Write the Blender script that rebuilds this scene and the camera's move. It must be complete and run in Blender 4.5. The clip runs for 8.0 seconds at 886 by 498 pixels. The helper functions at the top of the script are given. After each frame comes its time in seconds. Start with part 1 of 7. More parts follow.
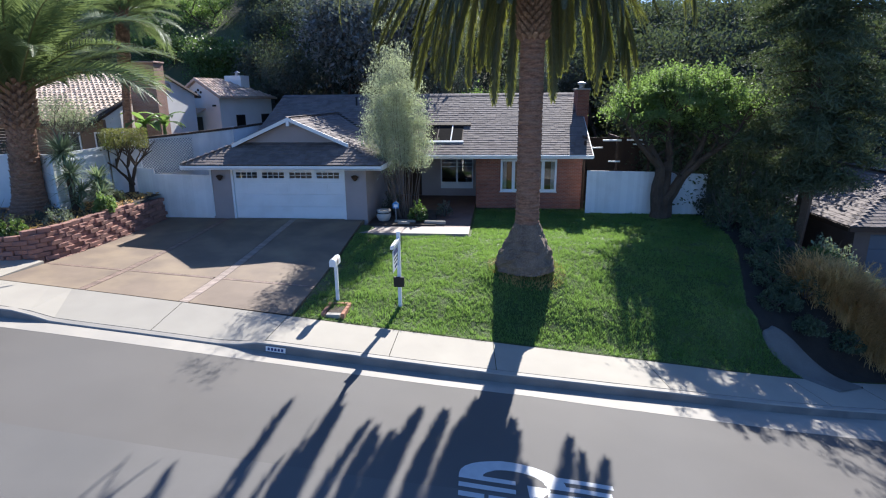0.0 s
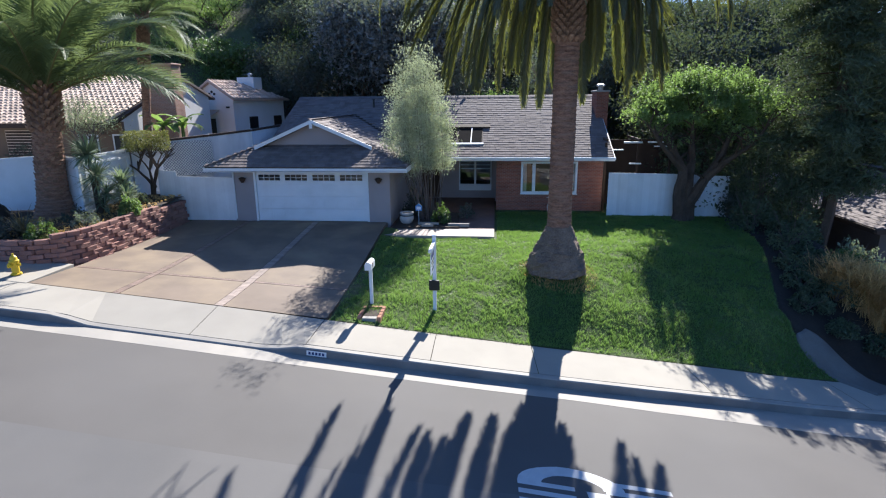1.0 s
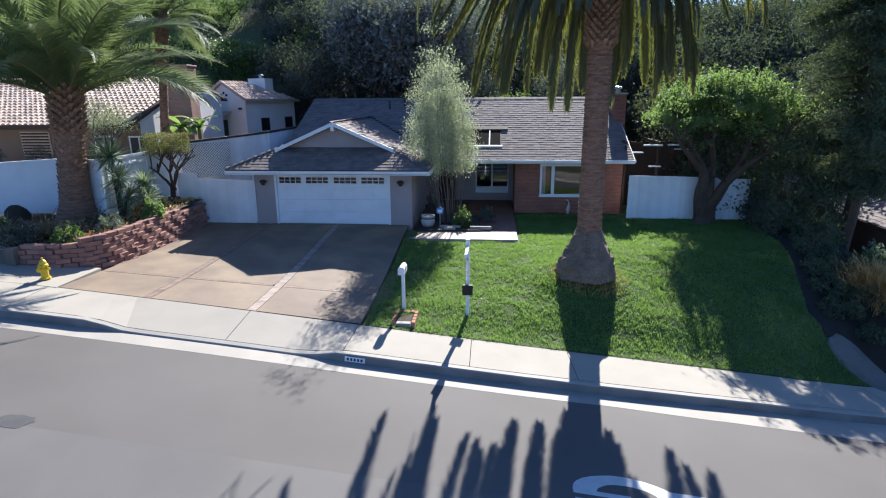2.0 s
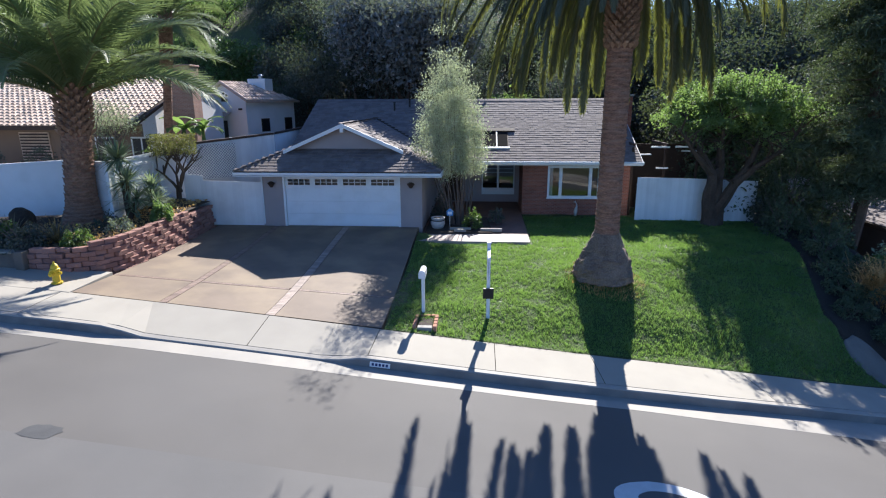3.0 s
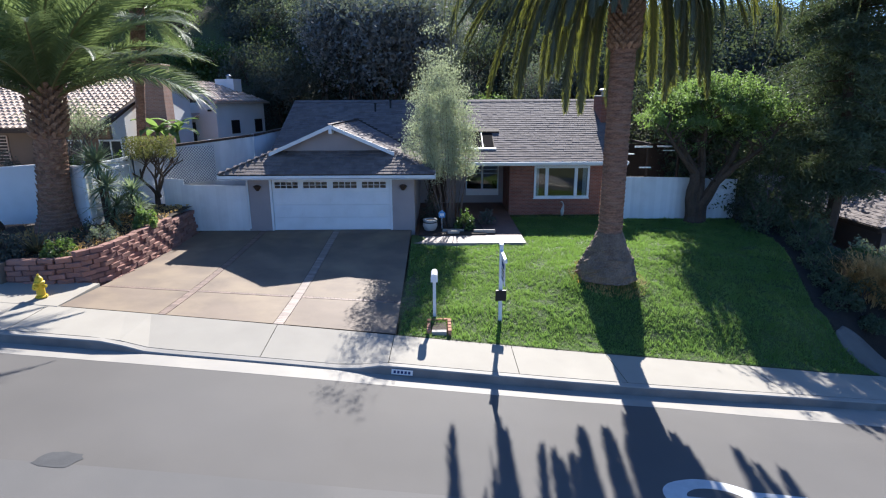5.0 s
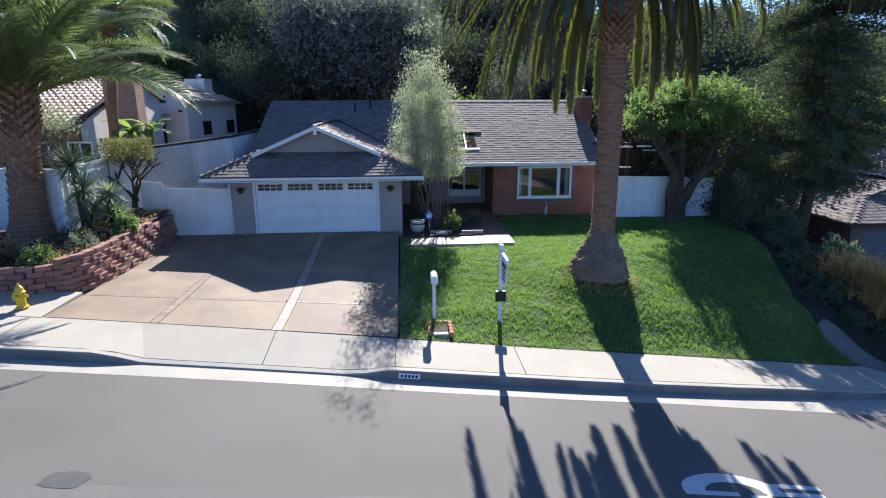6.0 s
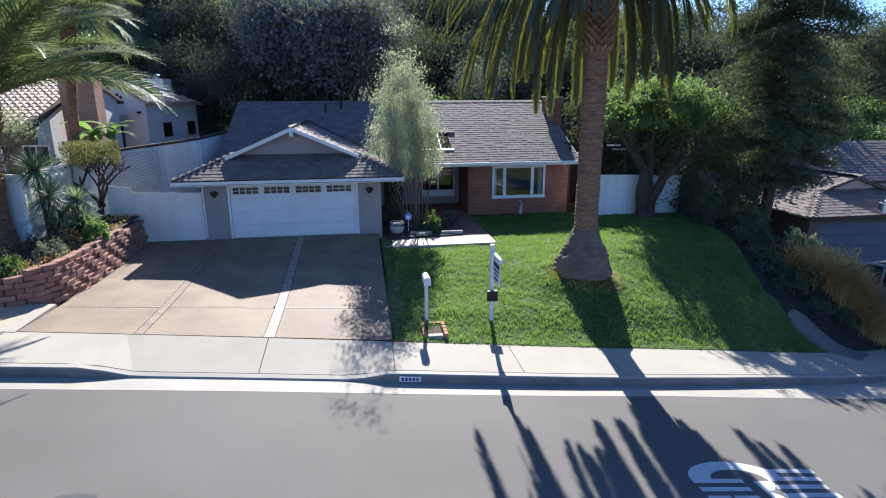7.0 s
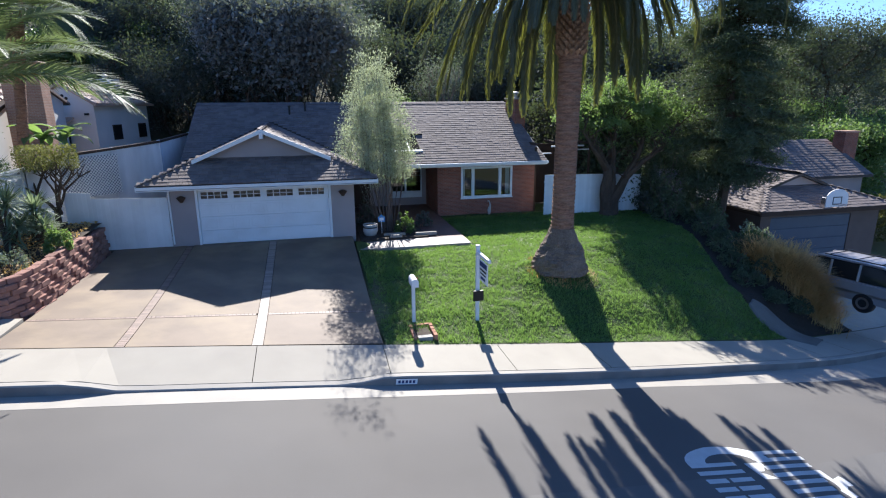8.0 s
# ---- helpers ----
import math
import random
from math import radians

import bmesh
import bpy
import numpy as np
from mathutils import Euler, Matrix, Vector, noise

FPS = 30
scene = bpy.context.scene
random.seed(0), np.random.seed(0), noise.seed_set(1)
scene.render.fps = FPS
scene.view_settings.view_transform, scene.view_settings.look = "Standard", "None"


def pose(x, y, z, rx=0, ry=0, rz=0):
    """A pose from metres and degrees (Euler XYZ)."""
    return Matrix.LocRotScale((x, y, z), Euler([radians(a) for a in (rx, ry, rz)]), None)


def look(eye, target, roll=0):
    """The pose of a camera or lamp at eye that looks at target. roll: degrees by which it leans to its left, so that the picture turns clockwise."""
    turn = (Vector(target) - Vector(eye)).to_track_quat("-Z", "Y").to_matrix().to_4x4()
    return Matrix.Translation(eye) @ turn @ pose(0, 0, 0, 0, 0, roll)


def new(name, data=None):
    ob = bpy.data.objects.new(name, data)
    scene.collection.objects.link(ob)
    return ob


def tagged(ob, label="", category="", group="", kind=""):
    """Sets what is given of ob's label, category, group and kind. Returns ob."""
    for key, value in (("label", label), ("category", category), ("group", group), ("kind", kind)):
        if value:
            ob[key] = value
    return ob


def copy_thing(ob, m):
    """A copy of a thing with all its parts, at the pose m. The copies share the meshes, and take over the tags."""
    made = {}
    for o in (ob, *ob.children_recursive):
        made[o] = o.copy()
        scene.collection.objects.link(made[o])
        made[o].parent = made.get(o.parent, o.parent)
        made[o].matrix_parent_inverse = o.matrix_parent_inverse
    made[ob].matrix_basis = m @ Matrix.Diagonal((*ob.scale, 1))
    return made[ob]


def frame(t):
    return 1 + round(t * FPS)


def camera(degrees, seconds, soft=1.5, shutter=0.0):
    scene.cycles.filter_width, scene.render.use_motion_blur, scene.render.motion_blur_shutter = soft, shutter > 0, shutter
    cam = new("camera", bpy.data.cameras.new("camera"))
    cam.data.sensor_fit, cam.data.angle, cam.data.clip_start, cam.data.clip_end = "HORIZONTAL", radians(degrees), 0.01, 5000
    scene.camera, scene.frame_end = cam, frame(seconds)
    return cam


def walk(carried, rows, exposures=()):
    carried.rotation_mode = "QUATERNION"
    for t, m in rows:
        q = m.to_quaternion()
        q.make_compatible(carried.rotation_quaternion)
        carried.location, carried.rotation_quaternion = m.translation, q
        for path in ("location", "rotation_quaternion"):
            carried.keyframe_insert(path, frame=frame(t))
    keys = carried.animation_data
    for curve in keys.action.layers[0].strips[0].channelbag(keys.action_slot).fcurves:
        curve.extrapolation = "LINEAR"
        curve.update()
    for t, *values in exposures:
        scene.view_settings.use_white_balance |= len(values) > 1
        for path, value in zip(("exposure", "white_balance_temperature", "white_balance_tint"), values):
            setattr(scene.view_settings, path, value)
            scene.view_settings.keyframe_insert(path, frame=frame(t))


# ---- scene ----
cam = camera(77.0, 8.0, soft=1.15)
PATH = [
    (0, (11.336, -22.956, 4.987), (11.147, -21.035, 4.466), -0.5),
    (0.5, (10.82, -22.99, 5.005), (10.634, -21.067, 4.486), -0.5),
    (1, (10.287, -22.985, 5.045), (10.102, -21.062, 4.527), -0.5),
    (1.5, (9.771, -22.971, 5.108), (9.589, -21.048, 4.588), -0.4),
    (2, (9.279, -22.968, 5.16), (9.101, -21.045, 4.642), -0.4),
    (3.5, (8.005, -22.836, 5.208), (7.894, -20.907, 4.691), -0.2),
    (4, (7.64, -22.784, 5.203), (7.564, -20.854, 4.686), -0.3),
    (5.5, (6.43, -22.603, 5.168), (6.499, -20.67, 4.657), -0.2),
    (6, (5.947, -22.522, 5.174), (6.082, -20.593, 4.663), -0.2),
    (6.5, (5.496, -22.456, 5.172), (5.702, -20.533, 4.662), -0.2),
    (7, (5.031, -22.387, 5.205), (5.316, -20.474, 4.693), -0.3),
    (7.5, (4.542, -22.317, 5.228), (4.915, -20.42, 4.718), -0.2),
    (8, (4.062, -22.258, 5.25), (4.52, -20.379, 4.739), -0.3),
]
walk(cam, [(t, look(eye, target, roll)) for t, eye, target, roll in PATH])

# ---- world, sun ----
SUN_EL, SUN_AZ = radians(33.5), radians(8.5)
scene.view_settings.exposure = 1.38
scene.view_settings.use_white_balance = True
scene.view_settings.white_balance_temperature, scene.view_settings.white_balance_tint = 5580, 15
world = bpy.data.worlds.new("sky")
scene.world = world
world.use_nodes = True
wn = world.node_tree
sky = wn.nodes.new("ShaderNodeTexSky")
sky.sky_type, sky.sun_disc = "NISHITA", False
sky.sun_elevation, sky.sun_rotation = SUN_EL, SUN_AZ
sky.air_density, sky.dust_density, sky.ozone_density = 1.0, 0.6, 9.0
wn.links.new(sky.outputs[0], wn.nodes["Background"].inputs[0])
wn.nodes["Background"].inputs[1].default_value = 0.07
sun_data = bpy.data.lights.new("sun", "SUN")
sun_data.energy, sun_data.angle, sun_data.color = 5.0, radians(0.4), (1.0, 0.91, 0.73)
sun = new("sun", sun_data)
sun_dir = Vector((math.sin(SUN_AZ) * math.cos(SUN_EL), math.cos(SUN_AZ) * math.cos(SUN_EL), math.sin(SUN_EL)))
sun.matrix_world = look(sun_dir * 90, (0, 0, 0))


# ---- materials ----
def mat(name, col, col2=None, rough=0.8, scale=3.0, fine=40.0, mix=0.6, bump=0.2, dist=0.01, vary=0.0, stain=None, stain_scale=0.5,
        stain_amount=0.0, metal=0.0, translucent=None, stretch=(1, 1, 1), spec=0.4, island=False, bump_scale=None):
    """A surface of two colours in noise of two sizes, with fine relief, stains, and a shade that varies from piece to piece."""
    m = bpy.data.materials.new(name)
    m.use_nodes = True
    nt = m.node_tree
    n, L = nt.nodes, nt.links
    b = n["Principled BSDF"]
    b.inputs["Roughness"].default_value, b.inputs["Metallic"].default_value = rough, metal
    b.inputs["Specular IOR Level"].default_value = spec
    geo = n.new("ShaderNodeNewGeometry")
    mp = n.new("ShaderNodeMapping")
    mp.inputs["Scale"].default_value = stretch
    L.new(geo.outputs["Position"], mp.inputs[0])

    def tex(s, detail=4.0):
        t = n.new("ShaderNodeTexNoise")
        t.inputs["Scale"].default_value, t.inputs["Detail"].default_value = s, detail
        L.new(mp.outputs[0], t.inputs["Vector"])
        return t.outputs["Fac"]

    def ramp(fac, lo, hi):
        r = n.new("ShaderNodeMapRange")
        r.inputs["From Min"].default_value, r.inputs["From Max"].default_value = lo, hi
        L.new(fac, r.inputs["Value"])
        return r.outputs["Result"]

    def blend(fac, a, c):
        x = n.new("ShaderNodeMix")
        x.data_type = "RGBA"
        L.new(fac, x.inputs["Factor"])
        for sock, v in ((x.inputs["A"], a), (x.inputs["B"], c)):
            if isinstance(v, tuple):
                sock.default_value = (*v, 1)
            else:
                L.new(v, sock)
        return x.outputs["Result"]

    col2 = col2 or tuple(c * 0.75 for c in col)
    coarse, small = tex(scale), tex(fine, 2.0)
    add = n.new("ShaderNodeMath")
    add.operation = "MULTIPLY_ADD"
    L.new(small, add.inputs[0])
    add.inputs[1].default_value = mix
    L.new(coarse, add.inputs[2])
    out = blend(ramp(add.outputs[0], 0.3 + 0.5 * mix - 0.1, 0.75 + 0.5 * mix), col, col2)
    if stain_amount:
        f = n.new("ShaderNodeMath")
        f.operation = "MULTIPLY"
        L.new(ramp(tex(stain_scale, 6.0), 0.45, 0.7), f.inputs[0])
        f.inputs[1].default_value = stain_amount
        out = blend(f.outputs[0], out, stain)
    if vary:
        if island:
            rnd = geo.outputs["Random Per Island"]
        else:
            rnd = n.new("ShaderNodeObjectInfo").outputs["Random"]
        hsv = n.new("ShaderNodeHueSaturation")
        v = n.new("ShaderNodeMapRange")
        v.inputs["To Min"].default_value, v.inputs["To Max"].default_value = 1 - vary, 1 + vary
        L.new(rnd, v.inputs["Value"])
        L.new(v.outputs["Result"], hsv.inputs["Value"])
        L.new(out, hsv.inputs["Color"])
        out = hsv.outputs["Color"]
    L.new(out, b.inputs["Base Color"])
    if bump:
        bp = n.new("ShaderNodeBump")
        bp.inputs["Strength"].default_value, bp.inputs["Distance"].default_value = bump, dist
        L.new(tex(bump_scale, 3.0) if bump_scale else small, bp.inputs["Height"])
        L.new(bp.outputs[0], b.inputs["Normal"])
    if translucent:
        t = n.new("ShaderNodeBsdfTranslucent")
        t.inputs["Color"].default_value = (*translucent, 1)
        a = n.new("ShaderNodeAddShader")
        L.new(b.outputs[0], a.inputs[0])
        L.new(t.outputs[0], a.inputs[1])
        L.new(a.outputs[0], n["Material Output"].inputs["Surface"])
    return m


def brick_mat(name, c1, c2, mortar, length=0.2, height=0.067):
    """Brickwork too far off to be laid brick by brick: 0.2 m stretchers with sunk joints."""
    m = bpy.data.materials.new(name)
    m.use_nodes = True
    n, L = m.node_tree.nodes, m.node_tree.links
    b = n["Principled BSDF"]
    b.inputs["Roughness"].default_value = 0.9
    geo, sep, com = n.new("ShaderNodeNewGeometry"), n.new("ShaderNodeSeparateXYZ"), n.new("ShaderNodeCombineXYZ")
    L.new(geo.outputs["Position"], sep.inputs[0])
    s = n.new("ShaderNodeMath")
    L.new(sep.outputs["X"], s.inputs[0])
    L.new(sep.outputs["Y"], s.inputs[1])
    L.new(s.outputs[0], com.inputs["X"])
    L.new(sep.outputs["Z"], com.inputs["Y"])
    t = n.new("ShaderNodeTexBrick")
    t.inputs["Scale"].default_value = 1.0
    t.inputs["Brick Width"].default_value, t.inputs["Row Height"].default_value = length, height
    t.inputs["Mortar Size"].default_value = 0.006
    for k, c in (("Color1", c1), ("Color2", c2), ("Mortar", mortar)):
        t.inputs[k].default_value = (*c, 1)
    L.new(com.outputs[0], t.inputs["Vector"])
    ns = n.new("ShaderNodeTexNoise")
    ns.inputs["Scale"].default_value = 1.3
    L.new(geo.outputs["Position"], ns.inputs["Vector"])
    h = n.new("ShaderNodeHueSaturation")
    mr = n.new("ShaderNodeMapRange")
    mr.inputs["To Min"].default_value, mr.inputs["To Max"].default_value = 0.65, 1.35
    L.new(ns.outputs["Fac"], mr.inputs["Value"])
    L.new(mr.outputs["Result"], h.inputs["Value"])
    L.new(t.outputs["Color"], h.inputs["Color"])
    L.new(h.outputs["Color"], b.inputs["Base Color"])
    bp = n.new("ShaderNodeBump")
    bp.inputs["Strength"].default_value, bp.inputs["Distance"].default_value = 0.6, 0.008
    bp.invert = True
    L.new(t.outputs["Fac"], bp.inputs["Height"])
    L.new(bp.outputs[0], b.inputs["Normal"])
    return m


def glass_mat(name, tint=(0.85, 0.9, 0.9)):
    m = bpy.data.materials.new(name)
    m.use_nodes = True
    b = m.node_tree.nodes["Principled BSDF"]
    b.inputs["Base Color"].default_value = (*tint, 1)
    b.inputs["Transmission Weight"].default_value, b.inputs["Roughness"].default_value, b.inputs["IOR"].default_value = 1.0, 0.01, 1.5
    return m


M = dict(
    asphalt=mat("asphalt", (0.124, 0.114, 0.103), (0.1, 0.092, 0.084), 0.82, 0.5, 90, 0.5, 0.5, 0.006, stain=(0.125, 0.12, 0.115), stain_scale=0.16, stain_amount=0.5, spec=0.35),
    asphalt_old=mat("worn_asphalt", (0.144, 0.136, 0.126), (0.118, 0.111, 0.103), 0.82, 0.7, 90, 0.5, 0.5, 0.006, stain=(0.095, 0.095, 0.095), stain_scale=0.3, stain_amount=0.4, spec=0.35),
    tar=mat("tar_patch", (0.05, 0.05, 0.052), (0.08, 0.08, 0.08), 0.85, 3, 60, 0.5, 0.4),
    paint=mat("road_paint", (0.62, 0.62, 0.6), (0.5, 0.5, 0.49), 0.7, 4, 60, 0.6, 0.2, 0.003),
    concrete=mat("walk_concrete", (0.395, 0.36, 0.297), (0.325, 0.295, 0.245), 0.85, 0.9, 70, 0.4, 0.3, 0.004, vary=0.02, stain=(0.35, 0.32, 0.265), stain_scale=0.8, stain_amount=0.5),
    kerb=mat("kerb_concrete", (0.385, 0.35, 0.298), (0.3, 0.275, 0.235), 0.75, 1.2, 70, 0.4, 0.3, 0.004, stain=(0.3, 0.28, 0.25), stain_scale=1.2, stain_amount=0.5),
    drive=mat("drive_concrete", (0.225, 0.168, 0.118), (0.148, 0.108, 0.077), 0.74, 0.8, 60, 0.3, 0.3, 0.004, stain=(0.29, 0.22, 0.138), stain_scale=0.6, stain_amount=0.85, spec=0.4),
    porch=mat("porch_concrete", (0.42, 0.34, 0.29), (0.33, 0.265, 0.225), 0.7, 1.0, 60, 0.3, 0.2, 0.004, stain=(0.3, 0.24, 0.2), stain_scale=0.9, stain_amount=0.5),
    # Red-brown floor, its tone darkened to stand in for the house's shadow.
    porch_shade_brick=mat("porch_shade_brick", (0.2, 0.115, 0.085), (0.13, 0.075, 0.058), 0.75, 2.0, 40, 0.4, 0.3, 0.005, stain=(0.12, 0.08, 0.065), stain_scale=1.2, stain_amount=0.6),
    # Blue-grey of the shadows seen between the lattice laths, as a colour.
    lattice_shade=mat("blue_grey_shade", (0.3, 0.33, 0.38), (0.22, 0.245, 0.285), 0.8, 1.2, 30, 0.4, 0.2, 0.004),
    # Bank soil blackened to put the shade under the trees into its colour.
    mulch=mat("shade_dark_soil", (0.04, 0.032, 0.024), (0.022, 0.018, 0.014), 0.95, 2.5, 30, 0.8, 0.9, 0.03),
    soil=mat("soil", (0.08, 0.058, 0.042), (0.042, 0.032, 0.024), 0.95, 2.0, 25, 0.8, 0.8, 0.03),
    hill=mat("hill_ground", (0.1, 0.13, 0.04), (0.085, 0.075, 0.045), 0.95, 0.25, 6, 0.6, 0.8, 0.1, stain=(0.07, 0.055, 0.04), stain_scale=0.12, stain_amount=0.9),
    turf=mat("turf", (0.082, 0.115, 0.03), (0.042, 0.068, 0.016), 0.9, 1.6, 22, 0.8, 1.0, 0.05, stain=(0.16, 0.22, 0.05), stain_scale=0.5, stain_amount=0.35),
    blade=mat("grass_blade", (0.078, 0.142, 0.032), (0.038, 0.074, 0.018), 0.6, 1.2, 8, 0.5, 0, vary=0.25, island=True, stain=(0.155, 0.19, 0.055), stain_scale=0.9, stain_amount=0.7, translucent=(0.115, 0.185, 0.034)),
    stucco=mat("grey_stucco", (0.4, 0.345, 0.335), (0.35, 0.3, 0.29), 0.92, 1.0, 90, 0.4, 0.5, 0.005, stain=(0.3, 0.26, 0.25), stain_scale=0.7, stain_amount=0.4),
    stucco_white=mat("white_stucco", (0.82, 0.81, 0.79), (0.75, 0.74, 0.72), 0.9, 0.8, 70, 0.4, 0.4, 0.006, stain=(0.62, 0.6, 0.57), stain_scale=0.5, stain_amount=0.4),
    garden_wall=mat("weathered_garden_wall", (0.22, 0.18, 0.14), (0.13, 0.105, 0.085), 0.92, 1.2, 50, 0.5, 0.4, 0.006, stain=(0.1, 0.085, 0.07), stain_scale=0.9, stain_amount=0.7),
    # Tan darkened so that the neighbour's street wall carries shade in its colour.
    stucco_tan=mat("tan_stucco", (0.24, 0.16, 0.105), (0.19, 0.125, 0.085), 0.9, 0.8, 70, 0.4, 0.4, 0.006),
    white=mat("white_paint", (0.82, 0.825, 0.83), (0.77, 0.775, 0.78), 0.5, 1.5, 40, 0.3, 0.05, 0.002, stain=(0.58, 0.57, 0.54), stain_scale=1.4, stain_amount=0.25),
    fence=mat("white_fence_paint", (0.84, 0.84, 0.835), (0.78, 0.78, 0.775), 0.6, 1.5, 40, 0.3, 0.15, 0.003, vary=0.05, stain=(0.55, 0.53, 0.5), stain_scale=0.9, stain_amount=0.4),
    # Upright streaks put dappled light and shade into the wall's colour.
    boundary=mat("dapple_streaked_wall", (0.85, 0.85, 0.85), (0.74, 0.74, 0.74), 0.8, 1.2, 30, 0.3, 0.2, 0.004, stretch=(1, 1, 0.25), stain=(0.5, 0.5, 0.5), stain_scale=1.1, stain_amount=0.6),
    fence_cream=mat("cream_fence_panel", (0.55, 0.47, 0.38), (0.48, 0.4, 0.32), 0.7, 1.5, 40, 0.3, 0.1, 0.003),
    shingle=mat("roof_shingle", (0.225, 0.184, 0.17), (0.14, 0.115, 0.107), 0.88, 2.2, 30, 0.6, 0.6, 0.012, vary=0.15, stain=(0.2, 0.17, 0.155), stain_scale=0.5, stain_amount=0.5, spec=0.3),
    shingle_rest=mat("roof_shingle_field", (0.225, 0.184, 0.17), (0.14, 0.115, 0.107), 0.88, 2.2, 30, 0.6, 0.6, 0.012, vary=0.15, island=True, stain=(0.2, 0.17, 0.155), stain_scale=0.5, stain_amount=0.5, spec=0.3),
    deck=mat("roof_deck", (0.1, 0.08, 0.07), (0.07, 0.06, 0.05), 0.9, 2, 30),
    brick=brick_mat("red_brickwork", (0.3, 0.1, 0.06), (0.21, 0.07, 0.045), (0.3, 0.24, 0.2)),
    brick_tan=brick_mat("chimney_brickwork", (0.42, 0.23, 0.16), (0.33, 0.175, 0.125), (0.45, 0.38, 0.33)),
    block=mat("wall_block", (0.34, 0.18, 0.14), (0.23, 0.122, 0.098), 0.95, 3.0, 35, 0.7, 0.9, 0.02, vary=0.2, stain=(0.4, 0.24, 0.19), stain_scale=1.5, stain_amount=0.4),
    paver=mat("brick_paver", (0.245, 0.17, 0.13), (0.19, 0.13, 0.1), 0.65, 3.0, 50, 0.5, 0.3, 0.004, vary=0.2, island=True),
    paver_pale=mat("pale_brick_paver", (0.36, 0.28, 0.23), (0.27, 0.21, 0.17), 0.65, 3.0, 50, 0.5, 0.3, 0.004, vary=0.2, island=True),
    palm_root=mat("palm_root_mass", (0.3, 0.225, 0.165), (0.14, 0.1, 0.075), 0.95, 3.0, 22, 0.9, 1.0, 0.06),
    tile=mat("clay_tile", (0.66, 0.5, 0.38), (0.46, 0.31, 0.22), 0.6, 2.0, 30, 0.5, 0.3, 0.006, vary=0.3, island=True, stain=(0.52, 0.4, 0.31), stain_scale=0.8, stain_amount=0.5),
    wood_dark=mat("dark_wood", (0.075, 0.045, 0.03), (0.05, 0.03, 0.02), 0.8, 2, 30, stretch=(1, 1, 0.2)),
    metal=mat("grey_metal", (0.4, 0.4, 0.4), (0.3, 0.3, 0.3), 0.4, 4, 40, metal=0.9),
    black=mat("black_metal", (0.015, 0.015, 0.016), (0.01, 0.01, 0.01), 0.5, 4, 40),
    yellow=mat("yellow_paint", (0.7, 0.5, 0.02), (0.6, 0.42, 0.02), 0.45, 4, 40, 0.4, 0.1, 0.003, stain=(0.4, 0.28, 0.03), stain_scale=5, stain_amount=0.4),
    glass=glass_mat("window_glass"),
    bark=mat("bark", (0.12, 0.085, 0.06), (0.06, 0.042, 0.03), 0.95, 3, 25, 0.7, 0.9, 0.03, stretch=(1, 1, 0.35)),
    bark_pale=mat("pale_bark", (0.33, 0.28, 0.23), (0.2, 0.16, 0.13), 0.9, 2, 20, 0.7, 0.5, 0.02, stretch=(1, 1, 0.3)),
    palm_bark=mat("palm_bark", (0.5, 0.27, 0.17), (0.17, 0.087, 0.056), 0.95, 3.5, 16, 0.9, 1.0, 0.05, stretch=(1, 1, 4.5), stain=(0.36, 0.25, 0.19), stain_scale=2.5, stain_amount=0.5),
    palm_boot=mat("palm_leaf_base", (0.4, 0.25, 0.16), (0.19, 0.105, 0.065), 0.9, 6, 40, 0.6, 0.5, 0.01, vary=0.25, island=True),
    frond_green=mat("green_palm_leaflet", (0.1, 0.135, 0.062), (0.065, 0.09, 0.042), 0.6, 0.8, 9, 0.5, 0, vary=0.25, island=True, translucent=(0.08, 0.105, 0.035), spec=0.2),
    frond=mat("palm_leaflet", (0.088, 0.102, 0.076), (0.062, 0.074, 0.055), 0.75, 0.8, 9, 0.5, 0, vary=0.25, island=True, translucent=(0.07, 0.075, 0.01), spec=0.25),
    rachis=mat("palm_rachis", (0.2, 0.19, 0.07), (0.14, 0.13, 0.05), 0.5, 3, 30, 0.4, 0),
    leaf_olive=mat("grey_green_leaf", (0.25, 0.275, 0.21), (0.15, 0.175, 0.115), 0.8, 1.5, 9, 0.5, 0, vary=0.3, island=True, translucent=(0.12, 0.145, 0.065), spec=0.15),
    leaf_bright=mat("bright_leaf", (0.085, 0.125, 0.045), (0.05, 0.078, 0.03), 0.7, 0.8, 8, 0.5, 0, vary=0.3, island=True, translucent=(0.115, 0.175, 0.038)),
    leaf_clipped=mat("clipped_leaf", (0.1, 0.105, 0.045), (0.06, 0.065, 0.03), 0.7, 1.5, 9, 0.5, 0, vary=0.3, island=True, translucent=(0.08, 0.085, 0.02), spec=0.2),
    # Darker concrete puts the shade of the kerb's upright face into its colour.
    kerb_face=mat("shaded_kerb_face", (0.26, 0.24, 0.21), (0.17, 0.16, 0.15), 0.9, 1.5, 60, 0.5, 0.3, 0.004, stain=(0.12, 0.115, 0.11), stain_scale=1.3, stain_amount=0.7),
    # Grey-brown darkened to put the garage walls' shade into the colour.
    wall_brown=mat("shade_brown_wall", (0.15, 0.115, 0.1), (0.11, 0.085, 0.075), 0.8, 1.5, 40, 0.4, 0.2, 0.004),
    leaf_silver=mat("silver_leaf", (0.36, 0.37, 0.29), (0.21, 0.225, 0.165), 0.8, 1.5, 9, 0.5, 0, vary=0.35, island=True, translucent=(0.17, 0.195, 0.105), spec=0.2),
    # Gum leaves paled to put hillside haze into their colour.
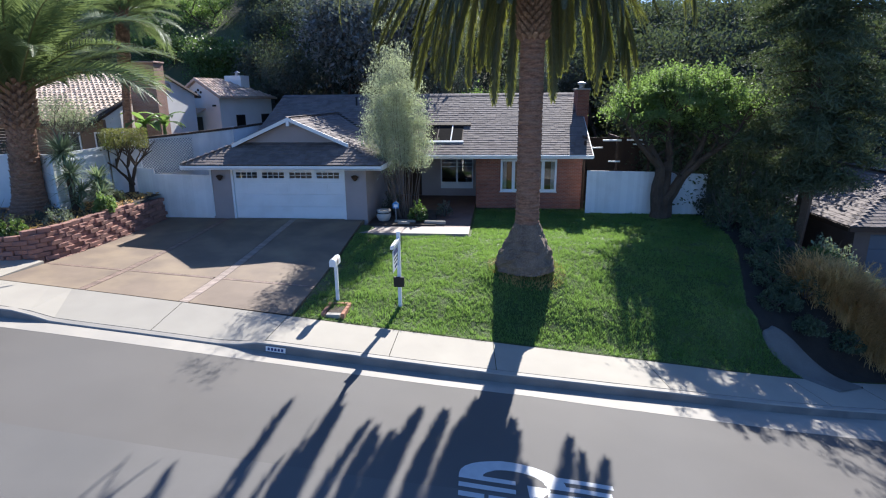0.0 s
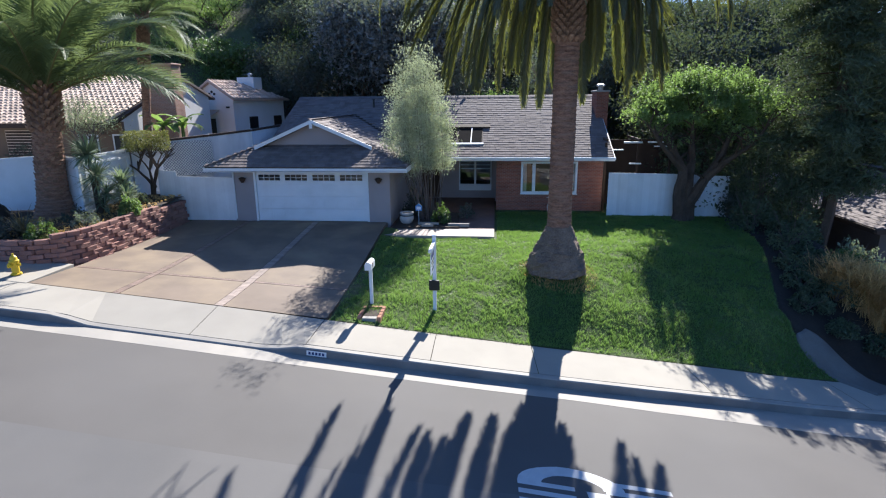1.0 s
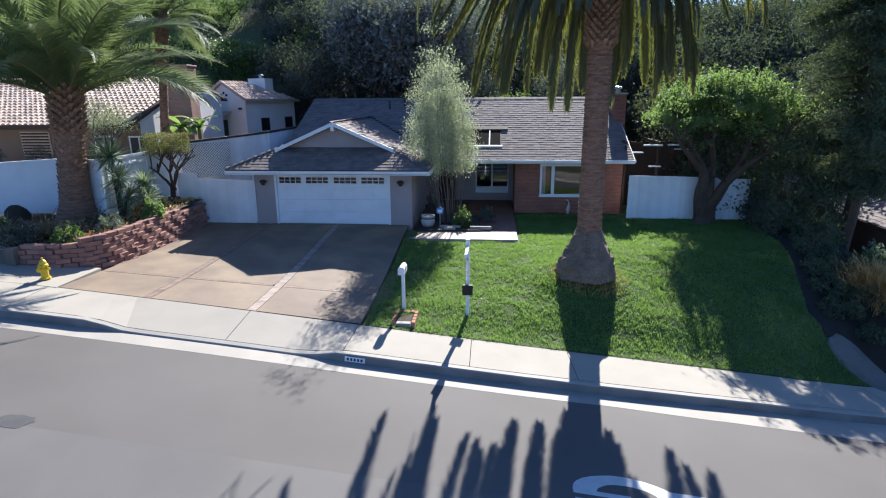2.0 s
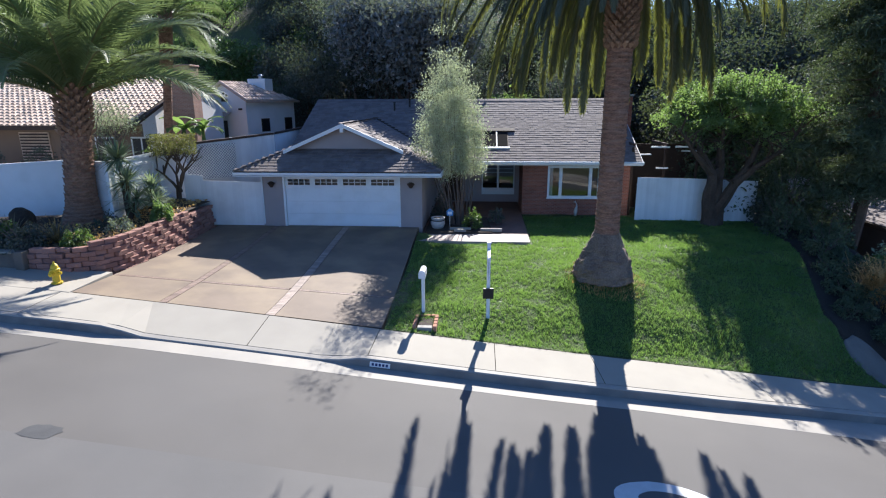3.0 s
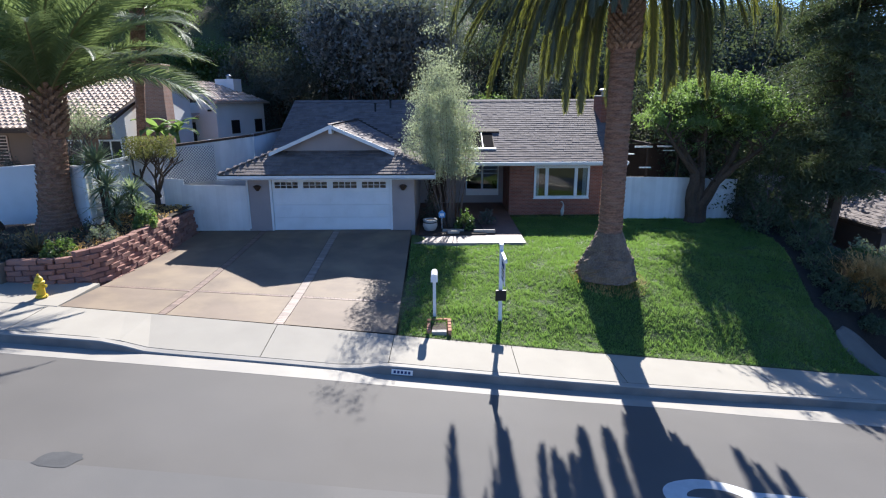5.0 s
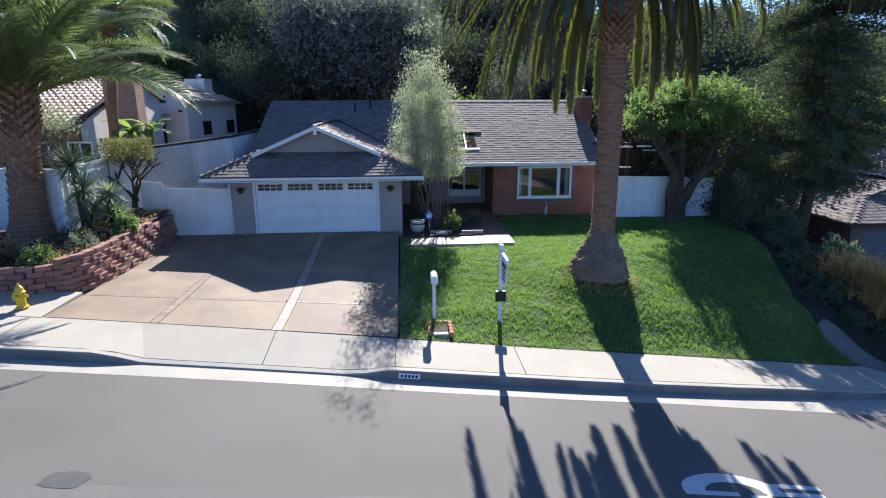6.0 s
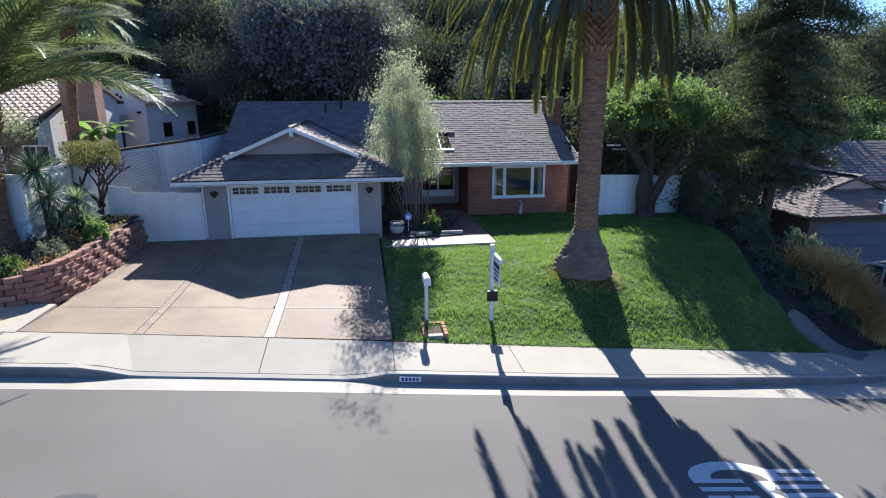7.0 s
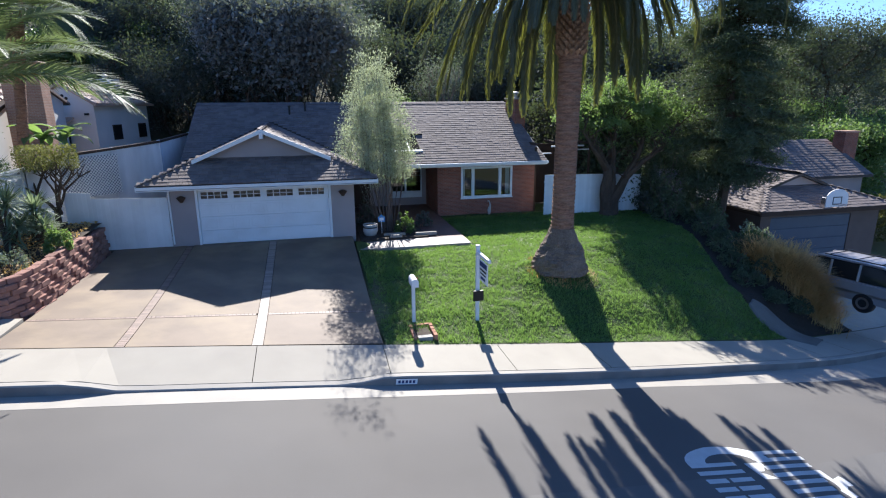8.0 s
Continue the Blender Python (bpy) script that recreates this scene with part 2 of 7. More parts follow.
    leaf_gum=mat("gum_leaf", (0.19, 0.21, 0.185), (0.12, 0.135, 0.12), 0.8, 0.7, 6, 0.5, 0, vary=0.35, island=True, translucent=(0.06, 0.075, 0.03)),
    leaf_dark=mat("dark_leaf", (0.105, 0.112, 0.1), (0.068, 0.074, 0.066), 0.95, 0.7, 6, 0.5, 0, vary=0.15, island=True, translucent=(0.03, 0.04, 0.012), spec=0.1),
    # Bluish grey lifts these crowns: haze put into the leaf colour.
    leaf_haze=mat("hazed_evergreen_leaf", (0.195, 0.2, 0.2), (0.13, 0.135, 0.134), 0.9, 0.7, 6, 0.5, 0, vary=0.3, island=True, translucent=(0.035, 0.042, 0.02), spec=0.15),
    leaf_pine=mat("needle", (0.085, 0.108, 0.06), (0.055, 0.072, 0.04), 0.9, 0.7, 6, 0.5, 0, vary=0.35, island=True, translucent=(0.03, 0.04, 0.014)),
    leaf_shrub=mat("shrub_leaf", (0.065, 0.1, 0.025), (0.045, 0.07, 0.02), 0.45, 1.5, 9, 0.5, 0, vary=0.3, island=True, translucent=(0.055, 0.09, 0.015)),
    leaf_yucca=mat("yucca_leaf", (0.17, 0.215, 0.14), (0.105, 0.14, 0.09), 0.65, 1.5, 9, 0.5, 0, vary=0.25, island=True, translucent=(0.09, 0.115, 0.055), spec=0.25),
    leaf_flax=mat("flax_leaf", (0.13, 0.11, 0.06), (0.09, 0.075, 0.045), 0.5, 1.5, 9, 0.5, 0, vary=0.3, island=True, translucent=(0.05, 0.045, 0.02)),
    straw=mat("dry_grass", (0.52, 0.355, 0.15), (0.34, 0.225, 0.095), 0.7, 1.0, 9, 0.5, 0, vary=0.3, island=True, translucent=(0.23, 0.15, 0.045)),
    twig=mat("bare_twig", (0.17, 0.135, 0.115), (0.1, 0.08, 0.07), 0.9, 3, 30, 0.5, 0),
)


# ---- building helpers ----
def part(name, bm, material, parent=None, label="", smooth=False):
    """Links a bmesh as one mesh object, under its thing if one is given."""
    me = bpy.data.meshes.new(name)
    bm.to_mesh(me)
    bm.free()
    if smooth:
        me.polygons.foreach_set("use_smooth", [True] * len(me.polygons))
    me.materials.append(M[material])
    ob = new(name, me)
    if parent:
        ob.parent = parent
    return tagged(ob, label)


def raw(name, verts, faces, material, parent=None, label="", smooth=False):
    """The same from arrays of corners and faces."""
    me = bpy.data.meshes.new(name)
    me.from_pydata([tuple(v) for v in verts], [], [tuple(f) for f in faces])
    me.update()
    if smooth:
        me.polygons.foreach_set("use_smooth", [True] * len(me.polygons))
    me.materials.append(M[material])
    ob = new(name, me)
    if parent:
        ob.parent = parent
    return tagged(ob, label)


def quads(name, corners, material, parent=None, label=""):
    """A mesh of loose quads from an array n x 4 x 3."""
    n = len(corners)
    me = bpy.data.meshes.new(name)
    me.vertices.add(n * 4)
    me.vertices.foreach_set("co", np.ascontiguousarray(corners, dtype=np.float32).ravel())
    me.loops.add(n * 4)
    me.loops.foreach_set("vertex_index", np.arange(n * 4, dtype=np.int32))
    me.polygons.add(n)
    me.polygons.foreach_set("loop_start", np.arange(0, n * 4, 4, dtype=np.int32))
    me.polygons.foreach_set("loop_total", np.full(n, 4, dtype=np.int32))
    me.update(calc_edges=True)
    me.validate()
    me.materials.append(M[material])
    ob = new(name, me)
    if parent:
        ob.parent = parent
    return tagged(ob, label)


def thing(name, label, category, at=(0, 0, 0), group="", kind=""):
    ob = new(name)
    ob.location = at
    ob.empty_display_size = 0.2
    return tagged(ob, label, category, group, kind)


def box(bm, x0, x1, y0, y1, z0, z1, m=None):
    vs = [bm.verts.new(((m @ Vector((x, y, z))) if m else (x, y, z))) for x in (x0, x1) for y in (y0, y1) for z in (z0, z1)]
    for f in ((0, 1, 3, 2), (4, 6, 7, 5), (0, 4, 5, 1), (2, 3, 7, 6), (0, 2, 6, 4), (1, 5, 7, 3)):
        bm.faces.new([vs[i] for i in f])
    return bm


def boxes(*rows, bevel=0.0, m=None):
    bm = bmesh.new()
    for r in rows:
        box(bm, *r, m=m)
    if bevel:
        bmesh.ops.bevel(bm, geom=bm.edges[:], offset=bevel, segments=1, affect="EDGES")
    return bm


def ring_frame(x0, x1, z0, z1, w, y0, y1):
    """A window's outer frame: one rectangular ring with depth."""
    bm = bmesh.new()
    out = [(x0, z0), (x1, z0), (x1, z1), (x0, z1)]
    inn = [(x0 + w, z0 + w), (x1 - w, z0 + w), (x1 - w, z1 - w), (x0 + w, z1 - w)]
    v = [[bm.verts.new((x, y, z)) for x, z in ring] for y in (y0, y1) for ring in (out, inn)]
    for i in range(4):
        j = (i + 1) % 4
        for a, b in ((v[0], v[1]), (v[3], v[2]), (v[2], v[0]), (v[1], v[3])):
            bm.faces.new((a[i], a[j], b[j], b[i]))
    bmesh.ops.recalc_face_normals(bm, faces=bm.faces[:])
    return bm


def slab(pts, thick, direction=(0, 0, -1)):
    """A plate: a flat outline with thickness."""
    bm = bmesh.new()
    d = Vector(direction) * thick
    top = [bm.verts.new(p) for p in pts]
    bot = [bm.verts.new(Vector(p) + d) for p in pts]
    bm.faces.new(top)
    bm.faces.new(bot[::-1])
    for i in range(len(pts)):
        j = (i + 1) % len(pts)
        bm.faces.new((top[j], top[i], bot[i], bot[j]))
    bmesh.ops.recalc_face_normals(bm, faces=bm.faces[:])
    return bm


def tubes(paths, seg=8):
    """Tapered tubes along lists of (point, radius), in one bmesh."""
    bm = bmesh.new()
    for path in paths:
        rings = []
        for i, (p, r) in enumerate(path):
            a = Vector(path[max(i - 1, 0)][0])
            b = Vector(path[min(i + 1, len(path) - 1)][0])
            d = (b - a).normalized()
            u = d.cross(Vector((0.31, 0.95, 0.05)) if abs(d.z) > 0.6 else Vector((0, 0, 1))).normalized()
            v = d.cross(u)
            rings.append([bm.verts.new(Vector(p) + (u * math.cos(k * math.tau / seg) + v * math.sin(k * math.tau / seg)) * r) for k in range(seg)])
        for a, b in zip(rings, rings[1:]):
            for k in range(seg):
                bm.faces.new((a[k], a[(k + 1) % seg], b[(k + 1) % seg], b[k]))
        bm.faces.new(rings[0][::-1])
        bm.faces.new(rings[-1])
    return bm


def lathe(profile, seg=20, m=None):
    """A turned body from (radius, height) rows."""
    bm = bmesh.new()
    rings = []
    for r, z in profile:
        rings.append([bm.verts.new((m or Matrix()) @ Vector((r * math.cos(k * math.tau / seg), r * math.sin(k * math.tau / seg), z))) for k in range(seg)])
    for a, b in zip(rings, rings[1:]):
        for k in range(seg):
            bm.faces.new((a[k], a[(k + 1) % seg], b[(k + 1) % seg], b[k]))
    bm.faces.new(rings[0][::-1])
    bm.faces.new(rings[-1])
    return bm


rng = np.random.default_rng(7)


def leaf_quads(centres, size, aspect=0.45, up=0.25, spread=0.35, r=rng):
    """Leaves as small folded lozenges at the given centres, in loose directions."""
    n = len(centres)
    d = r.normal(size=(n, 3))
    d[:, 2] += up
    d /= np.linalg.norm(d, axis=1)[:, None] + 1e-9
    e = np.cross(d, r.normal(size=(n, 3)))
    e /= np.linalg.norm(e, axis=1)[:, None] + 1e-9
    s = size * (1 + spread * r.normal(size=(n, 1))).clip(0.4, 1.9)
    a = centres - d * s * 0.5
    b = centres + d * s * 0.5
    mid = centres + np.cross(d, e) * s * 0.08
    w = e * s * aspect * 0.5
    return np.stack([a, mid - w, b, mid + w], axis=1)


# ---- lie of the land ----
WX = [-60, -30, -12, -4.6, -0.2, 5.7, 11.2, 15.4, 20.9, 30, 60, 200]
WZ = [3.2, 1.9, 0.75, 0.24, -0.18, -0.76, -1.35, -1.95, -3.12, -4.8, -8, -10]


def walk_z(x):
    return float(sum(np.interp(x + d, WX, WZ) for d in (-2, -1, 0, 1, 2)) / 5)


BX = [-60, -10, 2, 8, 12, 16, 20, 24, 28, 60]
BY = [-9.05, -9.05, -9.04, -9.12, -9.03, -8.5, -7.5, -6.15, -4.7, 7.0]


def back_y(x):
    """Where the pavement meets the plots."""
    return float(sum(np.interp(x + d, BX, BY) for d in (-2, -1, 0, 1, 2)) / 5)


def gutter_edge(x):
    """How far from the plots the gutter's concrete ends: widened rightwards to fit the camera's view."""
    return 2.24 + 0.066 * min(9.0, max(0.0, x - 12))


def step(a, b, v):
    t = min(1.0, max(0.0, (v - a) / (b - a)))
    return t * t * (3 - 2 * t)


def yard_z(x, y):
    """The plots: the front lawn, the drive's slope, the bank beside the neighbour, the hill behind."""
    wz = walk_z(x)
    s = y - back_y(x)
    level = -0.27 - 0.02 * step(14, 20, x) - 2.2 * step(20.5, 26.5, x)
    z = wz + (level - wz) * min(1.0, 0.35 * step(0, 2.0, s) + 0.65 * step(0.5, 6.5, s)) if s > 0 else wz
    return z


def hill_z(x, y):
    left = step(20, -35, x)
    return max(0.0, y - 17.5) * (0.36 + 0.34 * left) * (1 - 0.45 * step(22, 60, x))


def strip(name, xs, profile, material, label, category, zfn=walk_z, yfn=back_y, near=None):
    """A band along the street: profile rows are (distance from the plots, height over the pavement)."""
    vs, fs = [], []
    k = len(profile)
    for x in xs:
        e = 0.05
        sl = (yfn(x + e) - yfn(x - e)) / (2 * e)
        nl = math.hypot(1, sl)
        for j, (d, h) in enumerate(profile):
            if near and j == 0:
                d = near(x)
            vs.append((x + d * sl / nl, yfn(x) - d / nl, zfn(x) + h))
    for i in range(len(xs) - 1):
        for j in range(k - 1):
            a = i * k + j
            fs.append((a, a + 1, a + k + 1, a + k))
    return tagged(raw(name, vs, fs, material), label, category, kind="structure")

# ---- ground, street ----
def ground():
    xs = sorted(set([round(v, 2) for v in np.linspace(-30, 50, 81)] + [-400, -250, -150, -90, -60, -45, 65, 90, 150, 250, 400]))
    ys = sorted(set([round(v, 2) for v in np.linspace(-30, 50, 81)] + [-400, -200, -100, -60, -40, 60, 75, 90, 110, 150, 250, 400]))
    vs, fs = [], []
    for x in xs:
        for y in ys:
            s = y - back_y(min(max(x, -60), 60))
            if s < -0.2:
                z = walk_z(x) - 0.75 + (0.5 if s < -13 else 0)
            else:
                z = yard_z(x, y) - 0.1 + min(hill_z(x, y), 40)
                if s < 0.8:
                    z -= 0.25
                z += 1.7 * step(-5.2, -6.5, x) * step(-5, 1, y)
                if -4.2 < x < 5.9 and s < 9.6:
                    z = min(z, walk_z(x) - 0.15, -0.25)
                if y > 16:
                    z += 0.5 * noise.noise(Vector((x * 0.15, y * 0.15, 0)))
            vs.append((x, y, z))
    k = len(ys)
    for i in range(len(xs) - 1):
        for j in range(k - 1):
            a = i * k + j
            fs.append((a, a + k, a + k + 1, a + 1))
    tagged(raw("ground", vs, fs, "hill", smooth=True), "dry brown and green hillside ground behind the houses", "ground", kind="structure")


ground()
SX = [round(v, 2) for v in np.linspace(-40, 45, 171)]
strip("road", SX, [(2.12, -0.244), (3.4, -0.21), (5.82, -0.165)], "asphalt", "smooth grey asphalt road with a gentle crown", "road", near=lambda x: gutter_edge(x) - 0.03)
strip("road_far_lane", SX, [(5.8, -0.163), (8.5, -0.19), (10.6, -0.28)], "asphalt_old", "paler worn asphalt lane of the road", "road")


def drive_dip(x):
    """How far the kerb is lowered for the drive."""
    return step(-1.0, 0.2, x) * (1 - step(4.6, 5.7, x))


def kerb():
    vs, fs = [], []
    for x in SX:
        e = 0.05
        sl = (back_y(x + e) - back_y(x - e)) / (2 * e)
        nl = math.hypot(1, sl)
        dip = 0.18 * drive_dip(x)
        w = gutter_edge(x)
        for d, h in ((1.535, -0.03 - dip * 0.9), (1.675, -0.035 - dip), (1.7, -0.06 - dip), (1.725, -0.25), (w, -0.24), (w, -0.5)):
            vs.append((x + d * sl / nl, back_y(x) - d / nl, walk_z(x) + h))
    for i in range(len(SX) - 1):
        for j in range(5):
            a = i * 6 + j
            fs.append((a, a + 1, a + 7, a + 6))
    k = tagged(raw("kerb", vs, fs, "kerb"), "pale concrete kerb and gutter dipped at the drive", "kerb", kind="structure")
    # The upright faces take the tone darkened for shade.
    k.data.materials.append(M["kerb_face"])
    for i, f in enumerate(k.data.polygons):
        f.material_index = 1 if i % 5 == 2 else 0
    strip("kerb_far", SX, [(10.6, -0.28), (10.66, -0.1), (10.8, -0.09), (12.3, -0.05), (14.5, 0.1)], "kerb", "concrete kerb on the far side of the street", "kerb")


kerb()


def pavement():
    """Concrete flags between sawn joints."""
    top = thing("pavement", "pale concrete pavement in long poured flags", "pavement", kind="structure")
    edges = [-40, -34, -28, -22, -17, -12, -8.6, -3.25, 2.62, 5.67, 8.75, 11.3, 15.45, 19.8, 22, 25, 29, 34, 39, 45]
    for x0, x1 in zip(edges, edges[1:]):
        vs, fs = [], []
        n = max(2, int((x1 - x0) / 0.6))
        for i in range(n + 1):
            x = x0 + 0.008 + (x1 - x0 - 0.016) * i / n
            e = 0.05
            sl = (back_y(x + e) - back_y(x - e)) / (2 * e)
            nl = math.hypot(1, sl)
            dip = 0.18 * drive_dip(x)
            for d, h in ((0.0, -0.12), (0.0, 0.0), (1.51, -0.03 - dip * 0.9), (1.51, -0.3)):
                vs.append((x + d * sl / nl, back_y(x) - d / nl, walk_z(x) + h))
        for i in range(n):
            for j in range(3):
                a = i * 4 + j
                fs.append((a, a + 1, a + 5, a + 4))
        raw("flag", vs, fs, "concrete", top)


pavement()


def drive_z(x, y):
    t = step(-9.05, -0.3, y) * 0.55 + 0.45 * min(1, max(0, (y + 9.05) / 8.75))
    sag = 0.1 * math.sin(math.pi * min(1, max(0, (y + 9.05) / 8.75)))
    return walk_z(x) + 0.005 + (0.0 - walk_z(x)) * t - sag


def drive():
    top = thing("driveway", "stained tan concrete driveway crossed by brick bands", "driveway", kind="structure")
    xs = [-3.0, -0.5, -0.28, 2.49, 2.76, 5.7]
    ys = [-9.02, -7.22, -7.08, -0.02]

    def skew(x, y):
        return y + 0.035 * (x + 3) * float(np.interp(y, ys, (0, 1, 1, 0)))

    def plate(x0, x1, y0, y1, name, material, lift):
        vs, fs = [], []
        nx, ny = max(1, int((x1 - x0) / 0.5)), max(1, int((y1 - y0) / 0.5))
        for i in range(nx + 1):
            for j in range(ny + 1):
                x, y = x0 + (x1 - x0) * i / nx, y0 + (y1 - y0) * j / ny
                y = skew(x, y)
                vs.append((x, y, drive_z(x, y) + lift))
        for i in range(nx):
            for j in range(ny):
                a = i * (ny + 1) + j
                fs.append((a, a + ny + 1, a + ny + 2, a + 1))
        return raw(name, vs, fs, material, top)

    for i in (0, 2, 4):
        for j in (0, 2):
            plate(xs[i] + 0.006, xs[i + 1] - 0.006, ys[j] + 0.006, ys[j + 1] - 0.006, "slab", "drive", 0)
    plate(-3.0, 5.7, -9.02, -0.02, "bed", "soil", -0.03)
    skirt = [(5.702, y, drive_z(5.7, y) + d) for y in np.linspace(-9.02, -0.02, 19) for d in (0.0, -0.6)]
    raw("edge", skirt, [(2 * i, 2 * i + 1, 2 * i + 3, 2 * i + 2) for i in range(18)], "drive", top)
    vs, fs = [], []

    def paver(x0, x1, y0, y1):
        b = len(vs)
        for z in (-0.03, 0.004):
            for x, y in ((x0, y0), (x1, y0), (x1, y1), (x0, y1)):
                vs.append((x, skew(x, y), drive_z(x, skew(x, y)) + z))
        fs.extend([(b + 4, b + 5, b + 6, b + 7), (b, b + 1, b + 5, b + 4), (b + 1, b + 2, b + 6, b + 5), (b + 2, b + 3, b + 7, b + 6), (b + 3, b, b + 4, b + 7)])

    for i in (1,):
        y = ys[0]
        while y < ys[-1] - 0.1:
            paver(xs[i] + 0.01, xs[i + 1] - 0.01, y, min(y + 0.095, ys[-1]))
            y += 0.105
    for j in (1,):
        for i in (0, 2, 4):
            x = xs[i] + 0.01
            while x < xs[i + 1] - 0.05:
                paver(x, min(x + 0.095, xs[i + 1]), ys[j] + 0.01, ys[j + 1] - 0.01)
                x += 0.105
    tagged(raw("brick_band", vs, fs, "paver", top, "faded red brick bands"), kind="stuff")
    vs, fs = [], []
    y = ys[0]
    while y < ys[-1] - 0.1:
        paver(xs[3] + 0.01, xs[4] - 0.01, y, min(y + 0.095, ys[-1]))
        y += 0.105
    tagged(raw("brick_band", vs, fs, "paver_pale", top, "pale pink brick band"), kind="stuff")


drive()


def lawn_edge(y):
    """Where the lawn ends against the bank."""
    return float(np.interp(y, [-8.2, -7.4, -6.2, -5.2, -2.0, 3.0], [21.0, 20.45, 19.5, 19.4, 20.2, 20.8]))


def lawn_z(x, y):
    z = yard_z(x, y)
    if x < 6.9:
        z += (drive_z(5.7, y) - 0.04 - z) * step(6.9, 5.75, x) * step(0.2, -0.8, y)
    r = math.hypot(x - 12.15, y + 5.4)
    return z + 0.4 * math.exp(-(r / 1.5) ** 3)


def bank_z(x, y):
    e = lawn_edge(y)
    return lawn_z(x, y) + 0.55 * step(20.8, 22.5, x) * step(25.4, 23.2, x) * step(-6.5, -4.5, y) - 0.12 * step(e + 0.1, e - 0.1, x)


def lawn():
    vs, fs, idx = [], [], {}
    xs, ys = np.linspace(5.75, 24.5, 76), np.linspace(-9.05, 6.2, 62)
    for i, x in enumerate(xs):
        for j, y in enumerate(ys):
            yy = back_y(x) + 0.02 + (y + 9.05) / 15.25 * (6.2 - back_y(x))
            idx[i, j] = len(vs)
            vs.append((x, yy, lawn_z(x, yy) + 0.03 * noise.noise(Vector((x * 1.7, yy * 1.7, 3)))))
    for i in range(75):
        for j in range(61):
            fs.append((idx[i, j], idx[i + 1, j], idx[i + 1, j + 1], idx[i, j + 1]))
    tagged(raw("lawn", vs, fs, "turf", smooth=True), "mown green front lawn sloping to the pavement", "lawn", kind="structure")
    n = 270000
    x = rng.uniform(5.8, 21.5, n)
    y = rng.uniform(-9.1, 3.8, n)
    by = np.array([back_y(v) for v in x])
    keep = (y > by + 0.05) & ~((x < 10.35) & (y > -1.7)) & (x < np.array([lawn_edge(v) for v in y])) & (np.hypot(x - 12.15, y + 5.4) > 0.7)
    x, y = x[keep], y[keep]
    z = np.array([lawn_z(a, b) for a, b in zip(x, y)])
    n = len(x)
    ang = rng.uniform(0, math.tau, n)
    clump = np.array([0.6 * noise.noise(Vector((a * 1.4, b * 2.6, 7.0))) + 0.8 * noise.noise(Vector((a * 7.5, b * 9.5, 2.0))) for a, b in zip(x, y)])
    h = rng.uniform(0.03, 0.07, n) * np.clip(1.05 + 1.6 * clump, 0.2, 2.2)
    w = rng.uniform(0.006, 0.012, n)
    lean = rng.normal(0, 0.03, (n, 2))
    base = np.stack([x, y, z], 1)
    side = np.stack([np.cos(ang) * w, np.sin(ang) * w, np.zeros(n)], 1)
    tip = base + np.stack([lean[:, 0], lean[:, 1], h], 1)
    tagged(quads("grass", np.stack([base - side, base + side, tip + side * 0.25, tip - side * 0.25], 1), "blade"), "short bright green lawn grass", "grass", kind="stuff")


lawn()

# ---- the house ----
EZ = 2.42          # top of the eaves
PITCH = 0.436      # rise of every roof slope


def shingles(top, origin, along, up, rows, exposure=0.235, name="shingle_field", pieces=0):
    """Courses of shingles on one slope: rows(v) gives the stretches of the course at v metres up the slope."""
    o, a, u = Vector(origin), Vector(along).normalized(), Vector(up).normalized()
    n = a.cross(u).normalized()
    if n.z < 0:
        n = -n
    r = random.Random(int(o.x * 10 + o.y * 7) + 50)
    vs, fs, v, made = [], [], 0.0, 0
    while True:
        spans = rows(v)
        if spans is None:
            break
        for s0, s1 in spans:
            s = s0
            while s < s1 - 0.02:
                w = min(r.uniform(0.2, 0.36), s1 - s)
                lift = 0.02 + r.uniform(0, 0.012)
                drop = r.uniform(-0.012, 0.012)
                c = [o + a * (s + 0.004) + u * (v - drop) + n * 0.002, o + a * (s + w - 0.004) + u * (v - drop) + n * 0.002,
                     o + a * (s + w - 0.004) + u * (v - drop) + n * lift, o + a * (s + 0.004) + u * (v - drop) + n * lift,
                     o + a * (s + w - 0.004) + u * (v + exposure * 1.25) + n * 0.008, o + a * (s + 0.004) + u * (v + exposure * 1.25) + n * 0.008]
                f = [(0, 1, 2, 3), (3, 2, 4, 5), (0, 3, 5), (1, 4, 2)]
                if made < pieces:
                    raw("shingle", c, f, "shingle", top)
                    made += 1
                else:
                    b = len(vs)
                    vs.extend(c)
                    fs.extend([tuple(i + b for i in q) for q in f])
                s += w
        v += exposure
    if vs:
        tagged(raw(name, vs, fs, "shingle_rest", top), kind="stuff")


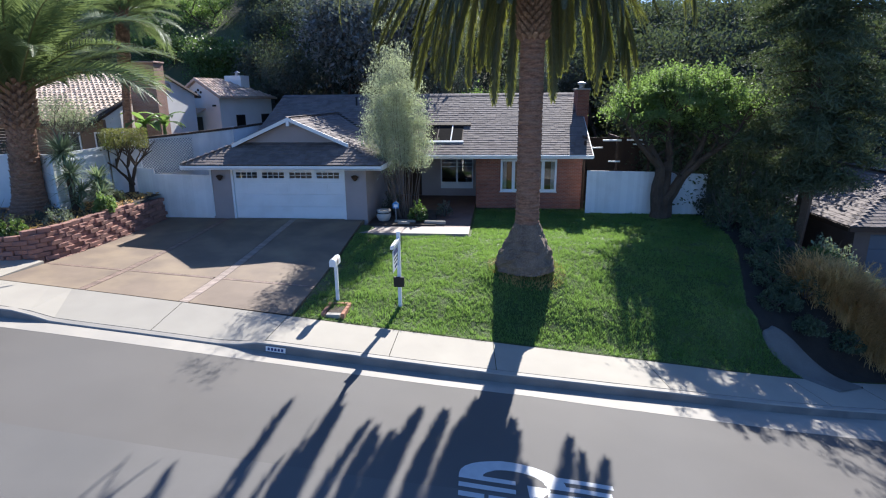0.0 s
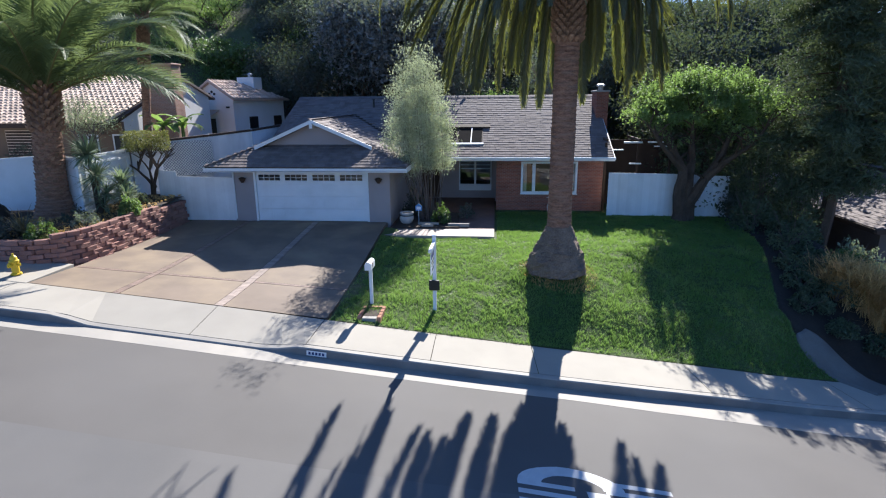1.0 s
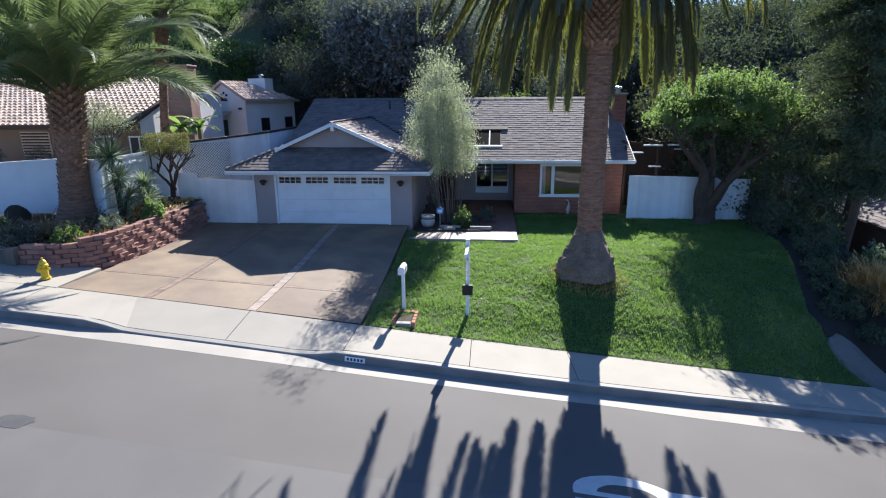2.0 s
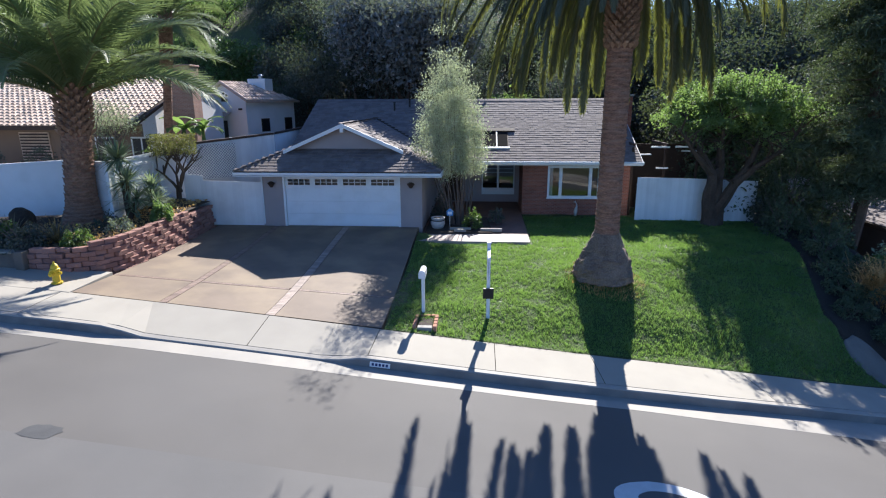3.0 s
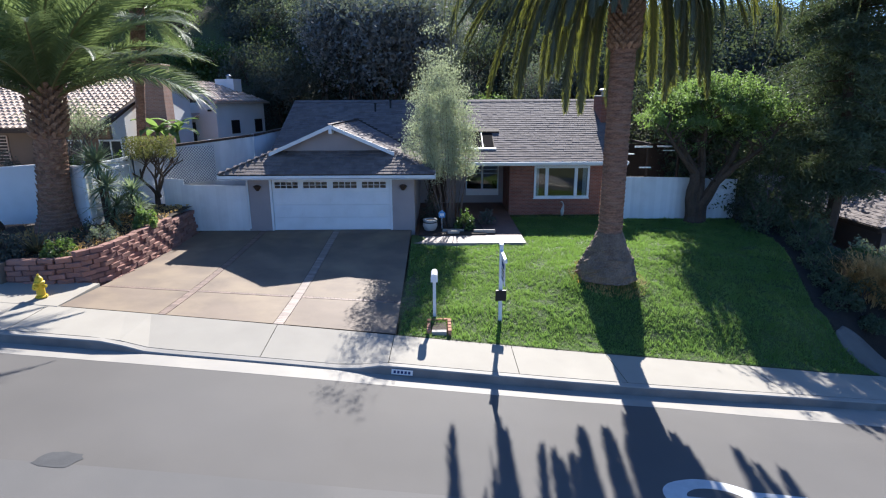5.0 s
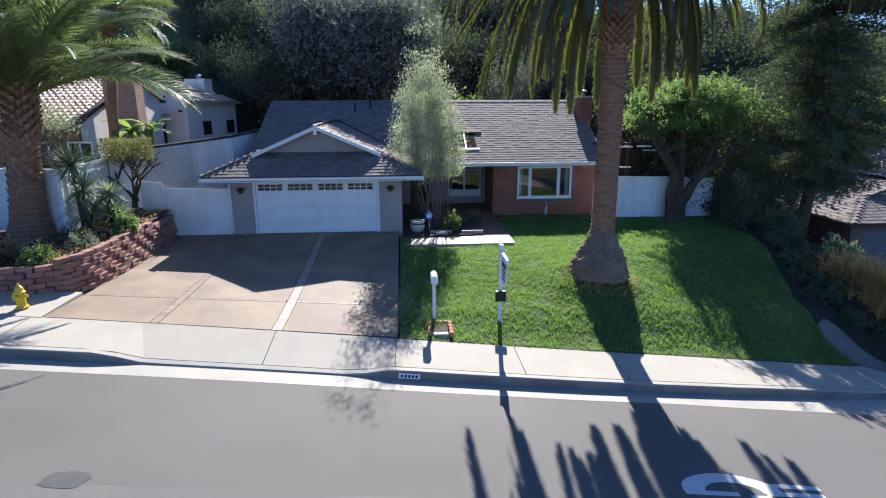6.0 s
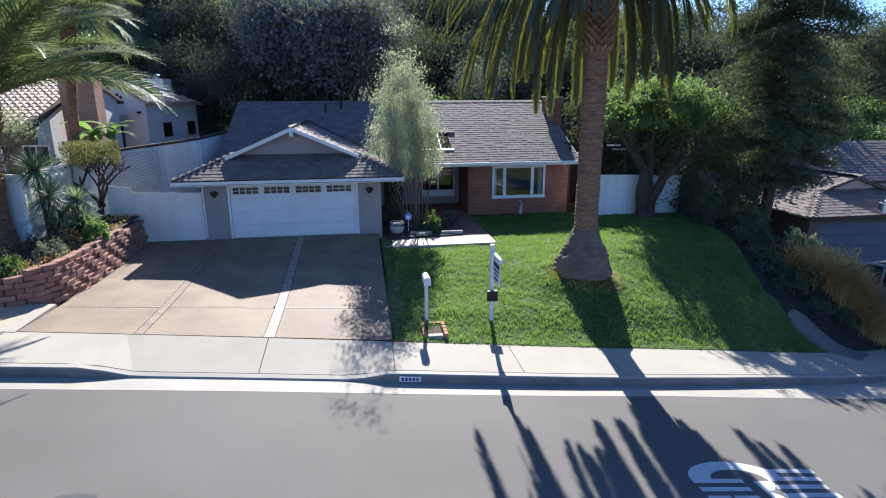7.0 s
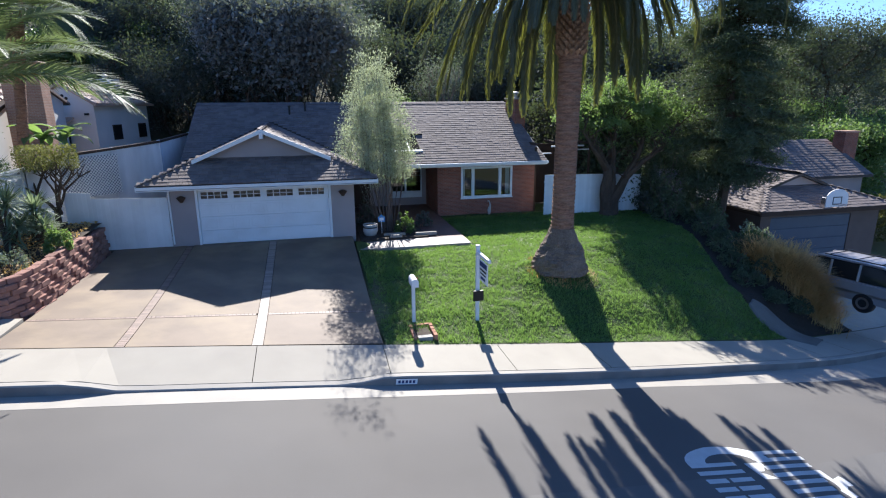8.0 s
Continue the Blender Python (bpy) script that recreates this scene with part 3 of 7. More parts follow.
def house():
    h = thing("house", "single-storey red brick and grey stucco house with brown shingle roof", "house", (2.4, 4, 0))
    h.location = (0, 0, 0)
    # garage walls round the door's opening
    part("wall", boxes((-1.0, -0.06, 0, 0.2, -0.25, 2.3), (4.94, 5.85, 0, 0.2, -0.25, 2.3), (-0.06, 4.94, 0, 0.2, 2.2, 2.3)), "stucco", h, "grey-mauve stucco garage front")
    part("wall", boxes((5.65, 5.85, 0.2, 7.3, -0.3, 2.3)), "stucco", h, "grey stucco side wall")
    part("wall", boxes((-1.0, -0.8, 0.2, 15.5, -0.3, 2.3)), "stucco", h, "grey stucco side wall")
    part("floor", boxes((-0.8, 5.65, 0.02, 15.3, -0.2, -0.01)), "concrete", h)
    # entry wall, set back between garage and brick wing
    part("wall", boxes((5.85, 8.3, 7.1, 7.3, -0.3, 2.4), (10.05, 10.3, 7.1, 7.3, -0.3, 2.4), (8.3, 10.05, 7.1, 7.3, -0.3, 0.28), (8.3, 10.05, 7.1, 7.3, 2.12, 2.4)), "stucco", h, "dark shaded entry wall")
    # brick wing
    part("wall", boxes((10.3, 11.5, 4.4, 4.62, -0.35, 2.25), (14.2, 15.4, 4.4, 4.62, -0.35, 2.25), (11.5, 14.2, 4.4, 4.62, -0.35, 0.57), (11.5, 14.2, 4.4, 4.62, 2.12, 2.25)), "brick", h, "red brick front wall")
    part("wall", boxes((10.3, 10.52, 4.62, 7.1, -0.35, 2.25)), "brick", h, "red brick return wall")
    part("wall", boxes((15.2, 15.4, 4.62, 15.5, -0.35, 2.25)), "brick", h, "red brick end wall")
    part("gable", slab([(15.4, 4.42, 2.25), (15.4, 15.5, 2.25), (15.4, 10.0, 4.95)], 0.2, (-1, 0, 0)), "stucco", h, "stucco gable end")
    part("gable", slab([(-0.8, 4.42, 2.25), (-0.8, 15.5, 2.25), (-0.8, 10.0, 4.95)], 0.2, (-1, 0, 0)), "stucco", h, "stucco gable end")
    part("wall", boxes((-1.0, 15.4, 15.5, 15.7, -0.35, 2.3)), "stucco", h)
    part("ceiling", boxes((5.85, 15.2, 4.64, 15.5, 2.41, 2.47)), "white", h)
    part("room_floor", boxes((10.52, 15.2, 4.62, 15.5, -0.3, -0.1)), "wood_dark", h)
    part("room_wall", boxes((10.52, 15.2, 9.4, 9.55, -0.1, 2.4)), "stucco_tan", h)
    # roof of the main wing
    rf = part("roof", slab([(-1.3, 3.7, EZ - 0.03), (15.75, 3.7, EZ - 0.03), (15.75, 10.0, EZ - 0.03 + 6.3 * PITCH), (-1.3, 10.0, EZ - 0.03 + 6.3 * PITCH)], 0.1), "deck", h, "brown wooden shingle roof in uneven courses")
    part("roof_back", slab([(-1.3, 16.3, EZ - 0.03), (15.75, 16.3, EZ - 0.03), (15.75, 10.0, EZ - 0.03 + 6.3 * PITCH), (-1.3, 10.0, EZ - 0.03 + 6.3 * PITCH)], 0.1), "shingle", h)
    run = math.hypot(6.3, 6.3 * PITCH)

    FY0 = 4.8

    def main_rows(v):
        if v > run - 0.05:
            return None
        y = 3.7 + v / run * 6.3
        x0 = -1.3 if y > 7.95 else max(-1.3, 2.45 + (7.95 - y))
        # left of the garage roof's valley; leave the roof light free
        more = [(-1.3, -1.8 + (y - 3.7) * 1.0125)] if 4.3 < y <= 7.95 else []
        if FY0 - 0.02 < y < 6.55:
            return more + [(x0, 7.62), (9.6, 15.75)]
        return more + [(x0, 15.75)]

    shingles(rf, (0, 3.7, EZ), (1, 0, 0), (0, 6.3, 6.3 * PITCH), main_rows)
    bm = bmesh.new()
    top = EZ + 6.3 * PITCH + 0.02
    for i in range(57):
        x = -1.3 + i * 0.3
        d = 0.006 * (i % 2)
        for s in (-1, 1):
            p = [(x, 10, top + 0.03 + d), (x + 0.31, 10, top + 0.02 + d), (x + 0.31, 10 + s * 0.14, top - 0.045 + d), (x, 10 + s * 0.14, top - 0.035 + d)]
            bm.faces.new([bm.verts.new(c) for c in p])
    part("ridge_cap", bm, "shingle_rest", h)
    part("fascia", boxes((6.72, 15.75, 3.66, 3.7, EZ - 0.2, EZ - 0.015)), "white", h, "white painted eaves board")
    part("gutter", boxes((6.76, 15.8, 3.56, 3.66, EZ - 0.14, EZ - 0.02), bevel=0.012), "white", h, "white metal gutter")
    part("soffit", boxes((5.85, 15.7, 3.7, 7.1, EZ - 0.2, EZ - 0.16)), "white", h)
    part("barge_board", slab([(15.76, 3.7, EZ - 0.02), (15.76, 10.0, EZ - 0.02 + 6.3 * PITCH), (15.76, 10.0, EZ - 0.2 + 6.3 * PITCH), (15.76, 3.7, EZ - 0.2)], 0.03, (1, 0, 0)), "white", h, "white barge board")
    # roof of the garage: ridge towards the street, a small gable over a hipped front
    RX, RZ, EL, ER, EY = 2.45, 4.25, -1.8, 6.7, -0.85
    k = (RZ - EZ) / (ER - RX)
    gy = 0.9
    gz = EZ + (gy - EY) * PITCH
    gx = (RZ - gz) / k
    g = 0.03
    right = part("garage_roof", slab([(ER, EY, EZ - g), (ER, 3.7, EZ - g), (RX, 7.9, RZ - g), (RX, gy - 0.35, RZ - g), (RX + gx, gy - 0.35, gz - g), (RX + gx, gy, gz - g)], 0.09), "deck", h, "brown wooden shingle garage roof with a small front gable")
    left = part("garage_roof", slab([(EL, EY, EZ - g), (EL, 5.0, EZ - g), (RX, 7.9, RZ - g), (RX, gy - 0.35, RZ - g), (RX - gx, gy - 0.35, gz - g), (RX - gx, gy, gz - g)], 0.09), "deck", h)
    front = part("garage_roof", slab([(EL, EY, EZ - g), (ER, EY, EZ - g), (RX + gx, gy, gz - g), (RX - gx, gy, gz - g)], 0.09), "deck", h)

    def slope_rows(sign):
        L = math.hypot(ER - RX, RZ - EZ)

        def rows(v):
            if v > L - 0.06:
                return None
            z = EZ + v / L * (RZ - EZ)
            y0 = EY + (z - EZ) / PITCH if z < gz else gy - 0.35
            y1 = 3.7 + (z - EZ) / (RZ - EZ) * 4.2 if sign > 0 else 5 + (z - EZ) / (RZ - EZ) * 2.9
            return [(y0, y1)]
        return rows

    shingles(right, (ER, 0, EZ), (0, 1, 0), (-(ER - RX), 0, RZ - EZ), slope_rows(1))
    shingles(left, (EL, 0, EZ), (0, 1, 0), (RX - EL, 0, RZ - EZ), slope_rows(-1))
    FL = math.hypot(gy - EY, gz - EZ)

    def front_rows(v):
        if v > FL + 0.05:
            return None
        t = v / FL
        return [(EL + t * (RX - gx - EL), ER + t * (RX + gx - ER))]

    shingles(front, (0, EY, EZ), (1, 0, 0), (0, gy - EY, gz - EZ), front_rows, pieces=290)
    # hips, ridge and gable trim
    for s, ex in ((1, ER), (-1, EL)):
        a, b = Vector((ex, EY, EZ + 0.02)), Vector((RX + s * gx, gy, gz + 0.03))
        bm = bmesh.new()
        n = 12
        for i in range(n):
            p, q = a.lerp(b, i / n), a.lerp(b, (i + 1.15) / n)
            for w in ((-s * 0.02, 0.13, 0.0), (s * 0.1, -0.04, -0.0)):
                d = Vector((-s * 0.11, -0.02, -0.02)) if w[1] > 0 else Vector((s * 0.06, 0.12, -0.02))
                bm.faces.new([bm.verts.new(c) for c in (p + Vector((0, 0, 0.03)), q + Vector((0, 0, 0.015)), q + d, p + d)])
        part("hip_cap", bm, "shingle_rest", h)
    bm = bmesh.new()
    for i in range(25):
        y = gy - 0.35 + i * 0.3
        for s in (-1, 1):
            bm.faces.new([bm.verts.new(c) for c in ((RX, y, RZ + 0.045), (RX, y + 0.31, RZ + 0.035), (RX + s * 0.14, y + 0.31, RZ - 0.03), (RX + s * 0.14, y, RZ - 0.02))])
    part("ridge_cap", bm, "shingle_rest", h)
    part("gablet", slab([(RX - gx + 0.05, gy, gz - 0.02), (RX + gx - 0.05, gy, gz - 0.02), (RX, gy, RZ - 0.06)], 0.12, (0, 1, 0)), "stucco", h, "stucco gable over the garage")
    for s in (1, -1):
        p0, p1 = Vector((RX, gy - 0.37, RZ + 0.02)), Vector((RX + s * (gx + 0.1), gy - 0.37, gz - 0.02))
        part("barge_board", slab([p0, p1, p1 - Vector((0, 0, 0.155)), p0 - Vector((0, 0, 0.155))], 0.04, (0, -1, 0)), "white", h, "white barge board")
    part("ridge_beam", boxes((RX - 0.07, RX + 0.07, gy - 0.46, gy, RZ - 0.34, RZ - 0.1), bevel=0.01), "white", h, "white ridge beam end")
    part("fascia", boxes((EL, ER, EY - 0.03, EY + 0.01, EZ - 0.145, EZ - 0.035)), "white", h, "white painted eaves board")
    part("fascia", boxes((ER - 0.01, ER + 0.03, EY + 0.01, 3.66, EZ - 0.2, EZ - 0.012)), "white", h, "white painted eaves board")
    part("fascia", boxes((EL - 0.03, EL + 0.01, EY + 0.01, 5.0, EZ - 0.2, EZ - 0.012)), "white", h, "white painted eaves board")
    part("soffit", boxes((EL + 0.02, ER - 0.02, EY + 0.02, 0.0, EZ - 0.2, EZ - 0.17), (5.86, ER - 0.02, 0.0, 3.6, EZ - 0.2, EZ - 0.17), (EL + 0.02, -1.01, 0.0, 5, EZ - 0.2, EZ - 0.17)), "white", h)
    # garage door: four panel rows, lights in the top one
    part("door_frame", boxes((-0.06, 0.03, -0.03, 0.1, 0, 2.2), (4.85, 4.94, -0.03, 0.1, 0, 2.2), (0.03, 4.85, -0.03, 0.1, 2.12, 2.2), bevel=0.006), "white", h, "white timber frame")
    door = part("garage_door", boxes((0.03, 4.85, 0.07, 0.1, 0.01, 1.6)), "white", h, "white sectional garage door with small panes along the top")
    for r in range(3):
        z = 0.02 + r * 0.53
        part("panel", boxes((0.04, 4.84, 0.04, 0.075, z, z + 0.52), bevel=0.008), "white", door)
        for c in range(8):
            x = 0.12 + c * 0.59
            part("raised_field", boxes((x, x + 0.5, 0.0365, 0.045, z + 0.09, z + 0.43), bevel=0.01), "white", door)
    z0, z1 = 1.6, 2.12
    part("panel", boxes((0.04, 4.84, 0.04, 0.08, z0, z0 + 0.16), (0.04, 4.84, 0.04, 0.08, z1 - 0.11, z1),
                        *[(x, x + w, 0.04, 0.08, z0 + 0.16, z1 - 0.11) for x, w in ((0.04, 0.1), (1.09, 0.22), (2.28, 0.24), (3.49, 0.22), (4.68, 0.16))]), "white", door)
    for x0, x1 in ((0.14, 1.09), (1.31, 2.28), (2.52, 3.49), (3.71, 4.68)):
        w = (x1 - x0) / 4
        for i in range(4):
            for j in range(2):
                za = z0 + 0.16 + j * 0.125
                p = part("pane", boxes((x0 + i * w + 0.015, x0 + (i + 1) * w - 0.015, 0.06, 0.066, za + 0.01, za + 0.115)), "glass", door)
                p.visible_shadow = False
        part("muntin", boxes(*[(x0 + i * w - 0.014, x0 + i * w + 0.014, 0.045, 0.075, z0 + 0.16, z1 - 0.11) for i in range(1, 4)], (x0, x1, 0.045, 0.075, z0 + 0.275, z0 + 0.295)), "white", door)
    # picture window in three lights
    win = part("window", ring_frame(11.5, 14.2, 0.57, 2.12, 0.1, 4.38, 4.5), "white", h, "white three-light picture window")
    for x in (12.05, 13.47):
        part("mullion", boxes((x, x + 0.15, 4.38, 4.5, 0.67, 2.02), bevel=0.006), "white", win)
    part("sill", boxes((11.47, 14.23, 4.34, 4.4, 0.52, 0.57), bevel=0.008), "white", win)
    for x0, x1 in ((11.6, 12.05), (12.2, 13.47), (13.62, 14.1)):
        p = part("pane", boxes((x0, x1, 4.43, 4.44, 0.67, 2.02)), "glass", win)
        p.visible_shadow = False
    part("curtain", curtain(11.56, 11.8, 4.75, 0.5, 2.1), "stucco_white", win, "pale curtain")
    part("curtain", curtain(13.95, 14.15, 4.75, 0.5, 2.1), "stucco_white", win, "pale curtain")
    # entry: glazed double window over a white panel
    ent = part("window", ring_frame(8.3, 10.05, 0.56, 2.12, 0.06, 7.06, 7.2), "white", h, "white glazed entry window over a panel")
    part("mullion", boxes((9.12, 9.22, 7.06, 7.2, 0.62, 2.06), bevel=0.006), "white", ent)
    part("apron_panel", boxes((8.3, 10.05, 7.05, 7.2, 0.28, 0.555), bevel=0.006), "white", ent)
    for i, z in enumerate((1.42, 1.62, 1.82)):
        part("blind_slat", boxes((8.38, 9.97, 7.15, 7.17, z, z + 0.05)), "white", ent)
    for x0, x1 in ((8.37, 9.12), (9.22, 9.98)):
        p = part("pane", boxes((x0, x1, 7.12, 7.13, 0.62, 2.06)), "glass", ent)
        p.visible_shadow = False
    part("front_door", boxes((6.3, 7.25, 7.04, 7.1, -0.1, 2.0), bevel=0.01), "wood_dark", h, "dark timber front door")
    # roof light
    dz = lambda y: EZ + (y - 3.7) * PITCH
    def flat(x0, x1, y0, y1, lift, thick):
        """A plate lying along the roof's slope."""
        return slab([(x0, y0, dz(y0) + lift), (x1, y0, dz(y0) + lift), (x1, y1, dz(y1) + lift), (x0, y1, dz(y1) + lift)], thick)

    M["matt_dark"] = mat("dark_matt_pane", (0.02, 0.018, 0.018), (0.014, 0.013, 0.013), 0.95, 3, 30, 0.3, 0, spec=0.02)
    d = part("skylight", flat(7.62, 9.6, 4.84, 6.36, 0.03, 0.07), "wood_dark", h, "low roof light with dark panes and a white sill")
    for x0, x1 in ((7.7, 8.3), (8.36, 8.98), (9.06, 9.56)):
        part("pane", flat(x0, x1, 4.88, 6.34, 0.04, 0.01), "matt_dark", d)
    for x in (9.0,):
        part("mullion", flat(x, x + 0.05, 4.84, 6.36, 0.075, 0.05), "white", d)
    part("sill", flat(7.6, 9.66, 4.74, 4.84, 0.075, 0.11), "white", d, "white sill")
    part("head_board", flat(7.6, 9.95, 6.36, 6.66, 0.1, 0.13), "wood_dark", d, "dark board along the upper edge")
    # chimney on the end wall
    ch = part("chimney", boxes((15.42, 16.0, 7.4, 9.0, -0.3, 5.35)), "brick", h, "red brick chimney stack")
    part("chimney_cap", boxes((15.36, 16.06, 7.34, 9.06, 5.35, 5.45), bevel=0.02), "kerb", ch)
    part("cowl", lathe([(0.14, 5.45), (0.14, 5.65), (0.24, 5.67), (0.22, 5.75), (0.02, 5.79)], 12, Matrix.Translation((15.7, 8.2, 0))), "metal", ch, "bright metal cowl")
    for x, y, z in ((3.4, 8.8, 0), (4.2, 9.2, 0)):
        zz = dz(y)
        part("vent_pipe", lathe([(0.05, zz - 0.1), (0.05, zz + 0.4), (0.08, zz + 0.41), (0.08, zz + 0.46)], 10, Matrix.Translation((x, y, 0))), "black", h)
    # wall lamps beside the garage door
    for x in (-0.52, 5.4):
        lamp = part("wall_lamp", boxes((x - 0.03, x + 0.03, -0.05, 0, 1.72, 1.84)), "black", h, "rusty metal wall lantern")
        part("shade", lathe([(0.05, 1.68), (0.09, 1.74), (0.17, 1.86), (0.06, 1.92)], 6, Matrix.Translation((x, -0.12, 0))), "wood_dark", lamp)
    for run_of_pipe in ([((-0.95, -0.05, 2.25), 0.035), ((-0.95, -0.05, 0.1), 0.035)],):
        part("downpipe", tubes([run_of_pipe], 8), "white", h)


def curtain(x0, x1, y, z0, z1):
    bm = bmesh.new()
    n = 24
    rows = []
    for z in (z0, z1):
        rows.append([bm.verts.new((x0 + (x1 - x0) * i / n, y + 0.035 * math.sin(i * 1.6), z)) for i in range(n + 1)])
    for i in range(n):
        bm.faces.new((rows[0][i], rows[0][i + 1], rows[1][i + 1], rows[1][i]))
    return bm


house()


def porch():
    p = thing("porch_path", "pinkish concrete porch path beside the lawn", "path", kind="structure")
    part("slab", slab([(5.86, -1.62, -0.17), (10.25, -1.62, -0.17), (10.25, -0.42, -0.165), (5.86, -0.42, -0.165)], 0.18), "porch", p)
    # Rear floor holds shade in its colour; the pale front strip is the sunlit part.
    part("brick_floor", slab([(5.86, -0.41, -0.165), (10.25, -0.41, -0.165), (10.25, 7.05, -0.12), (5.86, 7.05, -0.12)], 0.18), "porch_shade_brick", p, "red-brown brick porch floor darkened for the house shadow")
    part("bed", slab([(6.0, -0.5, -0.1), (8.8, -0.3, -0.1), (8.6, 2.6, -0.06), (6.0, 3.0, -0.06)], 0.06), "soil", p, "dark soil bed")


porch()


# ---- fences and the retaining wall ----
def board_fence(name, pts, label, board=0.14, material="fence", cap=True):
    """Upright boards along a line of (x, y, foot, top) corners."""
    f = thing(name, label, "fence")
    for (xa, ya, fa, ta), (xb, yb, fb, tb) in zip(pts, pts[1:]):
        L = math.hypot(xb - xa, yb - ya)
        rot = math.atan2(yb - ya, xb - xa)
        n = max(1, round(L / board))
        for i in range(n):
            s = (i + 0.5) / n
            z0, z1 = fa + (fb - fa) * s, ta + (tb - ta) * s
            jit = random.uniform(-0.002, 0.002)
            m = Matrix.Translation((xa + (xb - xa) * s, ya + (yb - ya) * s, 0)) @ Matrix.Rotation(rot, 4, "Z")
            part("board", boxes((-L / n / 2 + 0.0015, L / n / 2 - 0.0015, -0.012 + jit, 0.012 + jit, z0, z1 + jit), m=m), material, f)
        if cap:
            m = Matrix.Translation((xa, ya, 0)) @ Matrix.Rotation(rot, 4, "Z")
            for t in (0.2, 0.85):
                bm = slab([m @ Vector((0, 0.02, fa + (ta - fa) * t)), m @ Vector((L, 0.02, fb + (tb - fb) * t)), m @ Vector((L, 0.06, fb + (tb - fb) * t)), m @ Vector((0, 0.06, fa + (ta - fa) * t))], 0.09)
                part("rail", bm, material, f)
    return f


def panel_fence(name, pts, label, category="fence", material="fence", post=0.12, thick=0.06, top_cap=0.1, cap_mat=None):
    """Smooth panels between posts, with a capping."""
    f = thing(name, label, category)
    for (xa, ya, fa, ta), (xb, yb, fb, tb) in zip(pts, pts[1:]):
        d = Vector((xb - xa, yb - ya, 0)).normalized()
        n = Vector((-d.y, d.x, 0))
        part("panel", slab([Vector((xa, ya, ta)) + n * thick / 2, Vector((xb, yb, tb)) + n * thick / 2, Vector((xb, yb, fb)) + n * thick / 2, Vector((xa, ya, fa)) + n * thick / 2], thick, -n), material, f)
        w = n * (thick / 2 + 0.03)
        up = Vector((0, 0, 0.02))
        part("capping", slab([Vector((xa, ya, ta)) + w + up, Vector((xb, yb, tb)) + w + up, Vector((xb, yb, tb)) - w + up, Vector((xa, ya, ta)) - w + up], top_cap), cap_mat or material, f)
    for x, y, z0, z1 in pts:
        part("post", boxes((x - post / 2, x + post / 2, y - post / 2, y + post / 2, z0, z1 + 0.04), bevel=0.008), material, f)
    return f


board_fence("gate_fence", [(-4.4, 0.05, 0.0, 2.2), (-3.55, 0.05, 0.0, 2.14), (-3.549, 0.05, 0.0, 1.92), (-1.02, 0.05, 0.0, 1.87)], "white painted board gate and fence beside the garage")
board_fence("side_fence", [(15.45, 3.2, -0.25, 1.75), (18.3, 3.2, -0.25, 1.7), (20.8, 3.2, -0.25, 1.6)], "white painted board fence beside the brick wing")
panel_fence("white_wall", [(-5.4, -0.2, 0.9, 3.12), (-5.42, -3.3, 0.8, 3.05), (-7.6, -2.4, 0.9, 3.02), (-11.0, -3.2, 0.9, 2.85), (-16, -3.6, 0.9, 2.8), (-22, -3.9, 0.9, 2.8)], "white panelled garden wall on the bank", material="white", thick=0.1)
panel_fence("white_wall", [(-5.4, -0.2, 0.9, 3.12), (-4.9, 1.2, 0.3, 2.9)], "white panelled garden wall on the bank", material="white", thick=0.1)
panel_fence("boundary_wall", [(-5.2, 1.3, 0.2, 3.35), (-3.6, 3.2, 0.2, 3.5), (-2.2, 5.0, 0.2, 3.65), (-1.6, 8.5, 0.2, 3.8)], "tall white boundary wall with a dark capping", "wall", "boundary", cap_mat="wood_dark", thick=0.12)


def wall_panels():
    """Raised mouldings and a cream panel on the white garden wall."""
    w = thing("wall_panel", "white framed and cream panels on the garden wall", "wall panel")

    def bar(a, b, s0, s1, z0, z1, out, name, material):
        d = (b - a).normalized()
        n = Vector((-d.y, d.x, 0))
        if n.x < 0:
            n = -n
        p = [a + d * s + n * 0.05 + Vector((0, 0, z)) for s, z in ((s0, z0), (s1, z0), (s1, z1), (s0, z1))]
        part(name, slab(p, out, n), material, w)

    A, B, C = Vector((-5.4, -0.2, 0)), Vector((-5.42, -3.3, 0)), Vector((-7.6, -2.4, 0))
    for a, b, s0, s1, m in ((A, B, 0.25, 2.85, None), (C, B, 0.15, 2.2, "fence_cream")):
        for q in ((s0, s1, 1.35, 1.43), (s0, s1, 2.75, 2.83), (s0, s0 + 0.08, 1.43, 2.75), (s1 - 0.08, s1, 1.43, 2.75)):
            bar(a, b, *q, 0.035, "moulding", "white")
        if m:
            bar(a, b, s0 + 0.09, s1 - 0.09, 1.44, 2.74, 0.015, "inset_panel", m)


wall_panels()


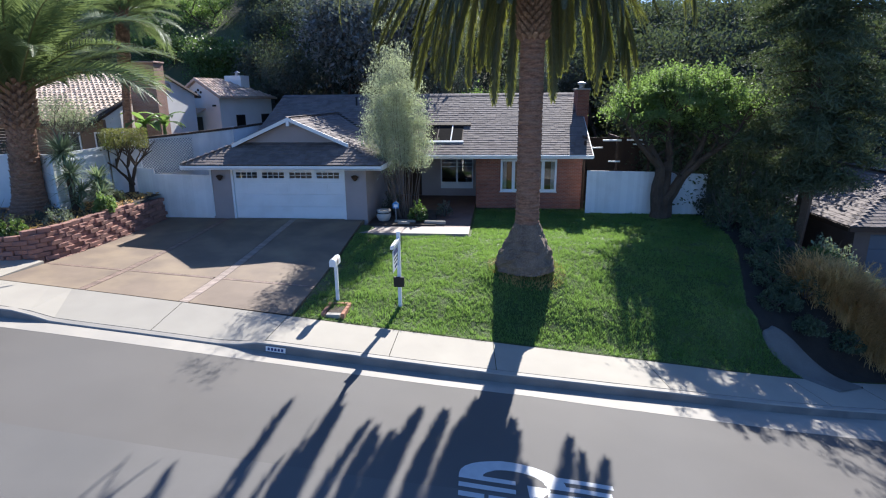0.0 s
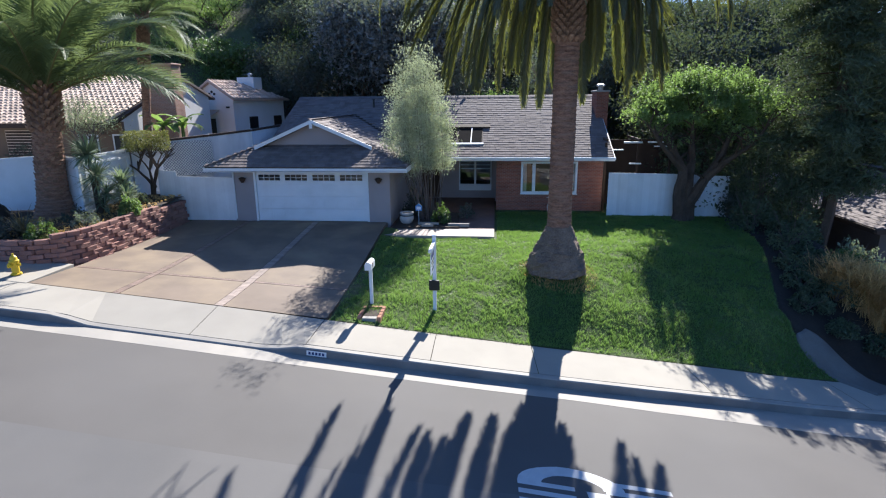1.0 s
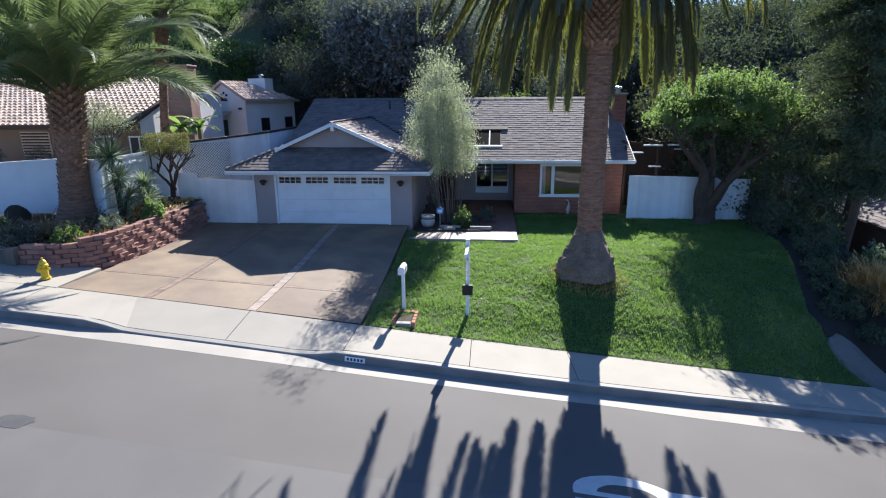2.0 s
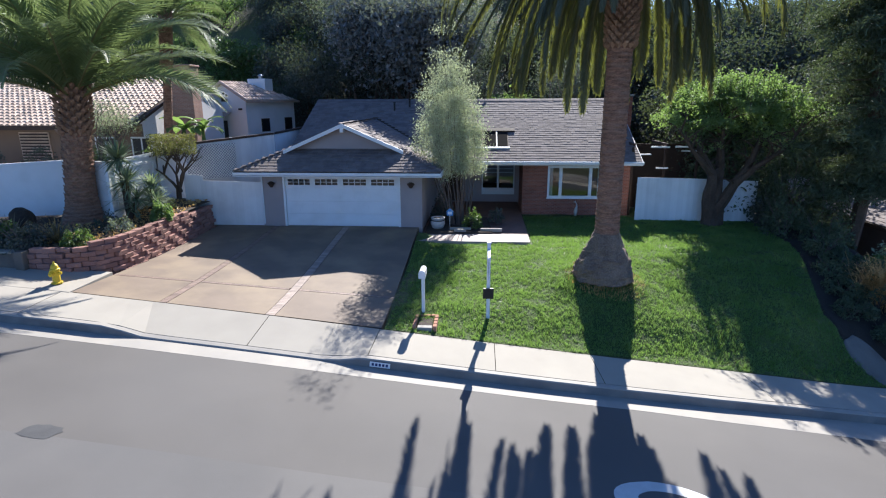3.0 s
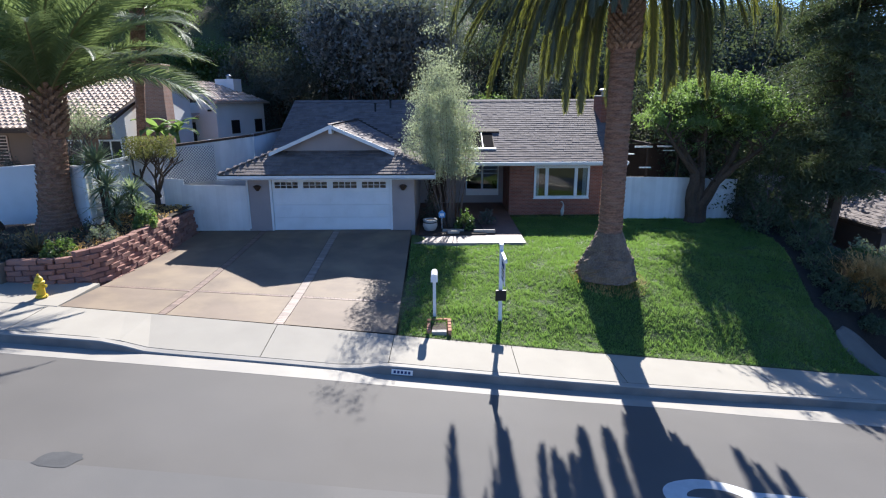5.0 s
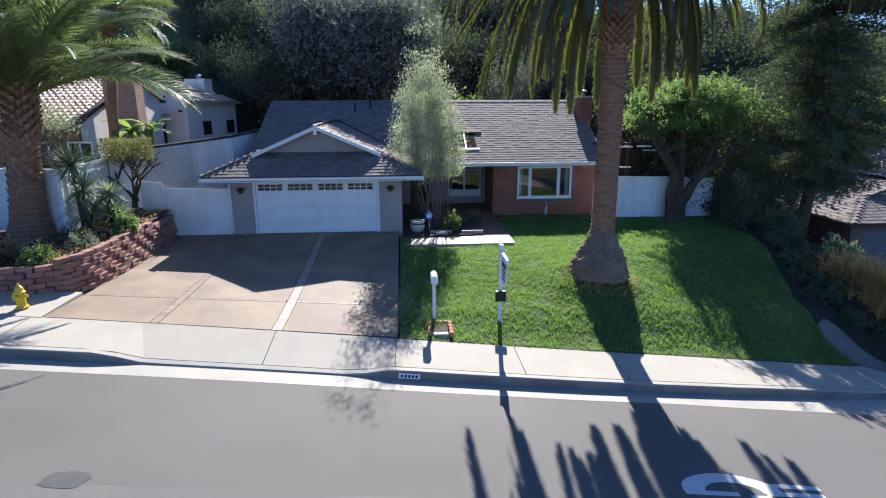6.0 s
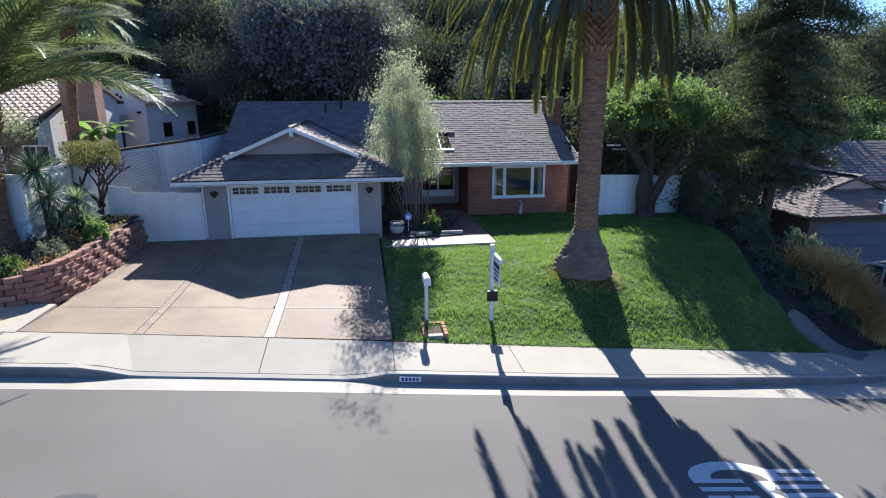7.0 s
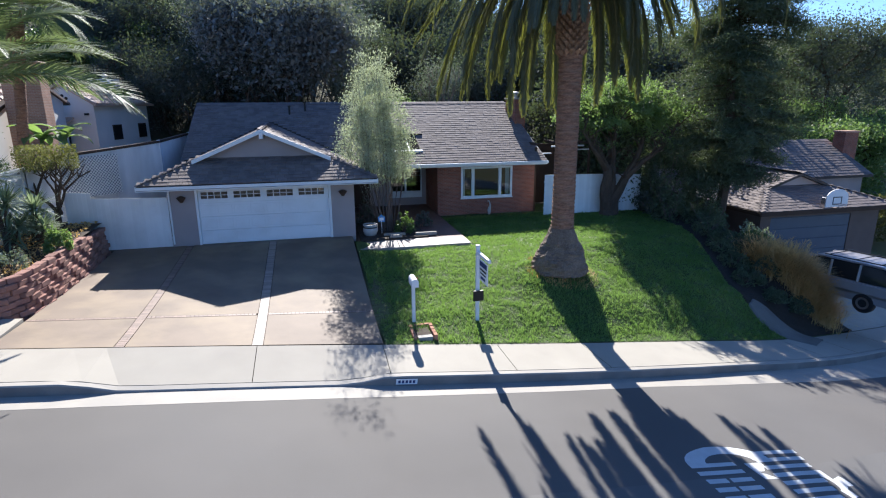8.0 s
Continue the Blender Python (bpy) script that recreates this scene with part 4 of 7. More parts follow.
def lattice():
    """Crossed diagonal laths fixed to the boundary wall."""
    t = thing("lattice_panel", "white diagonal lattice panel on the boundary wall", "lattice")
    a, b = Vector((-4.97, 1.37, 0)), Vector((-3.45, 3.18, 0))
    d = (b - a).normalized()
    nrm = Vector((d.y, -d.x, 0))
    L, z0, z1 = (b - a).length, 1.7, 3.28
    laths = []
    for lean in (1, -1):
        k = -2.0
        while k < L + 2.0:
            pts = [(s, z) for s, z in ((k, z0), (k + lean * (z1 - z0), z1))]
            (s0, za), (s1, zb) = pts
            lo, hi = 0.0, 1.0
            for e in (0.0, L):
                if (s0 - e) * (s1 - e) < 0:
                    f = (e - s0) / (s1 - s0)
                    if (s0 < 0) if e == 0 else (s0 > L):
                        lo = max(lo, f)
                    else:
                        hi = min(hi, f)
            if not ((s0 <= 0 and s1 <= 0) or (s0 >= L and s1 >= L)) and hi > lo:
                p0 = a + d * (s0 + (s1 - s0) * lo) + Vector((0, 0, za + (zb - za) * lo))
                p1 = a + d * (s0 + (s1 - s0) * hi) + Vector((0, 0, za + (zb - za) * hi))
                o = nrm * (0.1 + 0.012 * lean)
                laths.append([(tuple(p0 + o), 0.016), (tuple(p1 + o), 0.016)])
            k += 0.13
    # Added sheet whose blue-grey stands in for shadow between the laths.
    part("backing", slab([a + nrm * 0.07 + Vector((0, 0, z0)), b + nrm * 0.07 + Vector((0, 0, z0)), b + nrm * 0.07 + Vector((0, 0, z1)), a + nrm * 0.07 + Vector((0, 0, z1))], 0.015, -nrm), "lattice_shade", t, "added blue-grey sheet standing in for the laths' shadows")
    tagged(part("lath_grid", tubes(laths, 4), "fence", t), kind="stuff")


lattice()


def retaining_wall():
    """Split-faced concrete blocks, each course set back a little."""
    w = thing("retaining_wall", "red split-faced block retaining wall below the planting", "wall")
    line = [(-3.2, -0.25), (-3.08, -2.2), (-3.05, -5.5), (-3.12, -6.5), (-3.45, -7.15), (-4.2, -7.5), (-5.5, -7.62)]
    cum = [0.0]
    for a, b in zip(line, line[1:]):
        cum.append(cum[-1] + math.dist(a, b))

    def at(s):
        s = min(max(s, 0), cum[-1] - 1e-3)
        i = max(j for j in range(len(line) - 1) if cum[j] <= s)
        t = (s - cum[i]) / (cum[i + 1] - cum[i])
        a, b = line[i], line[i + 1]
        return a[0] + (b[0] - a[0]) * t, a[1] + (b[1] - a[1]) * t, math.atan2(b[1] - a[1], b[0] - a[0])

    shapes = []
    for kx in range(4):
        bm = bmesh.new()
        r = random.Random(kx)
        box(bm, -0.203, 0.203, -0.12, 0.1, 0.0, 0.146)
        bmesh.ops.bevel(bm, geom=bm.edges[:], offset=0.014, segments=1, affect="EDGES")
        for v in bm.verts:
            if v.co.y > 0.09:
                v.co.y += 0.05 * (1 - abs(v.co.x) / 0.2) + r.uniform(-0.015, 0.02)
        me = bpy.data.meshes.new("block")
        bm.to_mesh(me)
        bm.free()
        me.materials.append(M["block"])
        shapes.append(me)
    r = random.Random(3)
    for row in range(10):
        s = 0.2 * (row % 2) - 0.1
        odd = 0
        while s < cum[-1]:
            x, y, a = at(s)
            foot = min(drive_z(max(x, -3.4), max(y, -9)), walk_z(x) + 0.1) - 0.12
            z = -0.45 + row * 0.15
            top = 0.86 + 0.16 * step(0.5, 2.5, s) - 0.12 * step(6.5, 9, s)
            if z + 0.15 > foot - 0.1 and z + 0.1 < top:
                ob = new("block", r.choice(shapes))
                ob.parent = w
                odd += 1
                out = 0.05 * ((odd + row // 2) % 2) + r.uniform(-0.015, 0.02)
                ob.matrix_basis = Matrix.Translation((-math.sin(a) * out, math.cos(a) * out, 0)) @ Matrix.Translation((x - 0.02 * row * (1 if s < cum[4] else 0.3), y + 0.02 * row * (0 if s < cum[4] else 1), z)) @ Matrix.Rotation(a, 4, "Z")
            s += 0.42
    # the planting ground behind it
    vs, fs = [], []
    xs, ys = np.concatenate([np.linspace(-24, -9.8, 10), np.linspace(-9.5, -3.1, 22)]), np.linspace(-7.6, 0.4, 36)
    for x in xs:
        for y in ys:
            z = 0.8 - 0.15 * step(-6, -9, x) + 0.25 * step(-6, 0, y) + 0.06 * noise.noise(Vector((x * 1.3, y * 1.3, 0)))
            vs.append((min(x, -3.28), max(y, -7.5 + 1.1 * max(0, x + 4.2) ** 1.5), z))
    for i in range(31):
        for j in range(35):
            a = i * 36 + j
            fs.append((a, a + 36, a + 37, a + 1))
    tagged(raw("planting_bed", vs, fs, "soil", smooth=True), "raised bed of dark soil and leaf litter", "flower bed", kind="structure")


retaining_wall()
low = thing("low_wall", "low weathered brown garden wall beside the hydrant", "wall")
part("wall", slab([(-5.45, -7.7, 0.78), (-24, -8.0, 1.3), (-24, -7.8, 1.3), (-5.45, -7.5, 0.78)], 1.4), "garden_wall", low)
part("capping", slab([(-5.7, -7.76, 0.84), (-24, -8.06, 1.36), (-24, -7.74, 1.36), (-5.7, -7.44, 0.84)], 0.05), "concrete", low, "pale stone capping")
part("end_post", boxes((-5.65, -5.35, -7.8, -7.5, -0.4, 0.86), bevel=0.02), "garden_wall", low, "square end post")

# ---- plants ----
def frond_mesh(name, length, droop, seed, leaf=0.42, pairs=70, hang=0.25, width=0.011, material="frond", taper=0.0, blunt=False):
    """A feather palm leaf along +x: a stout rachis and pointed leaflets, each folded and hanging a little."""
    r = np.random.default_rng(seed)
    pts = []
    ang, p = 0.0, np.array([0.0, 0.0, 0.0])
    n = 24
    for i in range(n + 1):
        pts.append(p.copy())
        t = i / n
        ang -= droop * ((1.75 - 1.5 * t) if blunt else (0.25 + 1.5 * t)) / n
        p = p + np.array([math.cos(ang), 0, math.sin(ang)]) * length / n
    pts = np.array(pts)
    out = []
    for k in range(pairs):
        t = 0.08 + 0.92 * (k + 0.5) / pairs
        f = t * n
        i = min(int(f), n - 1)
        c = pts[i] + (pts[i + 1] - pts[i]) * (f - i)
        d = pts[i + 1] - pts[i]
        d /= np.linalg.norm(d)
        L = leaf * (0.35 + 1.1 * math.sin(math.pi * min(1, 0.12 + 0.88 * t)) ** 0.6) * (1 if t < 0.85 else 1.15 - t) * (1 - taper * t)
        if blunt:
            L = leaf * (0.55 + 0.5 * min(1.0, t * 4)) * (1 - 0.3 * t) * (1 - 0.6 * max(0.0, t - 0.9) / 0.1)
        nrm = np.array([-d[2], 0, d[0]])
        for s in (-1, 1):
            v = d * (0.55 + 0.25 * r.random()) + np.array([0, s, 0]) * (0.8 - 0.55 * hang + 0.1 * r.random()) + nrm * r.uniform(0.05, 0.35)
            v /= np.linalg.norm(v)
            mid = c + v * L * 0.5
            tip = c + v * L + np.array([0, 0, -hang * L * r.uniform(0.5, 1.3)])
            w = d * width
            out.append([c - w, c + w, mid + w * 1.2, mid - w * 1.2])
            out.append([mid - w * 1.2, mid + w * 1.2, tip + w * 0.2, tip - w * 0.2])
    ob = quads(name, np.array(out), material)
    bm = tubes([[(tuple(q), 0.035 * (1 - 0.85 * i / n)) for i, q in enumerate(pts)]], 5)
    me2 = bpy.data.meshes.new("stalk")
    bm.to_mesh(me2)
    bm.free()
    bm = bmesh.new()
    bm.from_mesh(ob.data)
    k0 = len(bm.faces)
    bm.from_mesh(me2)
    bm.faces.ensure_lookup_table()
    for f in bm.faces[k0:]:
        f.material_index = 1
    me = ob.data
    bm.to_mesh(me)
    bm.free()
    me.materials.append(M["rachis"])
    bpy.data.objects.remove(ob)
    bpy.data.meshes.remove(me2)
    return me


HANGERS = [frond_mesh("frond", 4.2, d, i + 31, 0.25, 200, 0.6, 0.022, blunt=True) for i, d in enumerate((1.2, 1.3, 1.4, 1.5))]
GREENS = [frond_mesh("frond", 4.2, d, i + 41, 0.56, 130, 0.22, 0.0145, "frond_green") for i, d in enumerate((0.8, 1.05, 1.3, 1.5))]
FRONDS = [frond_mesh("frond", 4.2, d, i + 1, 0.42, 150, 0.45) for i, d in enumerate((0.9, 1.3, 1.7, 2.1))]
PLUMES = [frond_mesh("frond", 4.2, d, i + 11, 0.3, 150, 1.0, 0.02, taper=0.4) for i, d in enumerate((1.1, 1.4, 1.65, 1.9))]


def palm(name, label, x, y, z0, z1, rad, base_rad, count, tilt, seed, lean=(0, 0), boots=1.1, scale=1.0, plumes=False, kinds=None, skirt=0, boot=1.0, scales=0.0, flare=0.06):
    r = random.Random(seed)
    t = thing(name, label, "palm tree", (x, y, z0))
    top = Vector((lean[0], lean[1], z1 - z0))
    # trunk: flared foot, ring scars
    H = z1 - z0
    n = int(H / 0.045)
    seg = 26
    vs, fs = [], []
    for i in range(n + 1):
        h = i / n * H
        foot = math.exp(-(h / 0.6) ** 1.5)
        rr = rad * (1 + flare * math.exp(-h / 2.0)) + (base_rad - rad) * foot
        ring = 0.046 * ((i % 3) - 1)
        c = top * (h / H)
        for k in range(seg):
            a = k * math.tau / seg
            q = 1 + 0.05 * noise.noise(Vector((math.cos(a) * 3, math.sin(a) * 3, h * 4 + seed))) + ring * (0.6 + 0.6 * noise.noise(Vector((a * 2, h * 2, seed))))
            if foot > 0.05:
                q += 0.1 * foot * noise.noise(Vector((math.cos(a) * 2, math.sin(a) * 2, h * 3 + 9)))
            vs.append((c.x + rr * q * math.cos(a), c.y + rr * q * math.sin(a), c.z - 0.15))
    for i in range(n):
        for k in range(seg):
            a, b = i * seg + k, i * seg + (k + 1) % seg
            fs.append((a, b, b + seg, a + seg))
    raw("trunk", vs, fs, "palm_bark", t, "ringed fibrous brown trunk", smooth=False)
    # cut leaf bases below the crown
    vs, fs = [], []
    step_up, around = 0.11 * boot, int(13 / boot)
    rows = int(boots / step_up)
    flat = int(scales / step_up)
    for i in range(-flat, rows):
        h = H - boots * (1 - i / rows) + 0.1
        proud = 1.0 if i >= 0 else 0.42
        c = top * (h / H)
        for k in range(around):
            a = (k + 0.5 * (i % 2)) * math.tau / around
            rr = rad * ((1.12 if proud == 1.0 else 1.03) + 0.12 * max(0.0, i / rows) + flare * math.exp(-h / 2.0))
            dv = Vector((math.cos(a), math.sin(a), 0))
            sv = Vector((-math.sin(a), math.cos(a), 0))
            L = r.uniform(0.11, 0.17) * boot * proud
            w = r.uniform(0.075, 0.1) * boot
            base = c + dv * rr * 0.9
            tip = base + dv * L + Vector((0, 0, 0.1 * boot))
            b = len(vs)
            vs.extend([base - sv * w + Vector((0, 0, 0.02)), base + sv * w + Vector((0, 0, 0.02)), base + Vector((0, 0, -0.11 * boot)), tip - sv * w * 0.7, tip + sv * w * 0.7, tip + Vector((0, 0, -0.09 * boot)) - dv * 0.02])
            fs.extend([(b + 3, b + 4, b + 5), (b, b + 3, b + 5, b + 2), (b + 1, b + 2, b + 5, b + 4), (b, b + 1, b + 4, b + 3)])
    tagged(raw("leaf_base_sheath", vs, fs, "palm_boot", t, "cut brown leaf bases"), kind="stuff")
    # crown
    gold = math.pi * (3 - math.sqrt(5))
    for i in range(count):
        f = i / count
        el = radians(80 - tilt * f) + r.uniform(-0.1, 0.1)
        az = i * gold + r.uniform(-0.15, 0.15)
        me = (kinds or (PLUMES if plumes and f > 0.3 else FRONDS))[min(3, int(f * 2.6) + r.randint(0, 1))]
        ob = new("frond", me)
        ob.parent = t
        s = scale * r.uniform(0.88, 1.1) * (0.75 + 0.25 * min(1, f * 2.5))
        ob.matrix_basis = Matrix.Translation(top + Vector((0, 0, -0.25 - 0.35 * f))) @ Matrix.Rotation(az, 4, "Z") @ Matrix.Rotation(-el, 4, "Y") @ Matrix.Rotation(r.uniform(-0.5, 0.5), 4, "X") @ Matrix.Scale(s, 4) @ Matrix.Translation((0.25, 0, 0))
    # the skirt of hanging fronds
    for i in range(skirt):
        az = (i + r.uniform(-0.3, 0.3)) * math.tau / skirt
        if abs(math.degrees(az) - 268) < 17:
            continue
        ob = new("frond", HANGERS[i % 4])
        ob.parent = t
        wide = 1.1 if math.cos(az) < -0.7 else 1.0
        ob.matrix_basis = Matrix.Translation(top + Vector((0, 0, -0.45))) @ Matrix.Rotation(az, 4, "Z") @ Matrix.Rotation(-r.uniform(-0.25, 0.15) - 1.5 * (wide - 1), 4, "Y") @ Matrix.Rotation(r.uniform(-0.06, 0.06), 4, "X") @ Matrix.Scale(scale * wide * r.uniform(0.71, 0.91) * min(1.1, 0.95 + 0.3 * math.cos(az - 1.6)), 4)
    return t


def root_mass(t, rad, base, top):
    """The bulging mat of roots and fibre round a palm's foot."""
    vs, fs, seg = [], [], 40
    prof = [(base * 1.2, -0.25), (base * 1.16, 0.0), (base * 1.08, 0.2), (base * 0.99, 0.38), (base * 0.89, 0.55), (base * 0.78, 0.72), (base * 0.67, 0.9), (base * 0.57, top + 0.05), (rad * 1.02, top + 0.25)]
    fine = [(np.interp(q, range(len(prof)), [p[0] for p in prof]), np.interp(q, range(len(prof)), [p[1] for p in prof])) for q in np.linspace(0, len(prof) - 1, 33)]
    for rr, z in fine:
        for k in range(seg):
            a = k * math.tau / seg
            v = Vector((math.cos(a), math.sin(a), z * 1.4))
            q = 1 + 0.12 * noise.noise(v * 1.7) + 0.08 * noise.noise(v * 5) + 0.05 * noise.noise(v * 13)
            vs.append((rr * q * math.cos(a), rr * q * math.sin(a), z + 0.06 * noise.noise(v * 3)))
    for i in range(len(fine) - 1):
        for k in range(seg):
            a, b = i * seg + k, i * seg + (k + 1) % seg
            fs.append((a, b, b + seg, a + seg))
    raw("root_mass", vs, fs, "palm_root", t, "dark fibrous root mound")


root_mass(palm("palm_tree", "tall date palm with a ringed trunk on the lawn", 12.31, -5.4, -0.1, 10.6, 0.36, 0.6, 90, 80, 5, lean=(0.0, 0.0), boots=4.0, scale=1.62, plumes=True, skirt=84, boot=1.0), 0.38, 0.8, 1.0)
palm("palm_tree", "stout date palm in the raised bed with arching fronds", -6.5, -3.5, 0.85, 5.75, 0.43, 0.68, 50, 56, 9, lean=(0.4, 0.0), boots=1.7, scale=1.3, kinds=GREENS, boot=1.2, scales=3.2, flare=0.28)


def dry_ring():
    """Dry grass round the palm's foot."""
    r = np.random.default_rng(17)
    n = 1300
    a = r.uniform(0, math.tau, n)
    d = r.uniform(0.72, 1.25, n)
    x, y = 12.36 + np.cos(a) * d, -5.4 + np.sin(a) * d
    z = np.array([lawn_z(p, q) for p, q in zip(x, y)])
    base = np.stack([x, y, z], 1)
    side = np.stack([-np.sin(a), np.cos(a), np.zeros(n)], 1) * 0.012
    tip = base + np.stack([np.cos(a) * r.uniform(0, 0.1, n), np.sin(a) * r.uniform(0, 0.1, n), r.uniform(0.04, 0.13, n)], 1)
    tagged(quads("dry_grass", np.stack([base - side, base + side, tip + side * 0.2, tip - side * 0.2], 1), "straw"), "dry tan grass round the palm's foot", "grass", kind="stuff")


dry_ring()


def branchy(seed, base, height, spread, r0, forks=3, levels=3, lean=(0, 0), first=0.35, jitter=0.35):
    """Tapered limbs that fork; returns tubes and the tips."""
    r = random.Random(seed)
    paths, tips = [], []

    def grow(p, d, length, rad, level):
        path = [(tuple(p), rad)]
        q = p.copy()
        n = 4
        for i in range(n):
            d = (d + Vector((r.uniform(-1, 1), r.uniform(-1, 1), r.uniform(-0.5, 0.8))) * jitter * 0.35).normalized()
            q = q + d * length / n
            path.append((tuple(q), rad * (1 - 0.45 * (i + 1) / n)))
            if level >= levels - 1:
                tips.append(q.copy())
        paths.append(path)
        if level < levels:
            for k in range(forks + (r.random() < 0.4)):
                a = k * math.tau / forks + r.uniform(-0.5, 0.5)
                out = Vector((math.cos(a), math.sin(a), 0)) * spread
                grow(q, (d * 0.6 + out + Vector((0, 0, 0.35))).normalized(), length * r.uniform(0.6, 0.85), rad * 0.55, level + 1)

    grow(Vector(base), Vector((lean[0], lean[1], 1)).normalized(), height * first, r0, 0)
    return paths, tips


def crown_points(tips, n, radius, r, flat=0.7):
    c = np.array([tuple(t) for t in tips])
    i = r.integers(0, len(c), n)
    v = r.normal(size=(n, 3)) * radius * np.array([1, 1, flat])
    return c[i] + v


def olive():
    """Slender many-stemmed tree with fine silvery leaves."""
    r = np.random.default_rng(21)
    rr = random.Random(21)
    t = thing("slender_tree", "slender many-stemmed tree with fine grey-green leaves", "tree", (7.2, 1.2, -0.1))
    paths, tips = [], []
    for k in range(26):
        a = k * 2.4
        q = Vector((0.25 * math.cos(a), 0.25 * math.sin(a), 0))
        h = (4.3, 5.1, 5.7, 6.3, 5.4, 7.0, 7.6, 4.7, 8.1)[k % 9] + rr.uniform(-0.25, 0.25)
        out = Vector((math.cos(a), math.sin(a), 0)) * rr.uniform(0.32, 1.22) * min(1.0, 1.9 - h / 6.0)
        path = []
        for i in range(9):
            s = i / 8
            w = float(np.interp(h * s, [0, 2, 3.2, 4.6, 6.2, 8.0], [0.1, 0.6, 0.92, 0.82, 0.5, 0.1])) * rr.uniform(0.85, 1.2)
            p = q + Vector((out.x * w, out.y * w, h * s)) + Vector((rr.uniform(-0.07, 0.07), rr.uniform(-0.07, 0.07), 0)) * min(1, i)
            path.append((tuple(p), 0.022 * (1 - 0.9 * s)))
            p.x += 0.12 - 0.07 * h * s
            path[-1] = (tuple(p), path[-1][1])
            if s > 0.25 and h * s > 2.3:
                tips.extend([p] * (3 if h * s < 5.6 else 2 if h * s < 6.6 else 1 if k % 3 == 2 else 0))
        paths.append(path)
    tagged(part("stem_work", tubes(paths, 5), "twig", t, "thin grey stems"), kind="stuff")
    c = np.array([tuple(p) for p in tips])
    n = 44000
    i = r.integers(0, len(c), n)
    z = c[i][:, 2]
    rad = np.interp(z, [1.5, 3, 5, 7, 8], [0.16, 0.22, 0.22, 0.2, 0.18])[:, None]
    pts = c[i] + r.normal(size=(n, 3)) * rad * np.array([1, 1, 0.9])
    quads("crown", leaf_quads(pts, 0.08, 0.36, 1.2, r=r), "leaf_silver", t, "fine grey-green leaves")


olive()


def broad_tree():
    r = np.random.default_rng(31)
    rr = random.Random(31)
    t = thing("broad_tree", "broad crooked tree with a dense bright green crown by the fence", "tree", (18.75, 2.6, -0.35))
    limbs = [((-0.1, 0, 0), (-0.25, 0, 1.1), (-0.2, 0.1, 2.3), (-0.9, 0.2, 3.6), (-1.5, 0.3, 4.8)),
             ((0.1, 0, 0), (0.2, -0.05, 0.9), (0.75, -0.1, 1.9), (1.3, -0.1, 3.0), (1.7, 0.0, 4.2)),
             ((0.0, 0.1, 0), (0.05, 0.1, 1.2), (0.3, 0.5, 2.5), (0.4, 1.0, 3.6), (0.5, 1.4, 4.8)),
             ((0.75, -0.1, 1.9), (1.35, -0.5, 2.7), (2.2, -0.8, 3.5), (2.8, -0.9, 4.4)),
             ((-0.2, 0.1, 2.3), (-1.1, -0.4, 3.1), (-2.0, -0.6, 4.2)),
             ((0.3, 0.5, 2.5), (0.1, 0.2, 3.5), (-0.2, -0.6, 4.6))]
    paths, tips = [], []
    for k, limb in enumerate(limbs):
        r0 = 0.33 if k < 3 else 0.17
        path = []
        for a, b in zip(limb, limb[1:]):
            for i in range(3):
                q = Vector(a).lerp(Vector(b), i / 3)
                path.append(q + Vector((rr.uniform(-1, 1), rr.uniform(-1, 1), 0)) * 0.05)
        path.append(Vector(limb[-1]))
        n = len(path) - 1
        paths.append([(tuple(q), r0 * (1.25 if i == 0 and k < 3 else 1) * (1 - 0.75 * i / n)) for i, q in enumerate(path)])
        for j in range(n // 2, n + 1):
            for m in range(2):
                d = Vector((rr.uniform(-1, 1), rr.uniform(-1, 1), rr.uniform(0.2, 1.0))).normalized() * rr.uniform(0.6, 1.4)
                e = path[j] + d
                paths.append([(tuple(path[j]), 0.045), (tuple(path[j] + d * 0.5 + Vector((0, 0, 0.08))), 0.03), (tuple(e), 0.01)])
                tips.append(e)
    part("trunk", tubes(paths, 7), "bark", t, "twisted brown trunk and limbs")
    n = 66000
    u = r.normal(size=(n, 3))
    u /= np.linalg.norm(u, axis=1)[:, None]
    lump = np.array([1 + 0.42 * noise.noise(Vector(q) * 2.3) + 0.22 * noise.noise(Vector(q) * 6.0) for q in u])[:, None]
    rad = r.uniform(0.45, 1.0, (n, 1)) ** 0.6 * lump
    shell = np.array([0.6, 0.6, 5.05]) + u * rad * np.array([2.85, 2.4, 1.25])
    k = np.array([noise.noise(Vector(p) * 0.9) for p in shell])
    shell = shell[(k > -0.16) & (shell[:, 2] > 4.4 + 1.6 * k)]
    # upright sprays along the top
    foot = shell[(shell[:, 2] > 5.0)][:300]
    rise = np.repeat(r.uniform(0.3, 0.9, len(foot)), 34)
    sp = np.repeat(foot, 34, axis=0) + r.normal(size=(len(foot) * 34, 3)) * 0.055
    sp[:, 2] += rise * r.uniform(0, 1, len(sp))
    shoots = [[(tuple(p), 0.012), (tuple(p + np.array([0.02, 0.01, q])), 0.004)] for p, q in zip(foot, rise[::34])]
    tagged(part("shoot_fringe", tubes(shoots, 4), "bark", t, "thin upright shoots"), kind="stuff")
    inner = crown_points(tips, 12000, 0.35, r)
    inner = inner[inner[:, 2] > 4.1 + 1.2 * np.array([noise.noise(Vector(p) * 1.3) for p in inner])]
    quads("crown", leaf_quads(np.concatenate([shell, sp, inner]), 0.11, 0.42, 0.3, r=r), "leaf_bright", t, "glossy bright green leaves")


